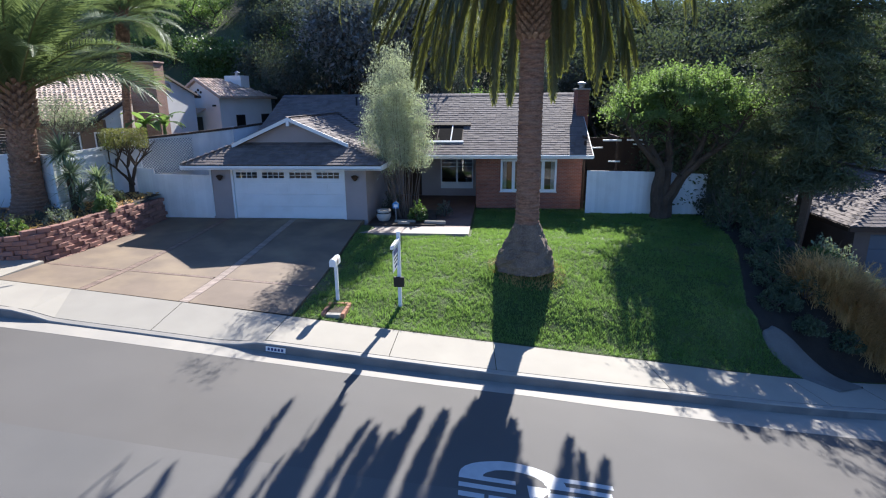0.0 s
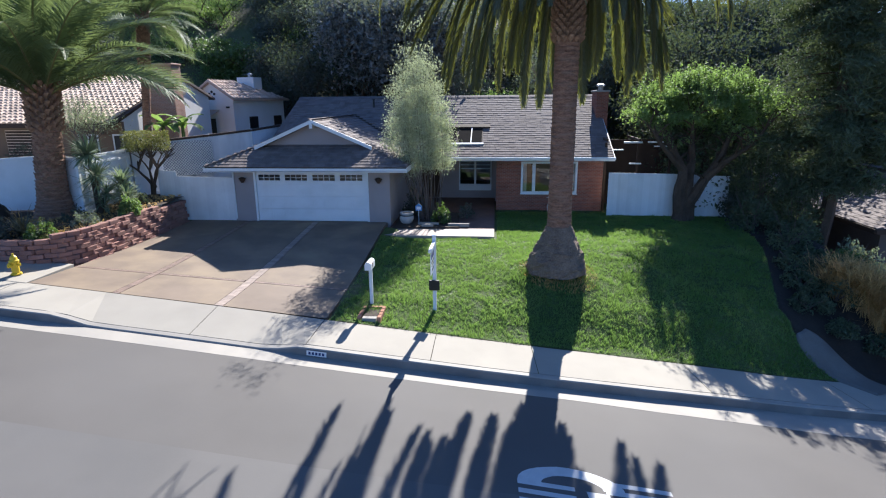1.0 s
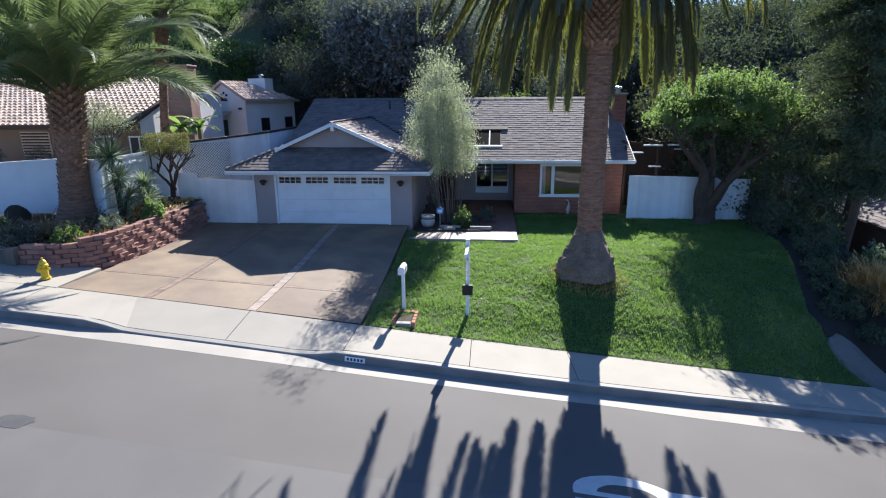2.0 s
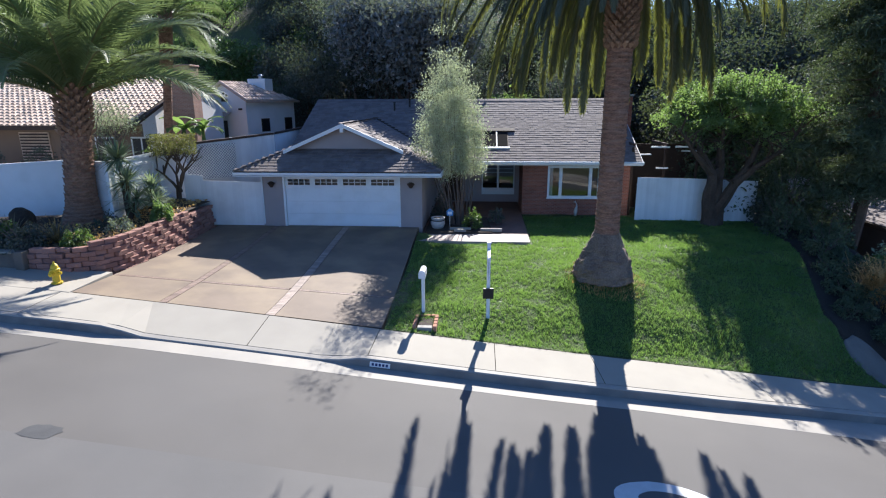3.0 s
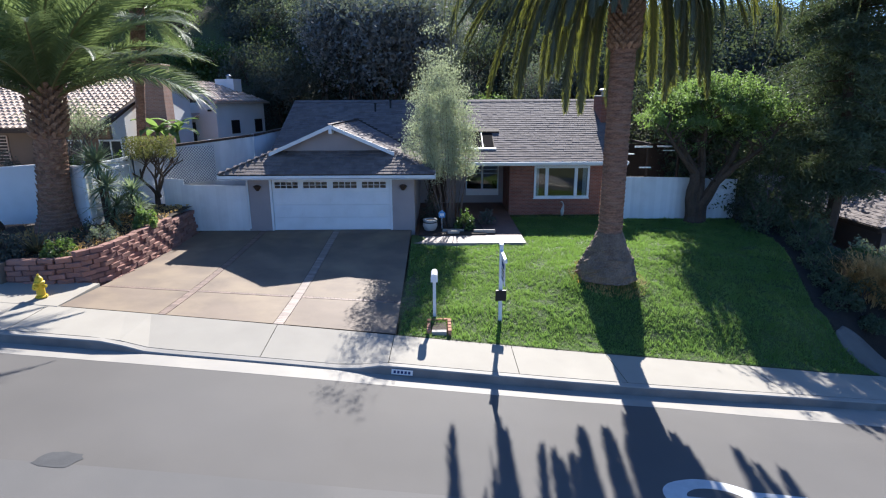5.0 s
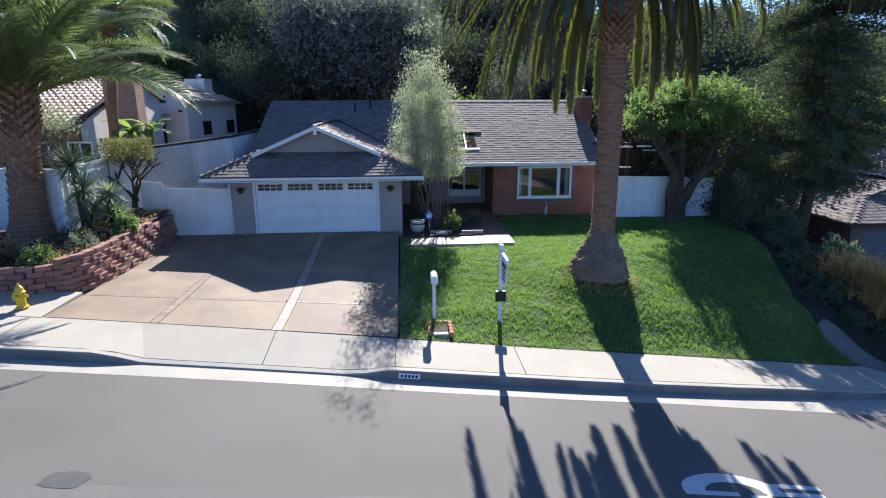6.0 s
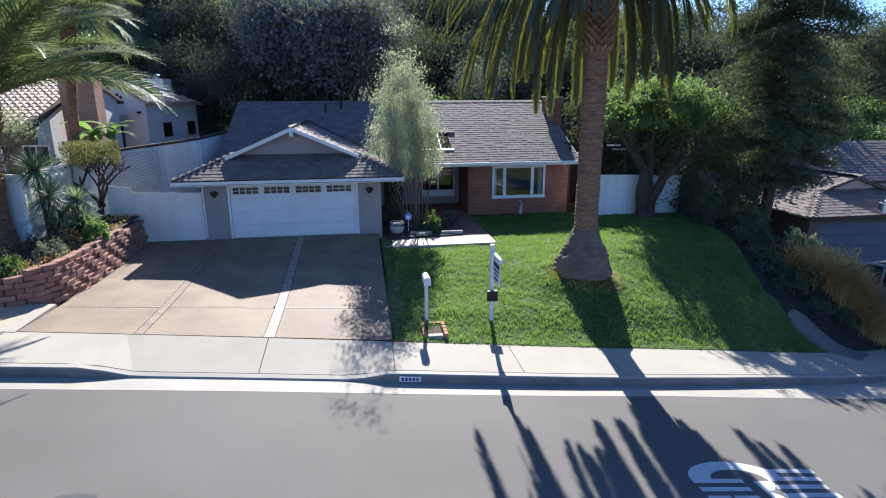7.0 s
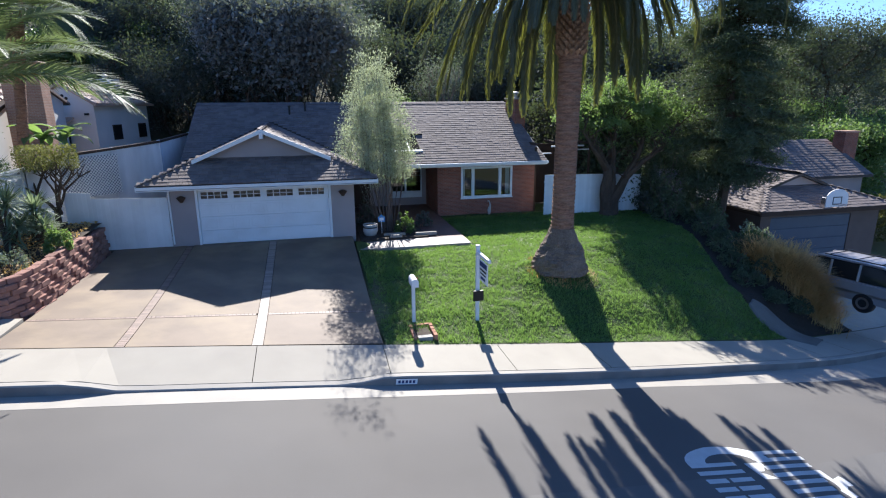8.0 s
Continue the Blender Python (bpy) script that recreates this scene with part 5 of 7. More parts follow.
broad_tree()


def conifer(x, y, z, h, rad, seed, name="conifer", label="tall dark conifer with layered drooping boughs", leaves=60000, low=0.12, power=0.6, boughs=230):
    r = np.random.default_rng(seed)
    rr = random.Random(seed)
    t = thing(name, label, "tree", (x, y, z))
    paths = [[((0.15 * math.sin(i), 0.12 * math.cos(i * 1.3), h * i / 10), 0.3 * (1 - 0.09 * i)) for i in range(11)]]
    cent = []
    for k in range(boughs):
        f = low + (0.98 - low) * rr.random() ** 1.2
        a = rr.uniform(0, math.tau)
        L = rad * (1.05 - f) ** power * rr.uniform(0.6, 1.1) * min(1.0, 0.5 + 4 * (f - low))
        path = []
        for i in range(6):
            s = i / 5
            p = Vector((math.cos(a) * L * s, math.sin(a) * L * s, h * f + 0.35 * s - 0.75 * s * s))
            path.append((tuple(p), 0.05 * (1 - 0.85 * s)))
            if i:
                cent.append(p)
        paths.append(path)
    part("trunk", tubes(paths, 6), "bark", t, "dark trunk and boughs")
    c = np.array([tuple(p) for p in cent])
    i = r.integers(0, len(c), leaves)
    pts = c[i] + r.normal(size=(leaves, 3)) * np.array([0.27, 0.27, 0.11])
    quads("crown", leaf_quads(pts, 0.23, 0.15, -0.1, r=r), "leaf_pine", t, "dark green needles")
    return t


conifer(23.7, 0.8, -1.5, 18.0, 3.25, 41, leaves=140000, low=0.18, power=0.36, boughs=290)


def shrub(x, y, z, rx, rz, n, seed, leaf=0.09, material="leaf_shrub", name="shrub", label="low leafy shrub", aspect=0.5, twigs=10):
    r = np.random.default_rng(seed)
    rr = random.Random(seed)
    t = thing(name, label, "shrub", (x, y, z))
    paths = []
    for k in range(twigs):
        a = rr.uniform(0, math.tau)
        e = Vector((math.cos(a) * rx * 0.7, math.sin(a) * rx * 0.7, rz * rr.uniform(0.7, 1.4)))
        paths.append([((0, 0, -0.05), 0.02), (tuple(e * 0.5 + Vector((0, 0, 0.1 * rz))), 0.014), (tuple(e), 0.005)])
    tagged(part("twig_work", tubes(paths, 4), "twig", t), kind="stuff")
    u = r.normal(size=(n, 3))
    u /= np.linalg.norm(u, axis=1)[:, None]
    p = u * r.uniform(0.35, 1.0, (n, 1)) ** 0.5 * np.array([rx, rx, rz])
    p[:, 2] = np.abs(p[:, 2]) * 1.15 + 0.03
    k = np.array([noise.noise(Vector(q) * 2.2 / max(rx, 0.4) + Vector((seed, 0, 0))) for q in p])
    p[:, 2] *= 1 + 0.8 * k
    quads("foliage", leaf_quads(p[k > -0.08], leaf, aspect, 0.35, r=r), material, t)
    return t


def blades(x, y, z, n, length, width, seed, material, name, label, category, spread=1.0, droop=0.5, trunk=0.0, scatter=0.08):
    """A rosette or tuft of strap leaves, each bent in three."""
    r = np.random.default_rng(seed)
    t = thing(name, label, category, (x, y, z))
    out = []
    for i in range(n):
        a = r.uniform(0, math.tau)
        el = np.clip(r.normal(1.1 - 0.55 * spread, 0.32 * spread + 0.1), -0.2, 1.5)
        L = length * r.uniform(0.65, 1.1)
        w = width * r.uniform(0.7, 1.2)
        s = np.array([-math.sin(a), math.cos(a), 0]) * w / 2
        p = np.array([math.cos(a) * scatter * r.random(), math.sin(a) * scatter * r.random(), trunk * (1 - 0.85 * r.random() ** 1.6)])
        prev = (p - s * 0.7, p + s * 0.7)
        for k in range(3):
            d = np.array([math.cos(a) * math.cos(el), math.sin(a) * math.cos(el), math.sin(el)])
            p = p + d * L / 3
            ww = (1.0, 0.75, 0.08)[k]
            cur = (p - s * ww, p + s * ww)
            out.append([prev[0], prev[1], cur[1], cur[0]])
            prev = cur
            el -= droop * r.uniform(0.5, 1.3) / 2
    tagged(quads("leaf_rosette", np.array(out), material, t), kind="stuff")
    if trunk:
        part("stem", tubes([[((0, 0, -0.1), 0.07), ((0.02, 0, trunk * 0.5), 0.055), ((0, 0.02, trunk), 0.05)]], 7), "bark", t)
    return t


def topiary():
    t = thing("topiary_tree", "small cloud-pruned tree with a flat clipped crown", "tree", (-4.7, 0.0, 0.95))
    paths = []
    for k in range(4):
        p, _ = branchy(61 + k, (0.05 * k, 0, 0.5), 2.2, 0.7, 0.075, 3, 2, (0.7 * math.cos(k * 1.6), 0.7 * math.sin(k * 1.6)), 0.42, 0.5)
        paths += p
    paths.append([((0, 0, -0.1), 0.13), ((0.03, 0, 0.3), 0.11), ((0.05, 0, 0.75), 0.1)])
    part("trunk", tubes(paths, 6), "bark", t, "bare twisted grey branches")
    r = np.random.default_rng(61)
    n = 9000
    u = r.uniform(-1, 1, (n, 3))
    u = u[np.linalg.norm(u[:, :2], axis=1) < 1]
    p = u * np.array([0.97, 0.9, 0.42]) + np.array([0, 0, 2.5])
    k = np.array([noise.noise(Vector(q) * 2.5) for q in p])
    quads("crown", leaf_quads(p[k > -0.28], 0.06, 0.6, 0.5, r=r), "leaf_clipped", t, "clipped olive-green leaves")


topiary()


def yucca(x, y, z, heads, seed, label):
    """Leaning stems, each with a round head of stiff pointed leaves and a few more down the stem."""
    r = np.random.default_rng(seed)
    t = thing("yucca", label, "plant", (x, y, z))
    for hx, hy, hz, n, length in heads:
        part("stem", tubes([[((0.1 * hx, 0.1 * hy, -0.1), 0.075), ((0.55 * hx, 0.5 * hy, 0.5 * hz), 0.06), ((hx, hy, hz), 0.05)]], 7), "bark", t)
        out = []
        for i in range(n):
            a = r.uniform(0, math.tau)
            el = math.asin(r.uniform(-0.55, 1.0))
            drop = 0.0 if r.random() < 0.72 else r.uniform(0.1, 0.75)
            c = np.array([hx * (1 - 0.5 * drop), hy * (1 - 0.5 * drop), hz * (1 - drop)])
            L = length * r.uniform(0.7, 1.1)
            w = 0.03 * r.uniform(0.75, 1.2)
            sd = np.array([-math.sin(a), math.cos(a), 0]) * w
            d = np.array([math.cos(a) * math.cos(el), math.sin(a) * math.cos(el), math.sin(el)])
            m = c + d * L * 0.55
            e = c + d * L + np.array([0, 0, -0.12 * L * r.random()])
            out += [[c - sd * 0.7, c + sd * 0.7, m + sd, m - sd], [m - sd, m + sd, e + sd * 0.08, e - sd * 0.08]]
        tagged(quads("leaf_head", np.array(out), "leaf_yucca", t), kind="stuff")


yucca(-4.85, -3.3, 0.9, ((-0.15, 0.1, 2.3, 230, 0.95), (0.2, -0.1, 1.5, 170, 0.8), (0.35, 0.1, 0.8, 130, 0.65)), 71, "tall spiky yucca with round heads on leaning stems")
yucca(-4.35, -2.5, 0.95, ((0.05, 0.0, 1.15, 150, 0.8), (0.35, -0.3, 0.6, 110, 0.65)), 72, "spiky grey-green yucca on short stems")
yucca(-4.8, -1.7, 0.95, ((0.0, 0.0, 0.6, 120, 0.7),), 79, "spiky grey-green yucca on a short stem")
blades(-5.3, -6.35, 0.8, 150, 1.15, 0.04, 73, "leaf_flax", "flax_plant", "bronze strap-leaved flax clump", "plant", 0.9, 0.5)
blades(-6.7, -6.5, 0.8, 110, 1.15, 0.04, 80, "leaf_flax", "flax_plant", "bronze strap-leaved flax clump", "plant", 0.9, 0.5)
shrub(-4.3, -6.8, 0.78, 0.5, 0.42, 2400, 74, 0.08, "leaf_shrub", label="low bright green shrub spilling over the block wall")
shrub(-7.4, -6.1, 0.75, 0.6, 0.5, 2600, 75, 0.07, label="low bright green shrub behind the low wall")
shrub(-3.42, -3.5, 0.93, 0.42, 0.5, 2200, 76, 0.1, "leaf_bright", label="low bright green shrub spilling over the block wall")
shrub(-3.95, -5.2, 0.88, 0.5, 0.36, 1800, 77, 0.06, "leaf_gum", label="low grey-green shrub in the raised bed")
shrub(-4.7, -4.7, 0.85, 0.5, 0.4, 1600, 78, 0.08, "leaf_dark", label="dark low shrub in the raised bed")
shrub(-4.3, -1.6, 0.95, 0.4, 0.45, 1400, 82, 0.08, "leaf_dark", label="dark low shrub in the raised bed")
# Added here to extend the shade in front of the low wall.
shrub(-6.1, -7.0, 0.72, 0.55, 0.5, 1800, 83, 0.07, "leaf_dark", label="low grey-green shrub in the raised bed")

# Shrubs added above the low wall to throw more shade on the pad.
for i, (x, y, rz) in enumerate(((-5.9, -7.1, 0.6), (-7.0, -7.2, 0.8), (-8.2, -7.0, 0.9), (-9.6, -7.1, 0.8))):
    shrub(x, y, 0.75, 0.75, rz, 3000, 160 + i, 0.08, "leaf_shrub" if i % 2 else "leaf_dark", label="dark green shrub added to lengthen shade on the hydrant pad")


def leaf_litter():
    r = np.random.default_rng(84)
    p = np.stack([r.uniform(-7.4, -3.4, 2600), r.uniform(-6.9, 0.0, 2600), np.full(2600, 0.0)], 1)
    p[:, 2] = 0.83 + 0.25 * np.array([step(-6, 0, v) for v in p[:, 1]]) + r.uniform(0.0, 0.05, 2600)
    p = p[p[:, 1] > -7.3 + 1.1 * np.maximum(0, p[:, 0] + 4.2) ** 1.5]
    tagged(quads("leaf_litter", leaf_quads(p, 0.11, 0.4, 0, r=r), "straw"), "dry brown leaf litter on the raised bed", "leaf litter", kind="stuff")


leaf_litter()


def fountain_grass():
    r = np.random.default_rng(81)
    t = thing("dry_grass_clump", "large clump of tawny fountain grass on the bank", "grass", (22.9, -4.75, bank_z(22.9, -4.75)))
    out = []
    for i in range(11000):
        a = r.uniform(0, math.tau)
        el = r.uniform(0.95, 1.5)
        u = r.uniform(-1, 1)
        p = np.array([0.9 * u + r.normal(0, 0.3), -0.8 * u + r.normal(0, 0.28), 0.0])
        p[2] = bank_z(22.9 + p[0], -4.75 + p[1]) - bank_z(22.9, -4.75)
        L = r.uniform(1.1, 1.85) * (1 - 0.25 * abs(u))
        w = 0.008
        s = np.array([-math.sin(a), math.cos(a), 0]) * w
        prev = (p - s, p + s)
        for k in range(3):
            d = np.array([math.cos(a) * math.cos(el), math.sin(a) * math.cos(el), math.sin(el)])
            p = p + d * L / 3
            ww = (1.0, 0.8, 0.2)[k]
            cur = (p - s * ww, p + s * ww)
            out.append([prev[0], prev[1], cur[1], cur[0]])
            prev = cur
            el -= 0.44
    tagged(quads("grass_tuft", np.array(out), "straw", t), kind="stuff")
    # feathery seed heads on thin stalks
    out = []
    for i in range(420):
        a = r.uniform(0, math.tau)
        u = r.uniform(-1, 1)
        b = np.array([0.9 * u + r.normal(0, 0.3), -0.8 * u + r.normal(0, 0.28), 0.0])
        b[2] = bank_z(22.9 + b[0], -4.75 + b[1]) - bank_z(22.9, -4.75)
        tip = b + np.array([math.cos(a) * r.uniform(0.2, 0.9), math.sin(a) * r.uniform(0.2, 0.7), r.uniform(1.1, 1.65) * (1 - 0.25 * abs(u))])
        s = np.array([-math.sin(a), math.cos(a), 0]) * 0.006
        out.append([b - s, b + s, tip + s, tip - s])
        d = (tip - b) / np.linalg.norm(tip - b)
        for k in range(9):
            c = tip - d * 0.03 * k
            v = r.normal(size=3) * 0.05 + d * 0.06
            w = np.cross(v, r.normal(size=3))
            w = w / (np.linalg.norm(w) + 1e-9) * 0.008
            out.append([c - w, c + w, c + v + w * 0.3, c + v - w * 0.3])
    tagged(quads("seed_fluff", np.array(out), "straw", t, "pale feathery seed heads"), kind="stuff")


fountain_grass()


def hill_tree(seed, h, spread, leaf=0.3, n=9000, pale=False, material="leaf_dark", label="dark evergreen tree on the wooded hillside", topped=9.0):
    """One tree of the wood, built at the origin."""
    r = np.random.default_rng(seed)
    t = thing("hillside_tree", label, "tree", group="trees on the hillside")
    paths, tips = branchy(seed, (0, 0, -0.3), h, spread, 0.22, 3, 3, (0.1, 0.1), 0.32, 0.4)
    top = max(p.z for p in tips)
    k = h / top
    paths = [[((p[0] * k, p[1] * k, p[2] * k), q * k) for p, q in path] for path in paths]
    tips = [p * k for p in tips]
    part("trunk", tubes(paths, 5), "bark_pale" if pale else "bark", t)
    pts = crown_points(tips, n, h * 0.07, r, 0.8)
    if not pale and h < 11:
        low = pts.copy()
        low[:, 2] *= r.uniform(0.15, 0.8, len(low))
        pts = np.concatenate([pts, low[: n // 2]])
    pts = pts[pts[:, 2] < h * topped]
    quads("crown", leaf_quads(pts, leaf, 0.45, 0.0, r=r), material, t)
    return t


def hillside():
    kinds = [hill_tree(101, 10, 0.7, 0.25, n=8000), hill_tree(102, 8, 0.9, 0.23, n=7500), hill_tree(103, 13, 0.6, 0.27, n=12000), hill_tree(104, 12, 0.42, 0.17, n=7000, pale=True, material="leaf_gum", label="tall pale-barked gum tree on the hillside"),
             hill_tree(105, 5, 1.0, 0.22, n=6000, material="leaf_shrub", label="rounded green bush on the hillside"), hill_tree(106, 6, 0.9, 0.22, n=6000, material="leaf_bright", label="sunlit green bush on the hillside"),
             hill_tree(109, 17.5, 0.36, 0.17, n=17000, pale=True, material="leaf_gum", label="very tall pale-barked gum tree behind the house"), hill_tree(107, 10.5, 0.85, 0.16, n=34000, material="leaf_dark", label="large rounded dark green tree beyond the lower house"),
             hill_tree(108, 6.2, 0.8, 0.17, n=12000, material="leaf_pine", label="dark evergreen tree behind the white fence"),
             hill_tree(110, 13, 0.5, 0.3, n=30000, material="leaf_haze", label="tall dense evergreen tree close behind the house, greyed for haze", topped=0.97)]
    r = random.Random(12)
    spots = []
    for j, y in enumerate((20.5, 25, 30, 36, 43, 51)):
        for i in range(15):
            x = -38 + i * 5.6 + (j % 2) * 2.8 + r.uniform(-1.5, 1.5)
            w = (4, 3, 4, 2, 1.5, 0.3)
            if (-19 < x < -3 and y < 28.5) or x > 22 or (0.8 < x < 6.5 and y < 33):
                continue
            if x < -9:
                w = (0.6, 1.5, 0.0, 1, 3, 3)
                if r.random() < 0.3:
                    continue
            elif x < 16 and y < 29:
                w = (0, 0, 0, 3, 1, 0) if y < 23 else (1, 1.5, 0, 2, 2, 0)
            spots.append((x, y + r.uniform(-1.8, 1.8), w))
    # the dark belt behind the garage, the gums, the side yard and the bushes on the slope
    # several are placed as blockers, to shade the main roof, boundary wall and lawn
    for x, y, k in ((-2.4, 20.5, 2), (0.4, 19.6, 2), (-0.4, 23.5, 2), (-5.0, 22.5, 2), (-1.5, 26, 0), (-7.4, 23, 0), (2.2, 31, 0), (5.2, 34, 2), (3.0, 38, 2),
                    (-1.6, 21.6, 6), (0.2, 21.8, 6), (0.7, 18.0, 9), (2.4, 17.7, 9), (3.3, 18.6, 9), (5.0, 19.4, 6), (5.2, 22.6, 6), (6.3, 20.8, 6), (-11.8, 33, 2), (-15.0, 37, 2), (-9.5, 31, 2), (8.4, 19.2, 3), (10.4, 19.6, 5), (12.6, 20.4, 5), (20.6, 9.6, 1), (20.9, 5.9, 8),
                    # the last three are added unseen behind the conifer to shade the lower roof
                    (-13.5, 27, 4), (-16, 26, 5), (-18.5, 28, 5), (-11.0, 27.5, 4), (-8, 29, 0), (18, 22, 0), (21.5, 19, 2), (26, 20, 2), (30, 23, 0), (40, 26, 2), (45, 30, 2), (37, 22, 0), (23, 26, 2), (17, 27, 2), (27, 29, 2), (33, 30, 2), (30, 36, 2), (36, 38, 2), (24, 30, 2), (28, 33, 2), (31, 32, 2), (34, 34, 2), (38, 33, 2), (20, 33, 2), (22, 37, 2), (16, 36, 2), (28.5, 11.5, 0), (31.5, 12, 0), (34.2, 12.5, 1)):
        spots.append((x, y, tuple(1 if i == k else 0 for i in range(10))))
    # beyond the lower neighbour
    for x, y, k in ((41, 14.5, 5), (44, 14, 5), (47.5, 15, 5), (52.8, 22, 7), (50, 24, 5), (33, 20, 4), (28, 18, 0), (56, 32, 0), (48, 34, 1), (64, 36, 1), (72, 38, 0), (62, 44, 0), (80, 40, 1), (25, 24, 1), (31, 26, 1), (24, 33, 0), (40, 36, 0), (33, 40, 1), (58, 20, 5), (68, 28, 4), (90, 46, 0)):
        spots.append((x, y, tuple(1 if i == k else 0 for i in range(10))))
    used = set()
    for x, y, w in spots:
        k = r.choices(range(len(w)), w)[0]
        z = yard_z(x, y) + hill_z(x, y)
        # the wood keeps below the light that falls on the roofs
        high = (10, 8, 13, 12, 5, 6, 17.5, 10.5, 6, 13)[k]
        reach = (3.5, 4, 4, 3, 3, 3, 3, 5, 2, 4)[k]
        size = 1.0
        if k == 6:
            size = 0.83
        elif k == 9:
            size = 1.0
        elif y < 10:
            size = 1.3 if k == 1 else 1.0
        elif x > 4.2 and x < 24:
            size = (5.0 + 0.66 * (y - reach - 9.5) - z) / high
        elif -26 < x < -2.5:
            size = ((10.5 if x > -13 else 6.4) + 0.66 * (y - reach - (19 if x > -13 else 11.5)) - z) / high
        size = min(1.0, max(0.3, size)) * r.uniform(0.88, 1.0) * (1.4 if k == 7 else 1.25 if k == 5 and x > 40 else 0.99 if k == 9 else 1.35 if k in (0, 2) and 24 < x < 46 and y > 18 else 1.0)
        m = Matrix.Translation((x, y, z - 0.2)) @ Matrix.Rotation(r.uniform(0, 6.28), 4, "Z") @ Matrix.Scale(size, 4)
        if k not in used:
            used.add(k)
            kinds[k].matrix_basis = m
            continue
        copy_thing(kinds[k], m)


hillside()


def fence_behind():
    """A dark timber fence and low shelter in the yard behind the white side fence."""
    t = thing("yard_fence", "dark brown timber fence at the back of the side yard", "fence")
    for i in range(40):
        part("board", boxes((16.2 + i * 0.2, 16.39 + i * 0.2, 12.0, 12.03, -0.3, 1.9 + 0.02 * (i % 3))), "wood_dark", t)


fence_behind()


def garden_shelter():
    """Dark timber lean-to behind the white fence; added white rails stand in for sunlit edges."""
    t = thing("garden_shelter", "dark timber garden shelter, its sunlit edges added as white rails", "shelter", (15.4, 4.5, -0.3))
    for x in (0.1, 1.6, 3.1, 4.6):
        part("post", boxes((x - 0.05, x + 0.05, 0.0, 0.1, 0, 3.3), bevel=0.006), "wood_dark", t)
        part("rafter", boxes((x - 0.035, x + 0.035, -0.2, 2.4, 3.38, 3.5), bevel=0.006), "wood_dark", t)
    # White colour puts the sun's glints on the timber edges.
    for z0, z1, x0, x1 in ((3.28, 3.36, 0.9, 1.75), (3.3, 3.37, 2.0, 2.7), (2.3, 2.36, 1.2, 1.75), (2.95, 3.0, 0.4, 0.9), (3.12, 3.16, 2.3, 3.0)):
        part("rail", boxes((x0, x1, -0.12, -0.01, z0, z1), bevel=0.006), "white", t, "white rail standing in for a sunlit edge")
    part("back", boxes((-0.1, 4.8, 2.3, 2.36, 0.0, 3.3), bevel=0.006), "wood_dark", t)


garden_shelter()


def terrace_wall():
    """A pale concrete terrace high on the slope."""
    t = thing("terrace_wall", "weathered pale concrete terrace wall high on the slope", "wall", (-23.5, 40, 0))
    part("wall", boxes((-7.5, 4.5, 0, 0.3, 11.5, 15.3), bevel=0.02), "kerb", t)
    part("capping", boxes((-7.6, 4.6, -0.08, 0.38, 15.3, 15.45), bevel=0.02), "concrete", t)


terrace_wall()

# ---- neighbouring houses ----
def tiles(name, top, origin, along, up, length, run, spacing=0.3, course=0.4):
    """Barrel tiles in columns up one slope, each tile an arched shell lapping the next."""
    o, a, u = Vector(origin), Vector(along).normalized(), Vector(up).normalized()
    n = a.cross(u).normalized()
    if n.z < 0:
        n = -n
    vs, fs = [], []
    r = random.Random(5)
    for c in range(int(length / spacing)):
        for k in range(int(run / course)):
            s = (c + 0.5) * spacing + r.uniform(-0.012, 0.012)
            v0, v1 = k * course, (k + 1.12) * course
            b = len(vs)
            for v, rad, lift in ((v0, spacing * 0.42, 0.045), (v1, spacing * 0.34, 0.015)):
                for j in range(5):
                    t = math.pi * j / 4
                    vs.append(o + a * (s - math.cos(t) * rad) + u * v + n * (math.sin(t) * rad * 0.75 + lift - 0.02))
            for j in range(4):
                fs.append((b + j, b + j + 1, b + j + 6, b + j + 5))
            fs.append((b, b + 1, b + 2, b + 3, b + 4))
    tagged(raw(name, vs, fs, "tile", top), kind="stuff")


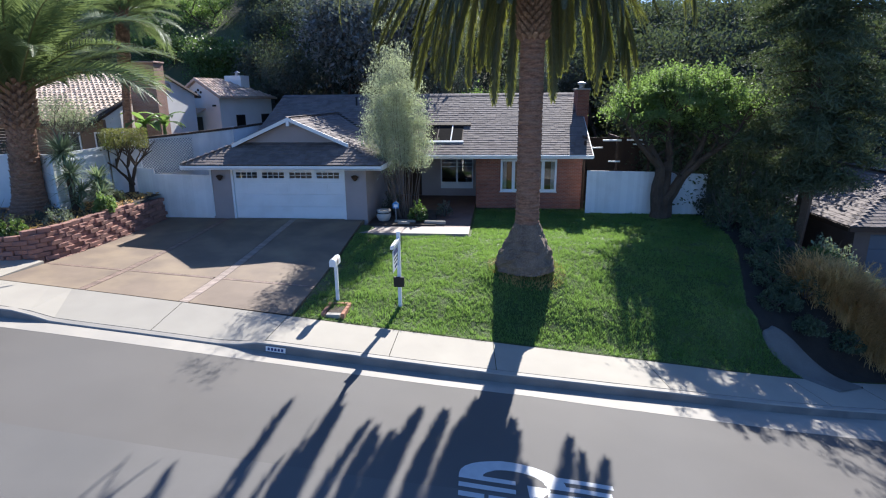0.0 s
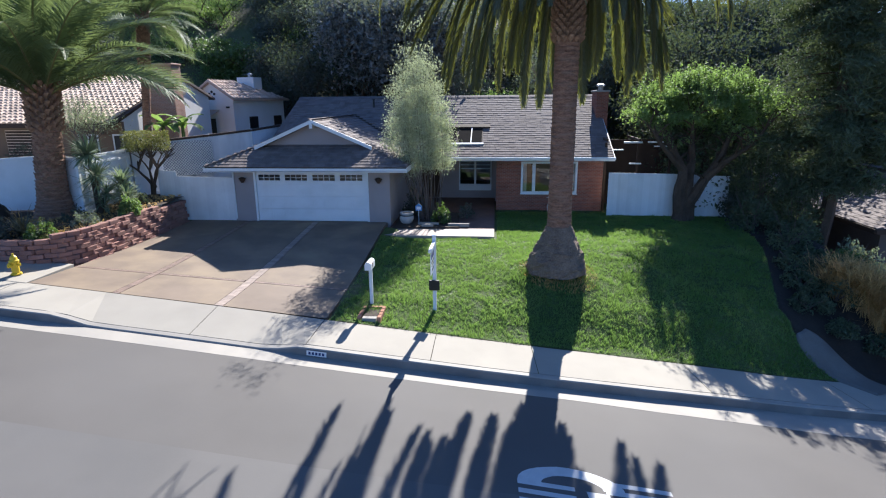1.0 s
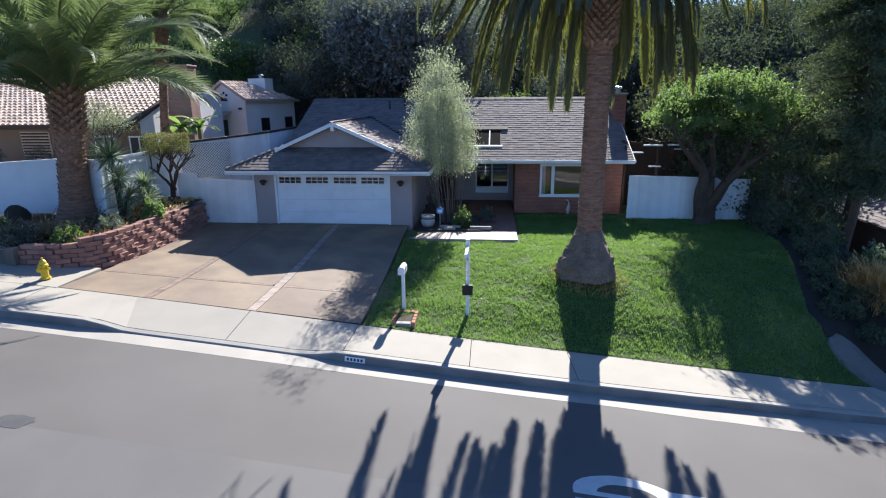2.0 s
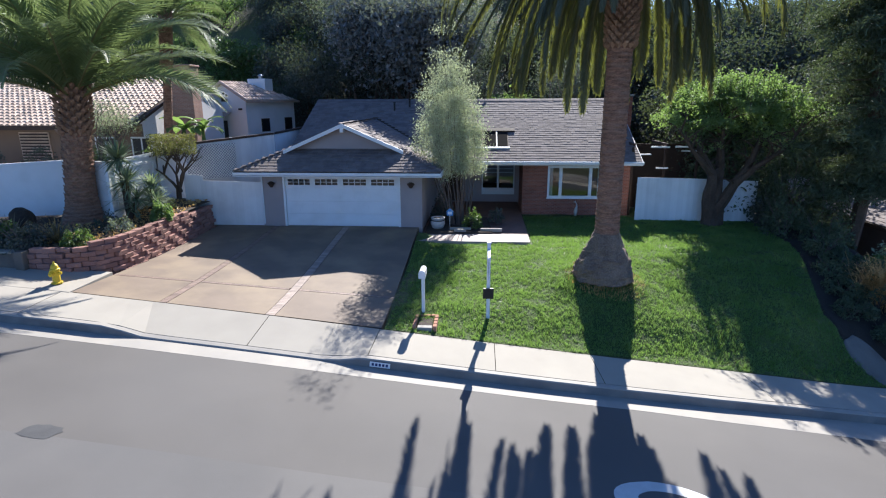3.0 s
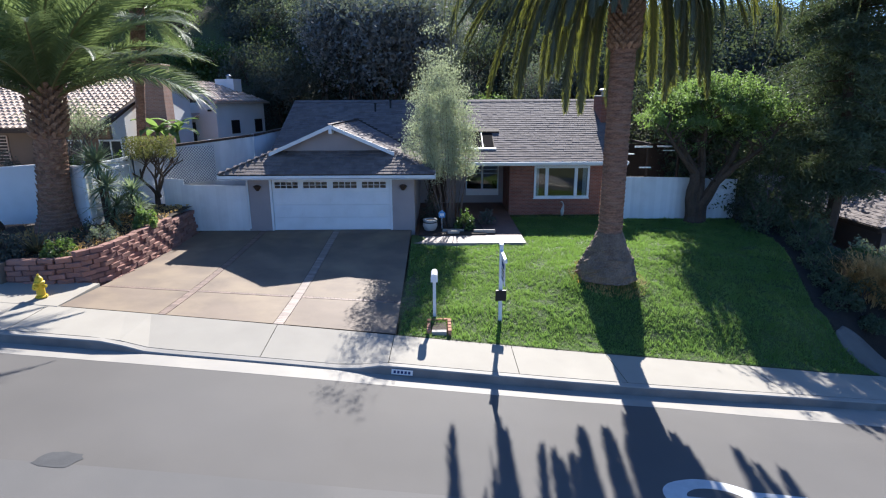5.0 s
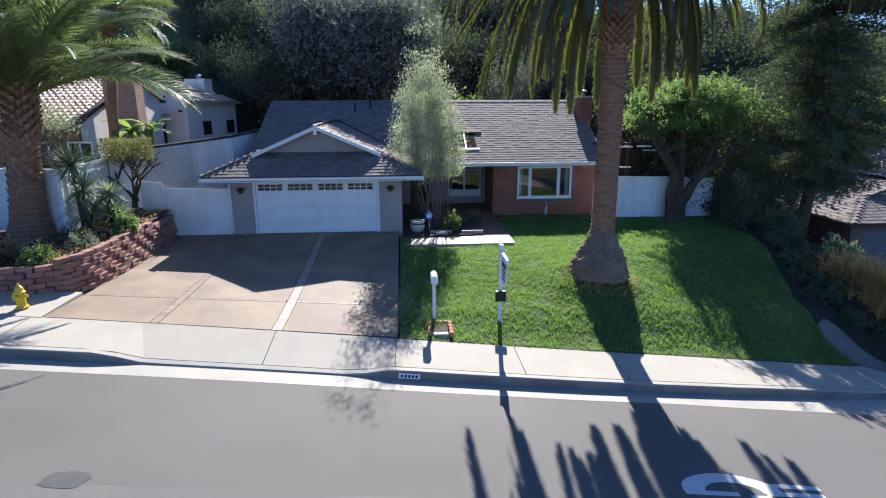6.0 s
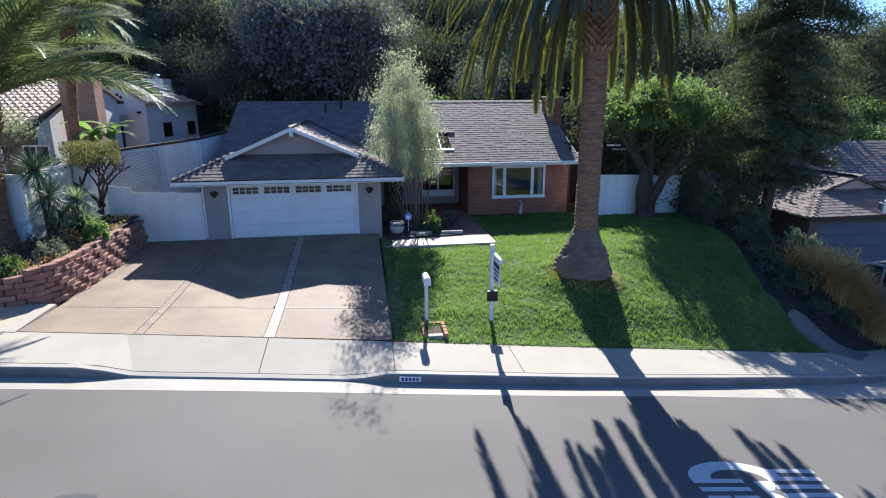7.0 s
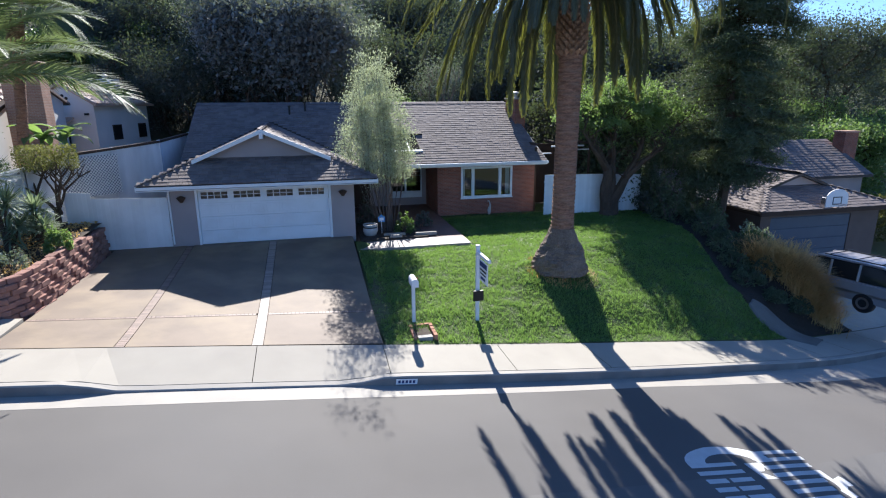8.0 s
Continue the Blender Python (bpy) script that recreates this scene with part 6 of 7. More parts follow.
def tile_house():
    """The nearer neighbour on the higher plot: a long clay-tiled roof over tan walls and a brick chimney."""
    h = thing("tile_roof_house", "tan stucco house under a pale clay tile roof", "house")
    RY, RZ2 = 10.3, 6.55
    part("wall", boxes((-26, -8.75, 4.4, 4.6, 1.5, 4.1)), "stucco_tan", h, "tan stucco wall, its shade deepened in the colour")
    part("wall", boxes((-8.95, -8.75, 4.6, 13.6, 1.5, 4.1)), "stucco_white", h, "white stucco end wall")
    part("gable", slab([(-8.75, 4.4, 4.1), (-8.75, 13.6, 4.1), (-8.75, 13.6, 5.35), (-8.75, RY, 6.4)], 0.2, (-1, 0, 0)), "stucco_white", h, "white stucco gable end")
    v = part("vent", lathe([(0.3, 0), (0.3, 0.05), (0.22, 0.06)], 16, Matrix.Translation((-8.75, 10.6, 5.75)) @ Matrix.Rotation(radians(90), 4, "Y")), "kerb", h, "round attic vent")
    part("roof", slab([(-26.5, 3.5, 4.02), (-8.6, 3.5, 4.02), (-8.6, RY, RZ2), (-26.5, RY, RZ2)], 0.14), "wood_dark", h, "sunlit pale clay barrel tile roof")
    # Unseen back slope given a dull colour to cut red bounce on the white gable.
    part("roof_back", slab([(-26.5, 14.2, 5.3), (-8.6, 14.2, 5.3), (-8.6, RY, RZ2), (-26.5, RY, RZ2)], 0.14), "shingle", h)
    tiles("roof_tiles", h, (-26.5, 3.5, 4.05), (1, 0, 0), (0, RY - 3.5, RZ2 - 4.02), 17.9, math.hypot(RY - 3.5, RZ2 - 4.02))
    part("fascia", boxes((-26.5, -8.6, 3.44, 3.5, 3.85, 4.03)), "wood_dark", h)
    part("shutter", boxes((-15.2, -13.6, 4.33, 4.39, 2.3, 3.7)), "tile", h, "brown slatted shutter")
    for i in range(9):
        part("slat", boxes((-15.15, -13.65, 4.29, 4.33, 2.35 + i * 0.15, 2.45 + i * 0.15)), "wood_dark", h)
    for x in (-11.2, -9.3):
        w = part("window", boxes((x, x + 1.1, 4.34, 4.42, 2.2, 2.28), (x, x + 1.1, 4.34, 4.42, 3.4, 3.48), (x, x + 0.07, 4.34, 4.42, 2.28, 3.4), (x + 1.03, x + 1.1, 4.34, 4.42, 2.28, 3.4), (x + 0.51, x + 0.58, 4.34, 4.42, 2.28, 3.4)), "white", h)
        part("pane", boxes((x + 0.07, x + 1.03, 4.36, 4.38, 2.28, 3.4)), "black", w)
    ch = part("chimney", boxes((-8.5, -7.0, 6.6, 7.5, 1.5, 6.95)), "brick_tan", h, "broad red brick chimney")
    part("chimney_cap", boxes((-8.56, -6.94, 6.54, 7.56, 6.95, 7.05), bevel=0.02), "brick_tan", ch)


tile_house()


def white_house():
    """The white stucco house behind, its gable turned a little towards the street."""
    h = thing("white_stucco_house", "white stucco house with a weathered clay tile roof", "house", (-9.3, 15.2, 0))
    h.rotation_euler = (0, 0, radians(-16))
    W, EV, RG, B, L = 1.75, 5.4, 6.45, 1.6, 5.5
    part("wall", slab([(-W, 0, B), (W, 0, B), (W, 0, EV), (0, 0, RG - 0.1), (-W, 0, EV)], 0.2, (0, 1, 0)), "stucco_white", h, "white stucco gable wall")
    part("wall", boxes((W - 0.2, W, 0.2, L, B, EV)), "stucco_white", h)
    part("wall", boxes((-W, -W + 0.2, 0.2, L, B, EV)), "stucco_white", h)
    E, Z0, Y1, HY = W + 0.35, EV - 0.2, L + 0.3, 2.4
    for s in (1, -1):
        part("roof", slab([(s * E, -0.3, Z0), (s * E, Y1, Z0), (0, HY, RG), (0, -0.3, RG)], 0.12), "tile", h, "weathered red-brown clay tile roof")
        vs, fs = [], []
        for c in range(int((Y1 + 0.3) / 0.3)):
            y = -0.15 + c * 0.3
            top = 1.0 if y < HY else max(0.08, 1 - (y - HY) / (Y1 - HY))
            for k in range(int(top * 6)):
                v = len(vs)
                for f, lift in ((k / 6, 0.09), ((k + 1.1) / 6, 0.05)):
                    for j in range(5):
                        t = math.pi * j / 4
                        vs.append((s * E * (1 - f), y - 0.12 * math.cos(t), Z0 + (RG - Z0) * f + 0.08 * math.sin(t) + lift - 0.05))
                fs += [(v + j, v + j + 1, v + j + 6, v + j + 5) for j in range(4)]
        tagged(raw("roof_tiles", vs, fs, "tile", h), kind="stuff")
    part("hip", slab([(-E, Y1, Z0), (E, Y1, Z0), (0, HY, RG)], 0.12), "tile", h)
    for x, z in ((-0.22, 5.55), (0.0, 5.7), (0.22, 5.55)):
        part("vent_hole", lathe([(0.09, 0), (0.09, 0.03)], 12, Matrix.Translation((x, 0.0, z)) @ Matrix.Rotation(radians(90), 4, "X")), "black", h)
    part("wall_lamp", boxes((1.2, 1.45, -0.14, 0, 4.6, 4.72), bevel=0.02), "black", h)
    part("awning", slab([(-1.3, -1.0, 4.1), (0.5, -1.0, 4.1), (0.5, 0.0, 4.5), (-1.3, 0.0, 4.5)], 0.1), "tile", h, "red tile awning over the door")
    part("door", boxes((-0.8, 0.1, -0.03, 0.02, B, 3.9)), "black", h, "dark glazed door")
    for y in (1.5, 4.2):
        x = W
        w = part("window", boxes((x - 0.02, x + 0.03, y, y + 0.9, 3.1, 4.0)), "wood_dark", h, "brown framed window")
        part("pane", boxes((x + 0.03, x + 0.04, y + 0.07, y + 0.83, 3.17, 3.93)), "black", w)
    part("chimney", boxes((-0.5, 1.0, 3.2, 4.1, 5.0, 6.75)), "stucco_white", h, "white stucco chimney")
    part("vent_pipe", lathe([(0.16, 6.75), (0.16, 6.95), (0.24, 6.97), (0.02, 7.1)], 10, Matrix.Translation((0.3, 3.7, 0))), "metal", h)


white_house()


def right_house():
    """The lower neighbour: a garage with a hipped front and small gable, the main roof behind."""
    h = thing("neighbour_house", "grey-brown house on the lower plot with a shingle roof", "house")
    EZ2, X0, X1, Y0 = 0.05, 24.95, 33.4, -0.55
    B = -2.7
    part("wall", boxes((25.5, 25.7, 0.2, 10.2, B, -0.05)), "wall_brown", h, "side wall with shade put into its brown")
    part("wall", boxes((25.5, 26.1, 0.0, 0.2, B, -0.05), (31.0, 32.8, 0.0, 0.2, B, -0.05), (26.1, 31.0, 0.0, 0.2, -0.35, -0.05)), "wall_brown", h, "brown garage front with shade in its colour")
    d = part("garage_door", boxes((26.1, 31.0, 0.06, 0.1, B, -0.35)), "garage_blue", h, "blue-grey garage door")
    for r in range(4):
        part("panel", boxes((26.12, 30.98, 0.03, 0.06, B + 0.02 + r * 0.58, B + 0.57 + r * 0.58), bevel=0.01), "garage_blue", d)
    part("wall", boxes((32.6, 32.8, 0.2, 4.2, B, -0.05)), "wall_brown", h)
    part("wall", boxes((32.8, 36.0, 4.0, 4.2, B, 0.9)), "stucco", h)
    part("wall", slab([(36.0, 4.0, B), (36.0, 10.0, B), (36.0, 10.0, 0.9), (36.0, 7.0, 2.6), (36.0, 4.0, 0.9)], 0.2, (1, 0, 0)), "stucco", h, "stucco gable end wall")
    part("wall", boxes((25.7, 36.0, 10.0, 10.2, B, 0.9)), "stucco", h)
    k = 0.35
    RX, RZ = (X0 + X1) / 2, EZ2 + (X1 - X0) / 2 * k
    gy = 1.8
    gz = EZ2 + (gy - Y0) * k
    gx = (RZ - gz) / k
    front = part("garage_roof", slab([(X0, Y0, EZ2), (X1, Y0, EZ2), (RX + gx, gy, gz), (RX - gx, gy, gz)], 0.1), "deck", h, "brown shingle garage roof")
    FL = math.hypot(gy - Y0, gz - EZ2)
    shingles(front, (0, Y0, EZ2 + 0.02), (1, 0, 0), (0, gy - Y0, gz - EZ2), lambda v: None if v > FL else [(X0 + v / FL * (RX - gx - X0), X1 + v / FL * (RX + gx - X1))], 0.26)
    for s, ex in ((1, X1), (-1, X0)):
        p = part("garage_roof", slab([(ex, Y0, EZ2), (ex, 9, EZ2), (RX, 9, RZ), (RX, gy - 0.3, RZ), (RX + s * gx, gy - 0.3, gz), (RX + s * gx, gy, gz)], 0.1), "deck", h)
        L = math.hypot(X1 - RX, RZ - EZ2)
        shingles(p, (ex, 0, EZ2 + 0.02), (0, 1, 0), (RX - ex, 0, RZ - EZ2), lambda v: None if v > L - 0.05 else [((Y0 + v / L * (RZ - EZ2) / k) if EZ2 + v / L * (RZ - EZ2) < gz else gy - 0.3, 9)], 0.26)
    part("gablet", slab([(RX - gx, gy, gz), (RX + gx, gy, gz), (RX, gy, RZ - 0.05)], 0.1, (0, 1, 0)), "stucco", h)
    part("fascia", boxes((X0, X1, Y0 - 0.04, Y0, EZ2 - 0.18, EZ2)), "wood_dark", h)
    part("fascia", boxes((X0 - 0.04, X0, Y0, 9, EZ2 - 0.18, EZ2)), "wood_dark", h)
    m = part("roof", slab([(29.6, 3.6, 0.95), (36.5, 3.6, 0.95), (36.5, 7.0, 2.75), (33.2, 7.0, 2.75)], 0.1), "deck", h, "grey-brown shingle main roof")
    ML = math.hypot(3.4, 1.8)
    shingles(m, (0, 3.6, 0.98), (1, 0, 0), (0, 3.4, 1.8), lambda v: None if v > ML else [(29.6 + 3.6 * v / ML, 36.5)], 0.26)
    part("roof_end", slab([(29.6, 3.6, 0.95), (33.2, 7.0, 2.75), (29.6, 10.4, 0.95)], 0.1), "shingle", h)
    part("roof_back", slab([(29.6, 10.4, 0.95), (36.5, 10.4, 0.95), (36.5, 7.0, 2.75), (33.2, 7.0, 2.75)], 0.1), "shingle", h)
    ch = part("chimney", boxes((36.25, 37.25, 5.6, 6.4, B, 3.3)), "brick", h, "red brick chimney")
    part("chimney_cap", boxes((36.2, 37.3, 5.55, 6.45, 3.3, 3.4)), "brick_tan", ch)


M["garage_blue"] = mat("blue_grey_paint", (0.1, 0.125, 0.16), (0.085, 0.105, 0.14), 0.6, 1.5, 40, 0.3, 0.05, 0.002)
M["car_paint"] = mat("silver_car_paint", (0.42, 0.4, 0.415), (0.37, 0.355, 0.365), 0.3, 2, 60, 0.3, 0, metal=0.35)
M["rubber"] = mat("tyre_rubber", (0.02, 0.02, 0.02), (0.014, 0.014, 0.014), 0.85, 5, 50)
M["car_glass"] = mat("dark_car_glass", (0.02, 0.022, 0.025), (0.015, 0.017, 0.02), 0.06, 3, 30, 0.3, 0, spec=0.6)
M["terracotta"] = mat("orange_brick", (0.45, 0.22, 0.13), (0.34, 0.16, 0.1), 0.9, 4, 40, 0.5, 0.3, 0.004, vary=0.18)
M["blue_sign"] = mat("blue_sign_paint", (0.1, 0.3, 0.62), (0.08, 0.25, 0.55), 0.5, 4, 40)
M["number_blue"] = mat("dark_blue_paint", (0.03, 0.05, 0.16), (0.02, 0.04, 0.12), 0.7, 4, 40)
M["ceramic"] = mat("white_ceramic", (0.55, 0.53, 0.5), (0.42, 0.4, 0.38), 0.4, 5, 40, 0.5, 0.1, 0.003)
right_house()


def hoop():
    h = thing("basketball_hoop", "white basketball backboard above the neighbour's garage", "basketball hoop", (29.25, -0.62, 0.06))
    pts = [(-0.66, 0, 0.1), (0.66, 0, 0.1), (0.66, 0, 0.55)] + [(0.66 * math.cos(a), 0, 0.55 + 0.42 * math.sin(a)) for a in np.linspace(0.3, math.pi - 0.3, 9)] + [(-0.66, 0, 0.55)]
    part("backboard", slab(pts, 0.05, (0, 1, 0)), "white", h)
    part("target", boxes((-0.27, -0.23, -0.012, 0, 0.22, 0.6), (0.23, 0.27, -0.012, 0, 0.22, 0.6), (-0.23, 0.23, -0.012, 0, 0.56, 0.6), (-0.23, 0.23, -0.012, 0, 0.22, 0.26)), "black", h)
    ring = [((0.23 * math.cos(a), -0.3 + 0.23 * math.sin(a), 0.25), 0.012) for a in np.linspace(0, math.tau, 17)]
    part("rim", tubes([ring], 5), "terracotta", h)
    for x in (-0.3, 0.24):
        part("bracket", boxes((x, x + 0.06, 0.05, 0.6, 0.05, 0.5), bevel=0.006), "metal", h)


hoop()


def parked_car():
    """A silver estate with a roof rack, nose to the garage."""
    c = thing("parked_car", "silver-grey estate car with a roof rack on the neighbour's drive", "car", (25.2, -4.75, -2.75))
    c.rotation_euler = (radians(-1.5), 0, radians(10))
    c.scale = (1.08, 1.14, 1.12)
    w = 0.9

    def body(profile, hw, name, material, taper=1.0, label=""):
        bm = bmesh.new()
        left = [bm.verts.new((-hw * (taper if z > 1.0 else 1), y, z)) for y, z in profile]
        right = [bm.verts.new((hw * (taper if z > 1.0 else 1), y, z)) for y, z in profile]
        bm.faces.new(left)
        bm.faces.new(right[::-1])
        n = len(profile)
        for i in range(n):
            bm.faces.new((left[(i + 1) % n], left[i], right[i], right[(i + 1) % n]))
        bmesh.ops.recalc_face_normals(bm, faces=bm.faces[:])
        bmesh.ops.bevel(bm, geom=[e for e in bm.edges], offset=0.05, segments=2, affect="EDGES")
        return part(name, bm, material, c, label, smooth=False)

    body([(2.3, 0.35), (2.38, 0.62), (2.25, 0.86), (1.2, 1.02), (-2.2, 1.02), (-2.35, 0.7), (-2.3, 0.35)], w, "body", "car_paint", label="silver-grey painted body")
    body([(1.25, 1.0), (0.55, 1.55), (0.2, 1.64), (-1.75, 1.62), (-2.15, 1.45), (-2.25, 1.0)], w - 0.06, "cabin", "car_glass", 0.86, "dark glazed cabin")
    body([(0.6, 1.6), (0.2, 1.68), (-1.75, 1.66), (-2.1, 1.55)], 0.72, "roof_panel", "car_paint")
    for y0, y1 in ((1.2, 0.62), (-0.15, -0.15), (-1.1, -1.1), (-2.2, -2.05)):
        for s in (-1, 1):
            part("pillar", tubes([[((s * (w - 0.05), y0, 1.02), 0.045), ((s * 0.75, y1, 1.6), 0.04)]], 6), "car_paint", c)
    for y in (1.45, -1.4):
        for s in (-1, 1):
            m = Matrix.Translation((s * 0.82, y, 0.34)) @ Matrix.Rotation(radians(90), 4, "Y")
            wh = part("wheel", lathe([(0.2, -0.11), (0.31, -0.11), (0.345, -0.07), (0.345, 0.07), (0.31, 0.11), (0.2, 0.11)], 24, m), "rubber", c)
            part("rim", lathe([(0.05, -0.1), (0.21, -0.118), (0.21, 0.118), (0.05, 0.1)], 20, m), "metal", wh)
    for s in (-1, 1):
        part("rack_rail", tubes([[((s * 0.62, 0.2, 1.72), 0.02), ((s * 0.62, -1.9, 1.72), 0.02)]], 6), "black", c)
        part("trim_strip", boxes((s * 0.905 - 0.01, s * 0.905 + 0.01, -2.1, 2.0, 0.6, 0.68)), "metal", c)
        part("tail_light", boxes((s * 0.72 - 0.12, s * 0.72 + 0.12, -2.38, -2.3, 0.75, 0.95), bevel=0.02), "terracotta", c)
        part("mirror", boxes((s * 1.0 - 0.1, s * 1.0 + 0.1, 0.85, 1.0, 1.02, 1.16), bevel=0.03), "car_paint", c)
    for y in (0.0, -0.9, -1.7):
        part("rack_bar", tubes([[((-0.72, y, 1.75), 0.018), ((0.72, y, 1.75), 0.018)]], 6), "black", c)


parked_car()


def plate(name, x0, x1, y0, y1, zfn, material, label, category, lift=0.02, nx=20, ny=20):
    vs, fs = [], []
    for i in range(nx + 1):
        for j in range(ny + 1):
            x, y = x0 + (x1 - x0) * i / nx, y0 + (y1 - y0) * j / ny
            y = max(y, back_y(x) + 0.02)
            vs.append((x, y, zfn(x, y) + lift))
    for i in range(nx):
        for j in range(ny):
            a = i * (ny + 1) + j
            fs.append((a, a + ny + 1, a + ny + 2, a + 1))
    return tagged(raw(name, vs, fs, material), label, category, kind="structure")


plate("neighbour_drive", 25.2, 33.8, -8.0, 0.0, lambda x, y: min(yard_z(x, y), -2.45) - 0.02, "concrete", "concrete driveway of the lower house", "driveway", 0.03)
plate("bank", 19.0, 25.4, -8.2, 8.0, lambda x, y: bank_z(x, y), "mulch", "bank of soil between the two plots, darkened for shade", "ground", 0.03, 44, 44)


M["drain"] = mat("weathered_drain_concrete", (0.2, 0.187, 0.165), (0.13, 0.12, 0.105), 0.9, 1.2, 30, 0.5, 0.3, 0.006, stain=(0.16, 0.145, 0.12), stain_scale=1.1, stain_amount=0.6)


def swale():
    """A curved, dished concrete drain between lawn and bank."""
    vs, fs = [], []
    n, k = 26, 9
    for i in range(n + 1):
        u = i / n
        cx, cy = 19.7 + 1.55 * u + 0.35 * u * u, -6.0 - 1.5 * u
        half = 0.62 * math.sqrt(max(0.0, 1 - (1 - min(1.0, u / 0.3)) ** 2)) + 0.22 * u
        for j in range(k + 1):
            d = -1 + 2 * j / k
            px, py = cx + 0.75 * half * d, cy + 0.5 * half * d
            vs.append((px, py, max(lawn_z(px, py), bank_z(px, py)) + 0.09 - 0.04 * (1 - d * d) - (0.15 if j in (0, k) or i == 0 else 0)))
    for i in range(n):
        for j in range(k):
            a = i * (k + 1) + j
            fs.append((a, a + k + 1, a + k + 2, a + 1))
    tagged(raw("drain_channel", vs, fs, "drain", smooth=True), "shallow dished concrete drain beside the lawn", "drain", kind="structure")


swale()


# ---- street furniture and small things ----
def mailbox():
    z = lawn_z(6.72, -7.85)
    t = thing("mailbox", "white metal mailbox on a white post", "mailbox", (6.72, -7.85, z))
    part("post", boxes((-0.045, 0.045, -0.045, 0.045, -0.1, 1.12), bevel=0.006), "white", t)
    prof = [(-0.09, 0), (0.09, 0), (0.09, 0.14)] + [(0.09 * math.cos(a), 0.14 + 0.09 * math.sin(a)) for a in np.linspace(0.3, math.pi - 0.3, 7)] + [(-0.09, 0.14)]
    part("box", slab([(x, -0.3, 1.1 + zz) for x, zz in prof], 0.5, (0, 1, 0)), "white", t, "rounded white mailbox body")
    part("door", slab([(x * 1.06, -0.3, 1.1 + zz * 1.03) for x, zz in prof], 0.02, (0, -1, 0)), "white", t)
    part("flag", boxes((0.092, 0.1, -0.1, -0.06, 1.15, 1.32)), "terracotta", t)
    p = thing("brick_planter", "low ring of red bricks round dark mulch", "planter", (6.85, -8.45, lawn_z(6.85, -8.45)))
    r = random.Random(4)
    part("mulch", boxes((-0.2, 0.2, -0.25, 0.3, -0.05, 0.05), bevel=0.02), "soil", p, "dark mulch")
    for i in range(4):
        for s in (-1, 1):
            part("brick", boxes((s * 0.28 - 0.05, s * 0.28 + 0.05, -0.42 + i * 0.21, -0.23 + i * 0.21, -0.08, 0.1 + r.uniform(-0.01, 0.02)), bevel=0.008), "terracotta", p)
    for i in range(3):
        part("brick", boxes((-0.3 + i * 0.21, -0.11 + i * 0.21, 0.36, 0.46, -0.06, 0.1), bevel=0.008), "terracotta", p)
    part("stone", boxes((-0.2, 0.2, -0.42, -0.24, -0.08, 0.05), bevel=0.01), "kerb", p, "pale flat stone")


mailbox()


def estate_sign():
    z = lawn_z(8.58, -7.85)
    t = thing("sign_post", "white timber sign post with a hanging panel", "sign", (8.58, -7.85, z))
    part("post", boxes((-0.05, 0.05, -0.05, 0.05, -0.2, 2.2), bevel=0.006), "white", t)
    part("post_cap", boxes((-0.06, 0.06, -0.06, 0.06, 2.2, 2.24), bevel=0.012), "white", t)
    part("arm", boxes((-0.04, 0.04, -1.05, -0.05, 1.98, 2.07), bevel=0.006), "white", t)
    pn = part("panel", boxes((-0.01, 0.01, -0.9, -0.16, 1.3, 1.9), bevel=0.004), "white", t, "hanging sign panel with unreadable lines")
    for i, (a, b, m) in enumerate(((1.72, 1.86, "number_blue"), (1.6, 1.66, "black"), (1.5, 1.55, "black"), (1.36, 1.44, "number_blue"))):
        for s in (-1, 1):
            part("line", boxes((s * 0.0115 - 0.001, s * 0.0115 + 0.001, -0.84 + 0.04 * i, -0.22 - 0.03 * i, a, b)), m, pn)
    for y in (-0.8, -0.25):
        part("hook", tubes([[((0, y, 1.98), 0.006), ((0, y, 1.9), 0.006)]], 5), "metal", t)
    part("leaflet_box", boxes((-0.15, 0.15, -0.13, -0.05, 0.62, 0.92), bevel=0.01), "black", t, "black leaflet box")


estate_sign()


def hydrant():
    z = walk_z(-3.75) + 0.02
    t = thing("fire_hydrant", "bright yellow fire hydrant by the pavement", "fire hydrant", (-3.75, -8.55, z))
    part("barrel", lathe([(0.17, 0), (0.17, 0.04), (0.12, 0.06), (0.115, 0.42), (0.15, 0.44), (0.15, 0.5), (0.12, 0.52), (0.1, 0.62), (0.05, 0.68), (0.035, 0.69), (0.035, 0.74), (0.01, 0.75)], 18), "yellow", t)
    for a, L, r in ((-90, 0.24, 0.075), (0, 0.2, 0.055), (180, 0.2, 0.055)):
        m = Matrix.Translation((0, 0, 0.36)) @ Matrix.Rotation(radians(a), 4, "Z") @ Matrix.Rotation(radians(90), 4, "Y")
        part("outlet", lathe([(r * 0.8, 0.05), (r * 0.8, L - 0.06), (r, L - 0.06), (r, L), (r * 0.35, L + 0.005), (r * 0.3, L + 0.03)], 12, m), "yellow", t)
    for k in range(6):
        a = k * math.tau / 6
        part("bolt", lathe([(0.016, 0.04), (0.016, 0.065)], 6, Matrix.Translation((0.15 * math.cos(a), 0.15 * math.sin(a), 0))), "yellow", t)
    c = [(-6.4, -9.06), (-3.02, -9.06), (-3.02, -7.2), (-6.4, -7.4)]
    tagged(part("hydrant_pad", slab([(x, y, walk_z(x) + 0.012) for x, y in c], 0.25), "concrete"), "concrete pad under the fire hydrant", "pad", kind="structure")
    t.scale = (0.86, 0.86, 0.86)


hydrant()


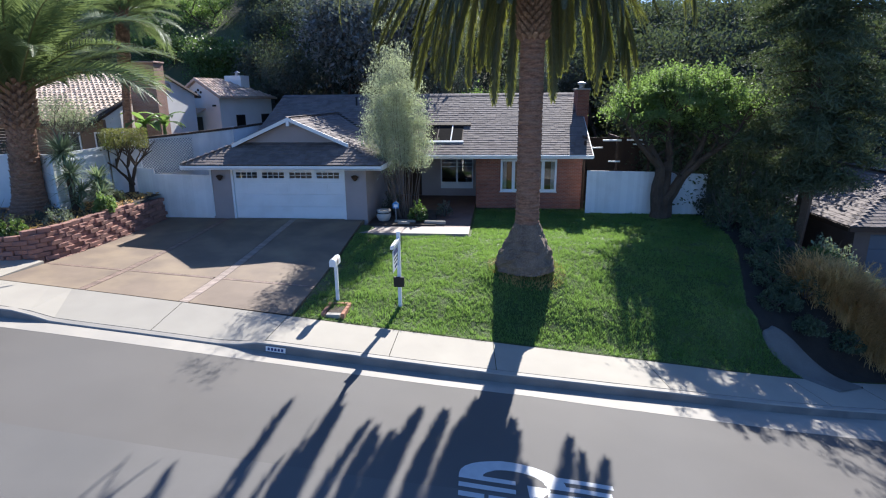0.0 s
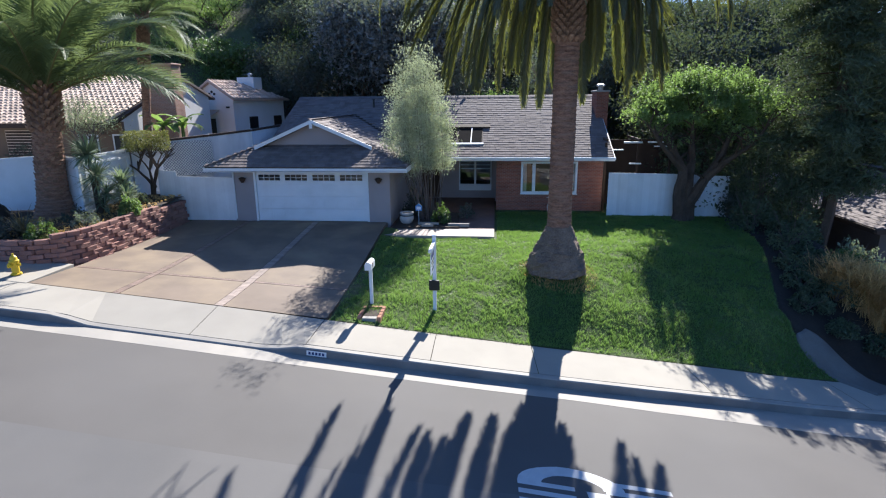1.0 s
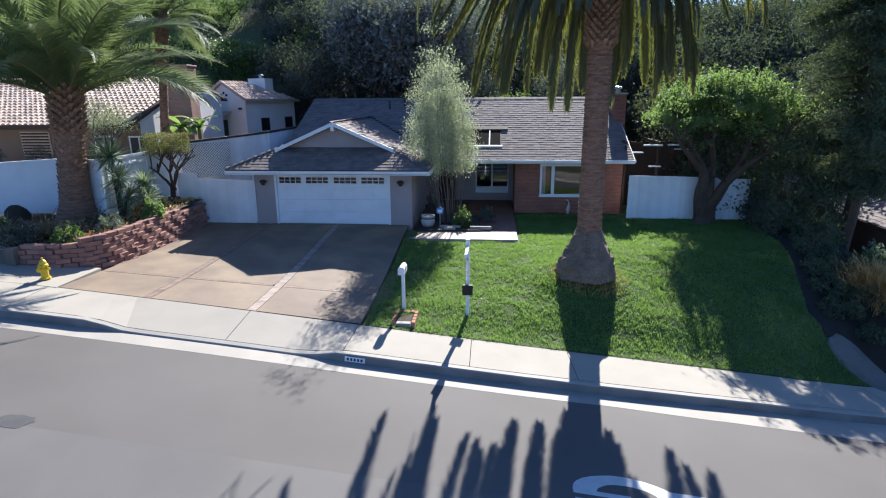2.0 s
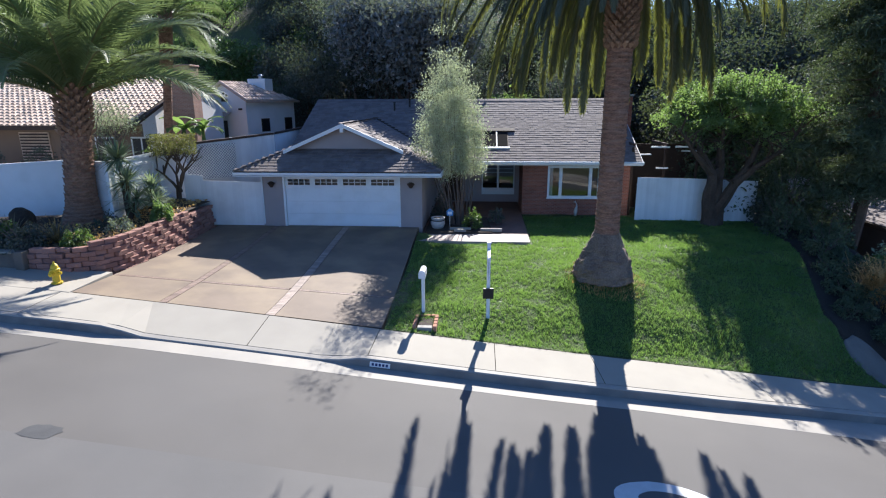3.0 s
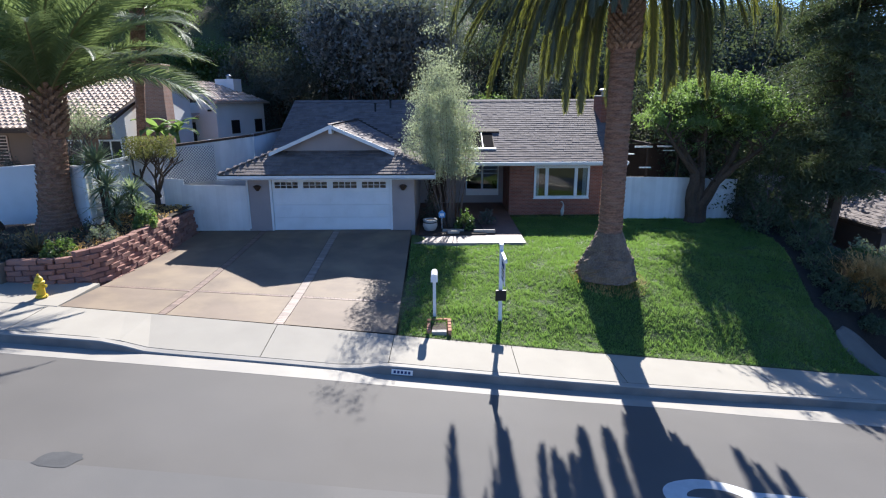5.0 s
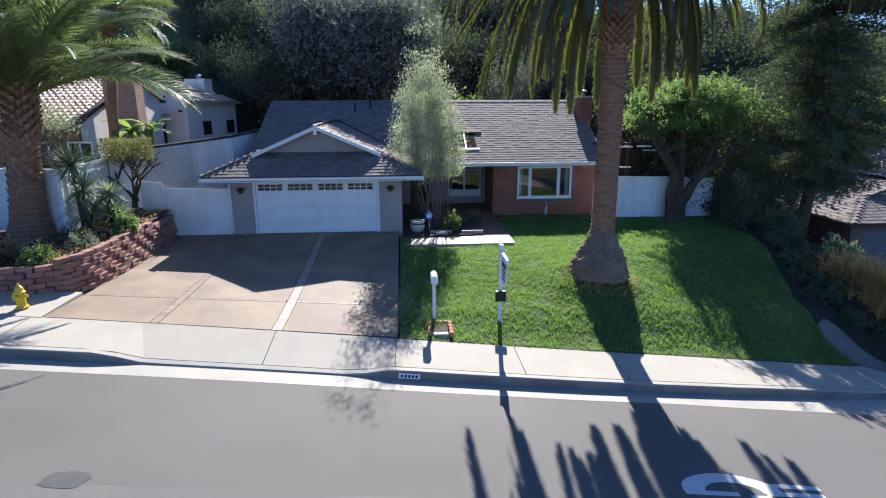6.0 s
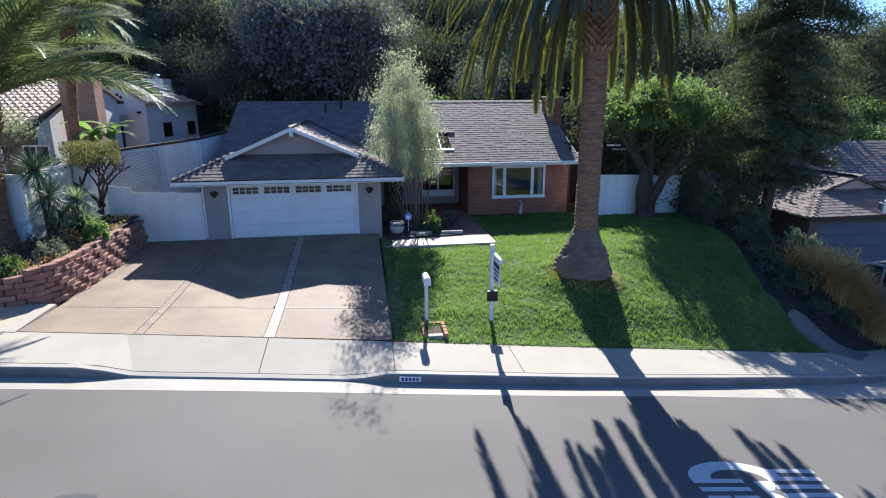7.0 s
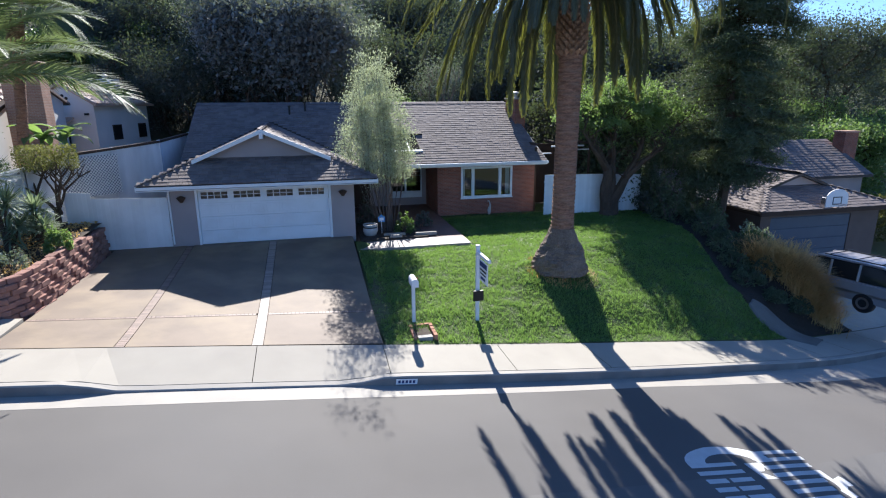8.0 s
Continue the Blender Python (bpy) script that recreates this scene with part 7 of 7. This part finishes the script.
def kerb_number():
    """A painted plate on the kerb face, its figures as plain bars."""
    x0, x1 = 5.73, 6.23
    t = thing("kerb_number", "white painted kerb plate with plain dark bars", "sign", ((x0 + x1) / 2, back_y(5.98) - 1.73, walk_z(5.98) - 0.15))
    sl = (walk_z(x1) - walk_z(x0)) / (x1 - x0)
    t.rotation_euler = (0, math.atan(-sl), 0)
    part("plate", boxes((-0.25, 0.25, -0.004, 0.004, -0.065, 0.065)), "white", t)
    for i in range(5):
        part("bar", boxes((-0.2 + i * 0.085, -0.145 + i * 0.085, -0.008, -0.004, -0.035, 0.035)), "number_blue", t)


kerb_number()


def road_z(x, y):
    """The road's surface at a place."""
    x0 = x
    for _ in range(8):
        sl = (back_y(x0 + 0.05) - back_y(x0 - 0.05)) / 0.1
        nl = math.hypot(1, sl)
        d = (back_y(x0) - y) * nl
        x0 = x - d * sl / nl
    return walk_z(x0) + float(np.interp(d, [2.24, 3.4, 5.82, 8.5], [-0.244, -0.21, -0.165, -0.19]))


def road_marking():
    """Worn white lettering on the asphalt that cannot be read: an arch and parallel bars."""
    t = thing("road_marking", "white painted road marking of an arch and parallel bars", "road marking", kind="structure")

    def z(x, y):
        return road_z(x, y) + 0.008

    def band(pts_out, pts_in, name):
        vs = [(x, y, z(x, y)) for x, y in pts_out] + [(x, y, z(x, y)) for x, y in pts_in]
        n = len(pts_out)
        raw(name, vs, [(i, i + 1, n + i + 1, n + i) for i in range(n - 1)], "paint", t)

    A = np.linspace(math.pi, 0.0, 15)
    band([(11.7 + 0.95 * math.cos(a), -14.42 + 0.52 * math.sin(a)) for a in A], [(11.72 + 0.55 * math.cos(a), -14.42 + 0.26 * math.sin(a)) for a in A], "arch")
    for i in range(9):
        y = -14.42 - i * 0.235
        band([(10.75 + 0.01 * i, y), (11.25, y), (11.75, y - 0.02)], [(10.75 + 0.01 * i, y - 0.12), (11.25, y - 0.12), (11.75, y - 0.13)], "bar")
    for i in range(8):
        y = -14.14 - i * 0.235
        band([(12.3, y), (12.9, y), (13.5 - 0.06 * i, y)], [(12.3, y - 0.12), (12.9, y - 0.12), (13.5 - 0.06 * i, y - 0.12)], "bar")
    band([(11.95, -14.5), (12.35, -14.5)], [(12.0, -15.0), (12.4, -15.0)], "block")
    A = np.linspace(math.pi * 0.5, -math.pi * 0.5, 11)
    band([(13.3 + 0.4 * math.cos(a), -15.25 + 0.42 * math.sin(a)) for a in A], [(13.25 + 0.1 * math.cos(a), -15.25 + 0.2 * math.sin(a)) for a in A], "arch")


road_marking()


def tar_patch():
    n = 22
    cx, cy = 0.65, -14.75
    r = random.Random(8)
    pts = []
    for k in range(n):
        c, s = math.cos(k * math.tau / n), math.sin(k * math.tau / n)
        q = 1 / (abs(c) ** 3 + abs(s) ** 3) ** (1 / 3) * r.uniform(0.9, 1.08)
        pts.append((cx + 0.33 * c * q + 0.05 * s * q, cy + 0.21 * s * q))
    vs = [(x, y, road_z(x, y) + 0.006) for x, y in pts]
    tagged(raw("tar_patch", vs, [tuple(range(n))], "tar"), "dark tar repair patch in the road", "road patch", kind="structure")


tar_patch()


def urn():
    t = thing("plant_pot", "round white glazed plant pot by the garage", "pot", (6.48, 0.35, -0.12))
    part("body", lathe([(0.16, 0), (0.24, 0.06), (0.31, 0.22), (0.3, 0.36), (0.26, 0.42), (0.3, 0.45), (0.3, 0.5), (0.26, 0.5), (0.25, 0.44)], 22), "ceramic", t, smooth=True)
    part("rim_band", lathe([(0.303, 0.36), (0.312, 0.38), (0.303, 0.4)], 22), "black", t)
    part("soil", lathe([(0.24, 0.42), (0.24, 0.45)], 16), "soil", t)
    s = thing("yard_sign", "small blue and white sign on a thin stake", "sign", (6.98, 0.55, -0.12))
    part("stake", tubes([[((0, 0, -0.05), 0.012), ((0, 0, 0.6), 0.012)]], 6), "white", s)
    part("plate", slab([(-0.13, 0, 0.52), (0.13, 0, 0.52), (0.15, 0, 0.72), (0.0, 0, 0.84), (-0.15, 0, 0.72)], 0.02, (0, 1, 0)), "blue_sign", s)
    part("border", boxes((-0.09, 0.09, -0.006, 0, 0.58, 0.7)), "white", s)
    b = thing("garden_bird", "slim pale garden bird ornament by the brick wall", "ornament", (12.85, 3.95, -0.22))
    part("figure", tubes([[((0, 0, 0), 0.06), ((0.0, 0, 0.2), 0.09), ((0.02, 0, 0.34), 0.07), ((0.05, 0, 0.46), 0.035), ((0.02, 0, 0.6), 0.025), ((-0.03, 0, 0.68), 0.035), ((-0.12, 0, 0.66), 0.008)]], 8), "ceramic", b, smooth=True)
    for x0, x1, y in ((7.0, 7.9, 0.1), (8.3, 9.2, -0.05), (7.2, 7.7, -0.25)):
        tagged(part("edging", boxes((x0, x1, y - 0.06, y + 0.06, -0.14, 0.0), bevel=0.015), "kerb"), "pale concrete bed edging strip", "edging")


urn()
shrub(7.95, 0.5, -0.1, 0.45, 0.55, 1100, 91, 0.12, label="small leafy rose bush in the entry bed")
shrub(6.6, 2.2, -0.1, 0.6, 0.9, 1500, 92, 0.1, "leaf_dark", label="dark shrub in the shaded entry bed")
shrub(9.0, 1.6, -0.1, 0.4, 0.5, 700, 93, 0.1, "leaf_dark", label="dark shrub in the shaded entry bed")
shrub(21.9, 2.6, -0.6, 1.5, 3.2, 15000, 151, 0.12, "leaf_pine", "evergreen_bush", "tall dark evergreen bush beside the white fence", 0.3)
shrub(37.6, 2.6, -2.7, 1.9, 2.5, 9000, 161, 0.16, "leaf_clipped", "yellow_green_shrub", "tall yellow-green shrub beside the lower house", 0.5)
shrub(40.6, 4.2, -2.7, 2.0, 2.3, 8000, 162, 0.16, "leaf_clipped", "yellow_green_shrub", "tall yellow-green shrub beside the lower house", 0.5)
shrub(22.7, 1.0, -1.3, 1.15, 2.6, 11000, 152, 0.12, "leaf_pine", "evergreen_bush", "tall dark evergreen bush on the bank", 0.3)
for i, (x, y, zz, rx, rz, mm) in enumerate(((23.9, -1.4, -1.6, 0.95, 1.0, "leaf_olive"), (21.9, -0.6, -0.9, 1.1, 1.2, "leaf_pine"), (20.9, 0.8, -0.5, 1.0, 1.3, "leaf_pine"), (22.9, 0.6, -1.4, 0.9, 1.2, "leaf_dark"),
                                            (22.9, -2.6, -1.2, 1.0, 0.7, "leaf_shrub"), (21.2, 2.6, -0.4, 1.0, 1.6, "leaf_dark"), (24.6, -2.5, -2.2, 0.7, 0.7, "leaf_olive"), (21.6, -2.2, -0.9, 0.9, 0.5, "leaf_pine"))):
    shrub(x, y, zz, rx, rz, 3200, 120 + i, 0.11, mm, label="dark leafy shrub on the bank" if mm != "leaf_olive" else "pale grey-leaved shrub on the bank")


# Added plants that darken the bank where it lies in shade.
for i, (x, y, rx, rz) in enumerate(((20.5, -4.9, 0.75, 0.35), (20.7, -3.9, 0.7, 0.45), (20.9, -2.9, 0.75, 0.45), (21.2, -1.7, 0.8, 0.6), (21.6, -4.4, 0.8, 0.5), (21.9, -3.3, 0.8, 0.6), (21.2, -5.6, 0.6, 0.3), (22.3, -5.7, 0.6, 0.35))):
    shrub(x, y, bank_z(x, y), rx, rz, 2600, 170 + i, 0.08, "leaf_pine", label="added dark ground cover deepening the shade on the bank")


# ---- planting round the left neighbour ----
def queen_palm():
    palm("palm_tree", "slender feather palm behind the white garden wall", -6.9, 3.3, 1.9, 9.2, 0.19, 0.24, 38, 95, 15, lean=(0.8, 0.0), boots=3.0, scale=0.72, kinds=GREENS, boot=0.7)


queen_palm()


def banana(x, y, z, seed):
    r = random.Random(seed)
    t = thing("banana_plant", "banana plant with broad bright green leaves", "plant", (x, y, z))
    part("stem", tubes([[((0, 0, 0), 0.12), ((0.02, 0, 1.0), 0.1), ((0, 0, 1.9), 0.06)]], 8), "leaf_shrub", t)
    for k in range(9):
        a = k * 2.4 + r.uniform(-0.3, 0.3)
        el = r.uniform(0.4, 1.3)
        vs, fs = [], []
        p = Vector((0, 0, 1.6))
        L, W = r.uniform(1.1, 1.6), r.uniform(0.2, 0.28)
        for i in range(7):
            s = i / 6
            wd = W * math.sin(math.pi * min(1, 0.08 + s * 0.92)) ** 0.7
            sd = Vector((-math.sin(a), math.cos(a), 0)) * wd
            vs += [p - sd + Vector((0, 0, 0.05)), p, p + sd + Vector((0, 0, 0.05))]
            p = p + Vector((math.cos(a) * math.cos(el), math.sin(a) * math.cos(el), math.sin(el))) * L / 6
            el -= 0.28
        for i in range(6):
            fs += [(i * 3, i * 3 + 1, i * 3 + 4, i * 3 + 3), (i * 3 + 1, i * 3 + 2, i * 3 + 5, i * 3 + 4)]
        raw("leaf", vs, fs, "leaf_bright", t)


banana(-6.4, 4.2, 2.2, 3)
banana(-5.8, 4.9, 2.2, 4)


def bare_tree(x, y, z, h, seed, leaves=0):
    t = thing("bare_tree", "thin grey tree with sparse twigs behind the wall", "tree", (x, y, z))
    paths, tips = branchy(seed, (0, 0, 0), h, 0.8, 0.09, 3, 4, (0.05, 0.05), 0.3, 0.7)
    part("branch_work", tubes(paths, 5), "twig", t)
    if leaves:
        r = np.random.default_rng(seed)
        quads("crown", leaf_quads(crown_points(tips, leaves, 0.28, r), 0.07, 0.4, 0, r=r), "leaf_olive", t, "sparse grey leaves")


bare_tree(-8.2, 1.2, 1.8, 4.0, 131, 4200)
bare_tree(-9.8, 2.4, 1.8, 3.6, 133, 1800)
for i, (x, y) in enumerate(((-9.6, 2.6), (-12.5, 2.2), (-7.0, 2.4), (-15.5, 2.4), (-6.2, 2.8))):
    shrub(x, y, 1.75, 0.9, 1.1, 2200, 140 + i, 0.1, "leaf_dark" if i % 2 else "leaf_shrub", label="leafy shrub behind the white wall")


def boulder():
    t = thing("garden_boulder", "dark rounded boulder on the raised bank", "boulder", (-8.5, -4.0, 0.72))
    bm = bmesh.new()
    bmesh.ops.create_icosphere(bm, subdivisions=4, radius=0.42)
    for v in bm.verts:
        q = 1 + 0.22 * noise.noise(v.co * 2.2) + 0.08 * noise.noise(v.co * 7)
        v.co = Vector((v.co.x * q, v.co.y * q * 0.9, v.co.z * q * 1.05 + 0.3))
    part("rock", bm, "soil", t, smooth=True)


boulder()
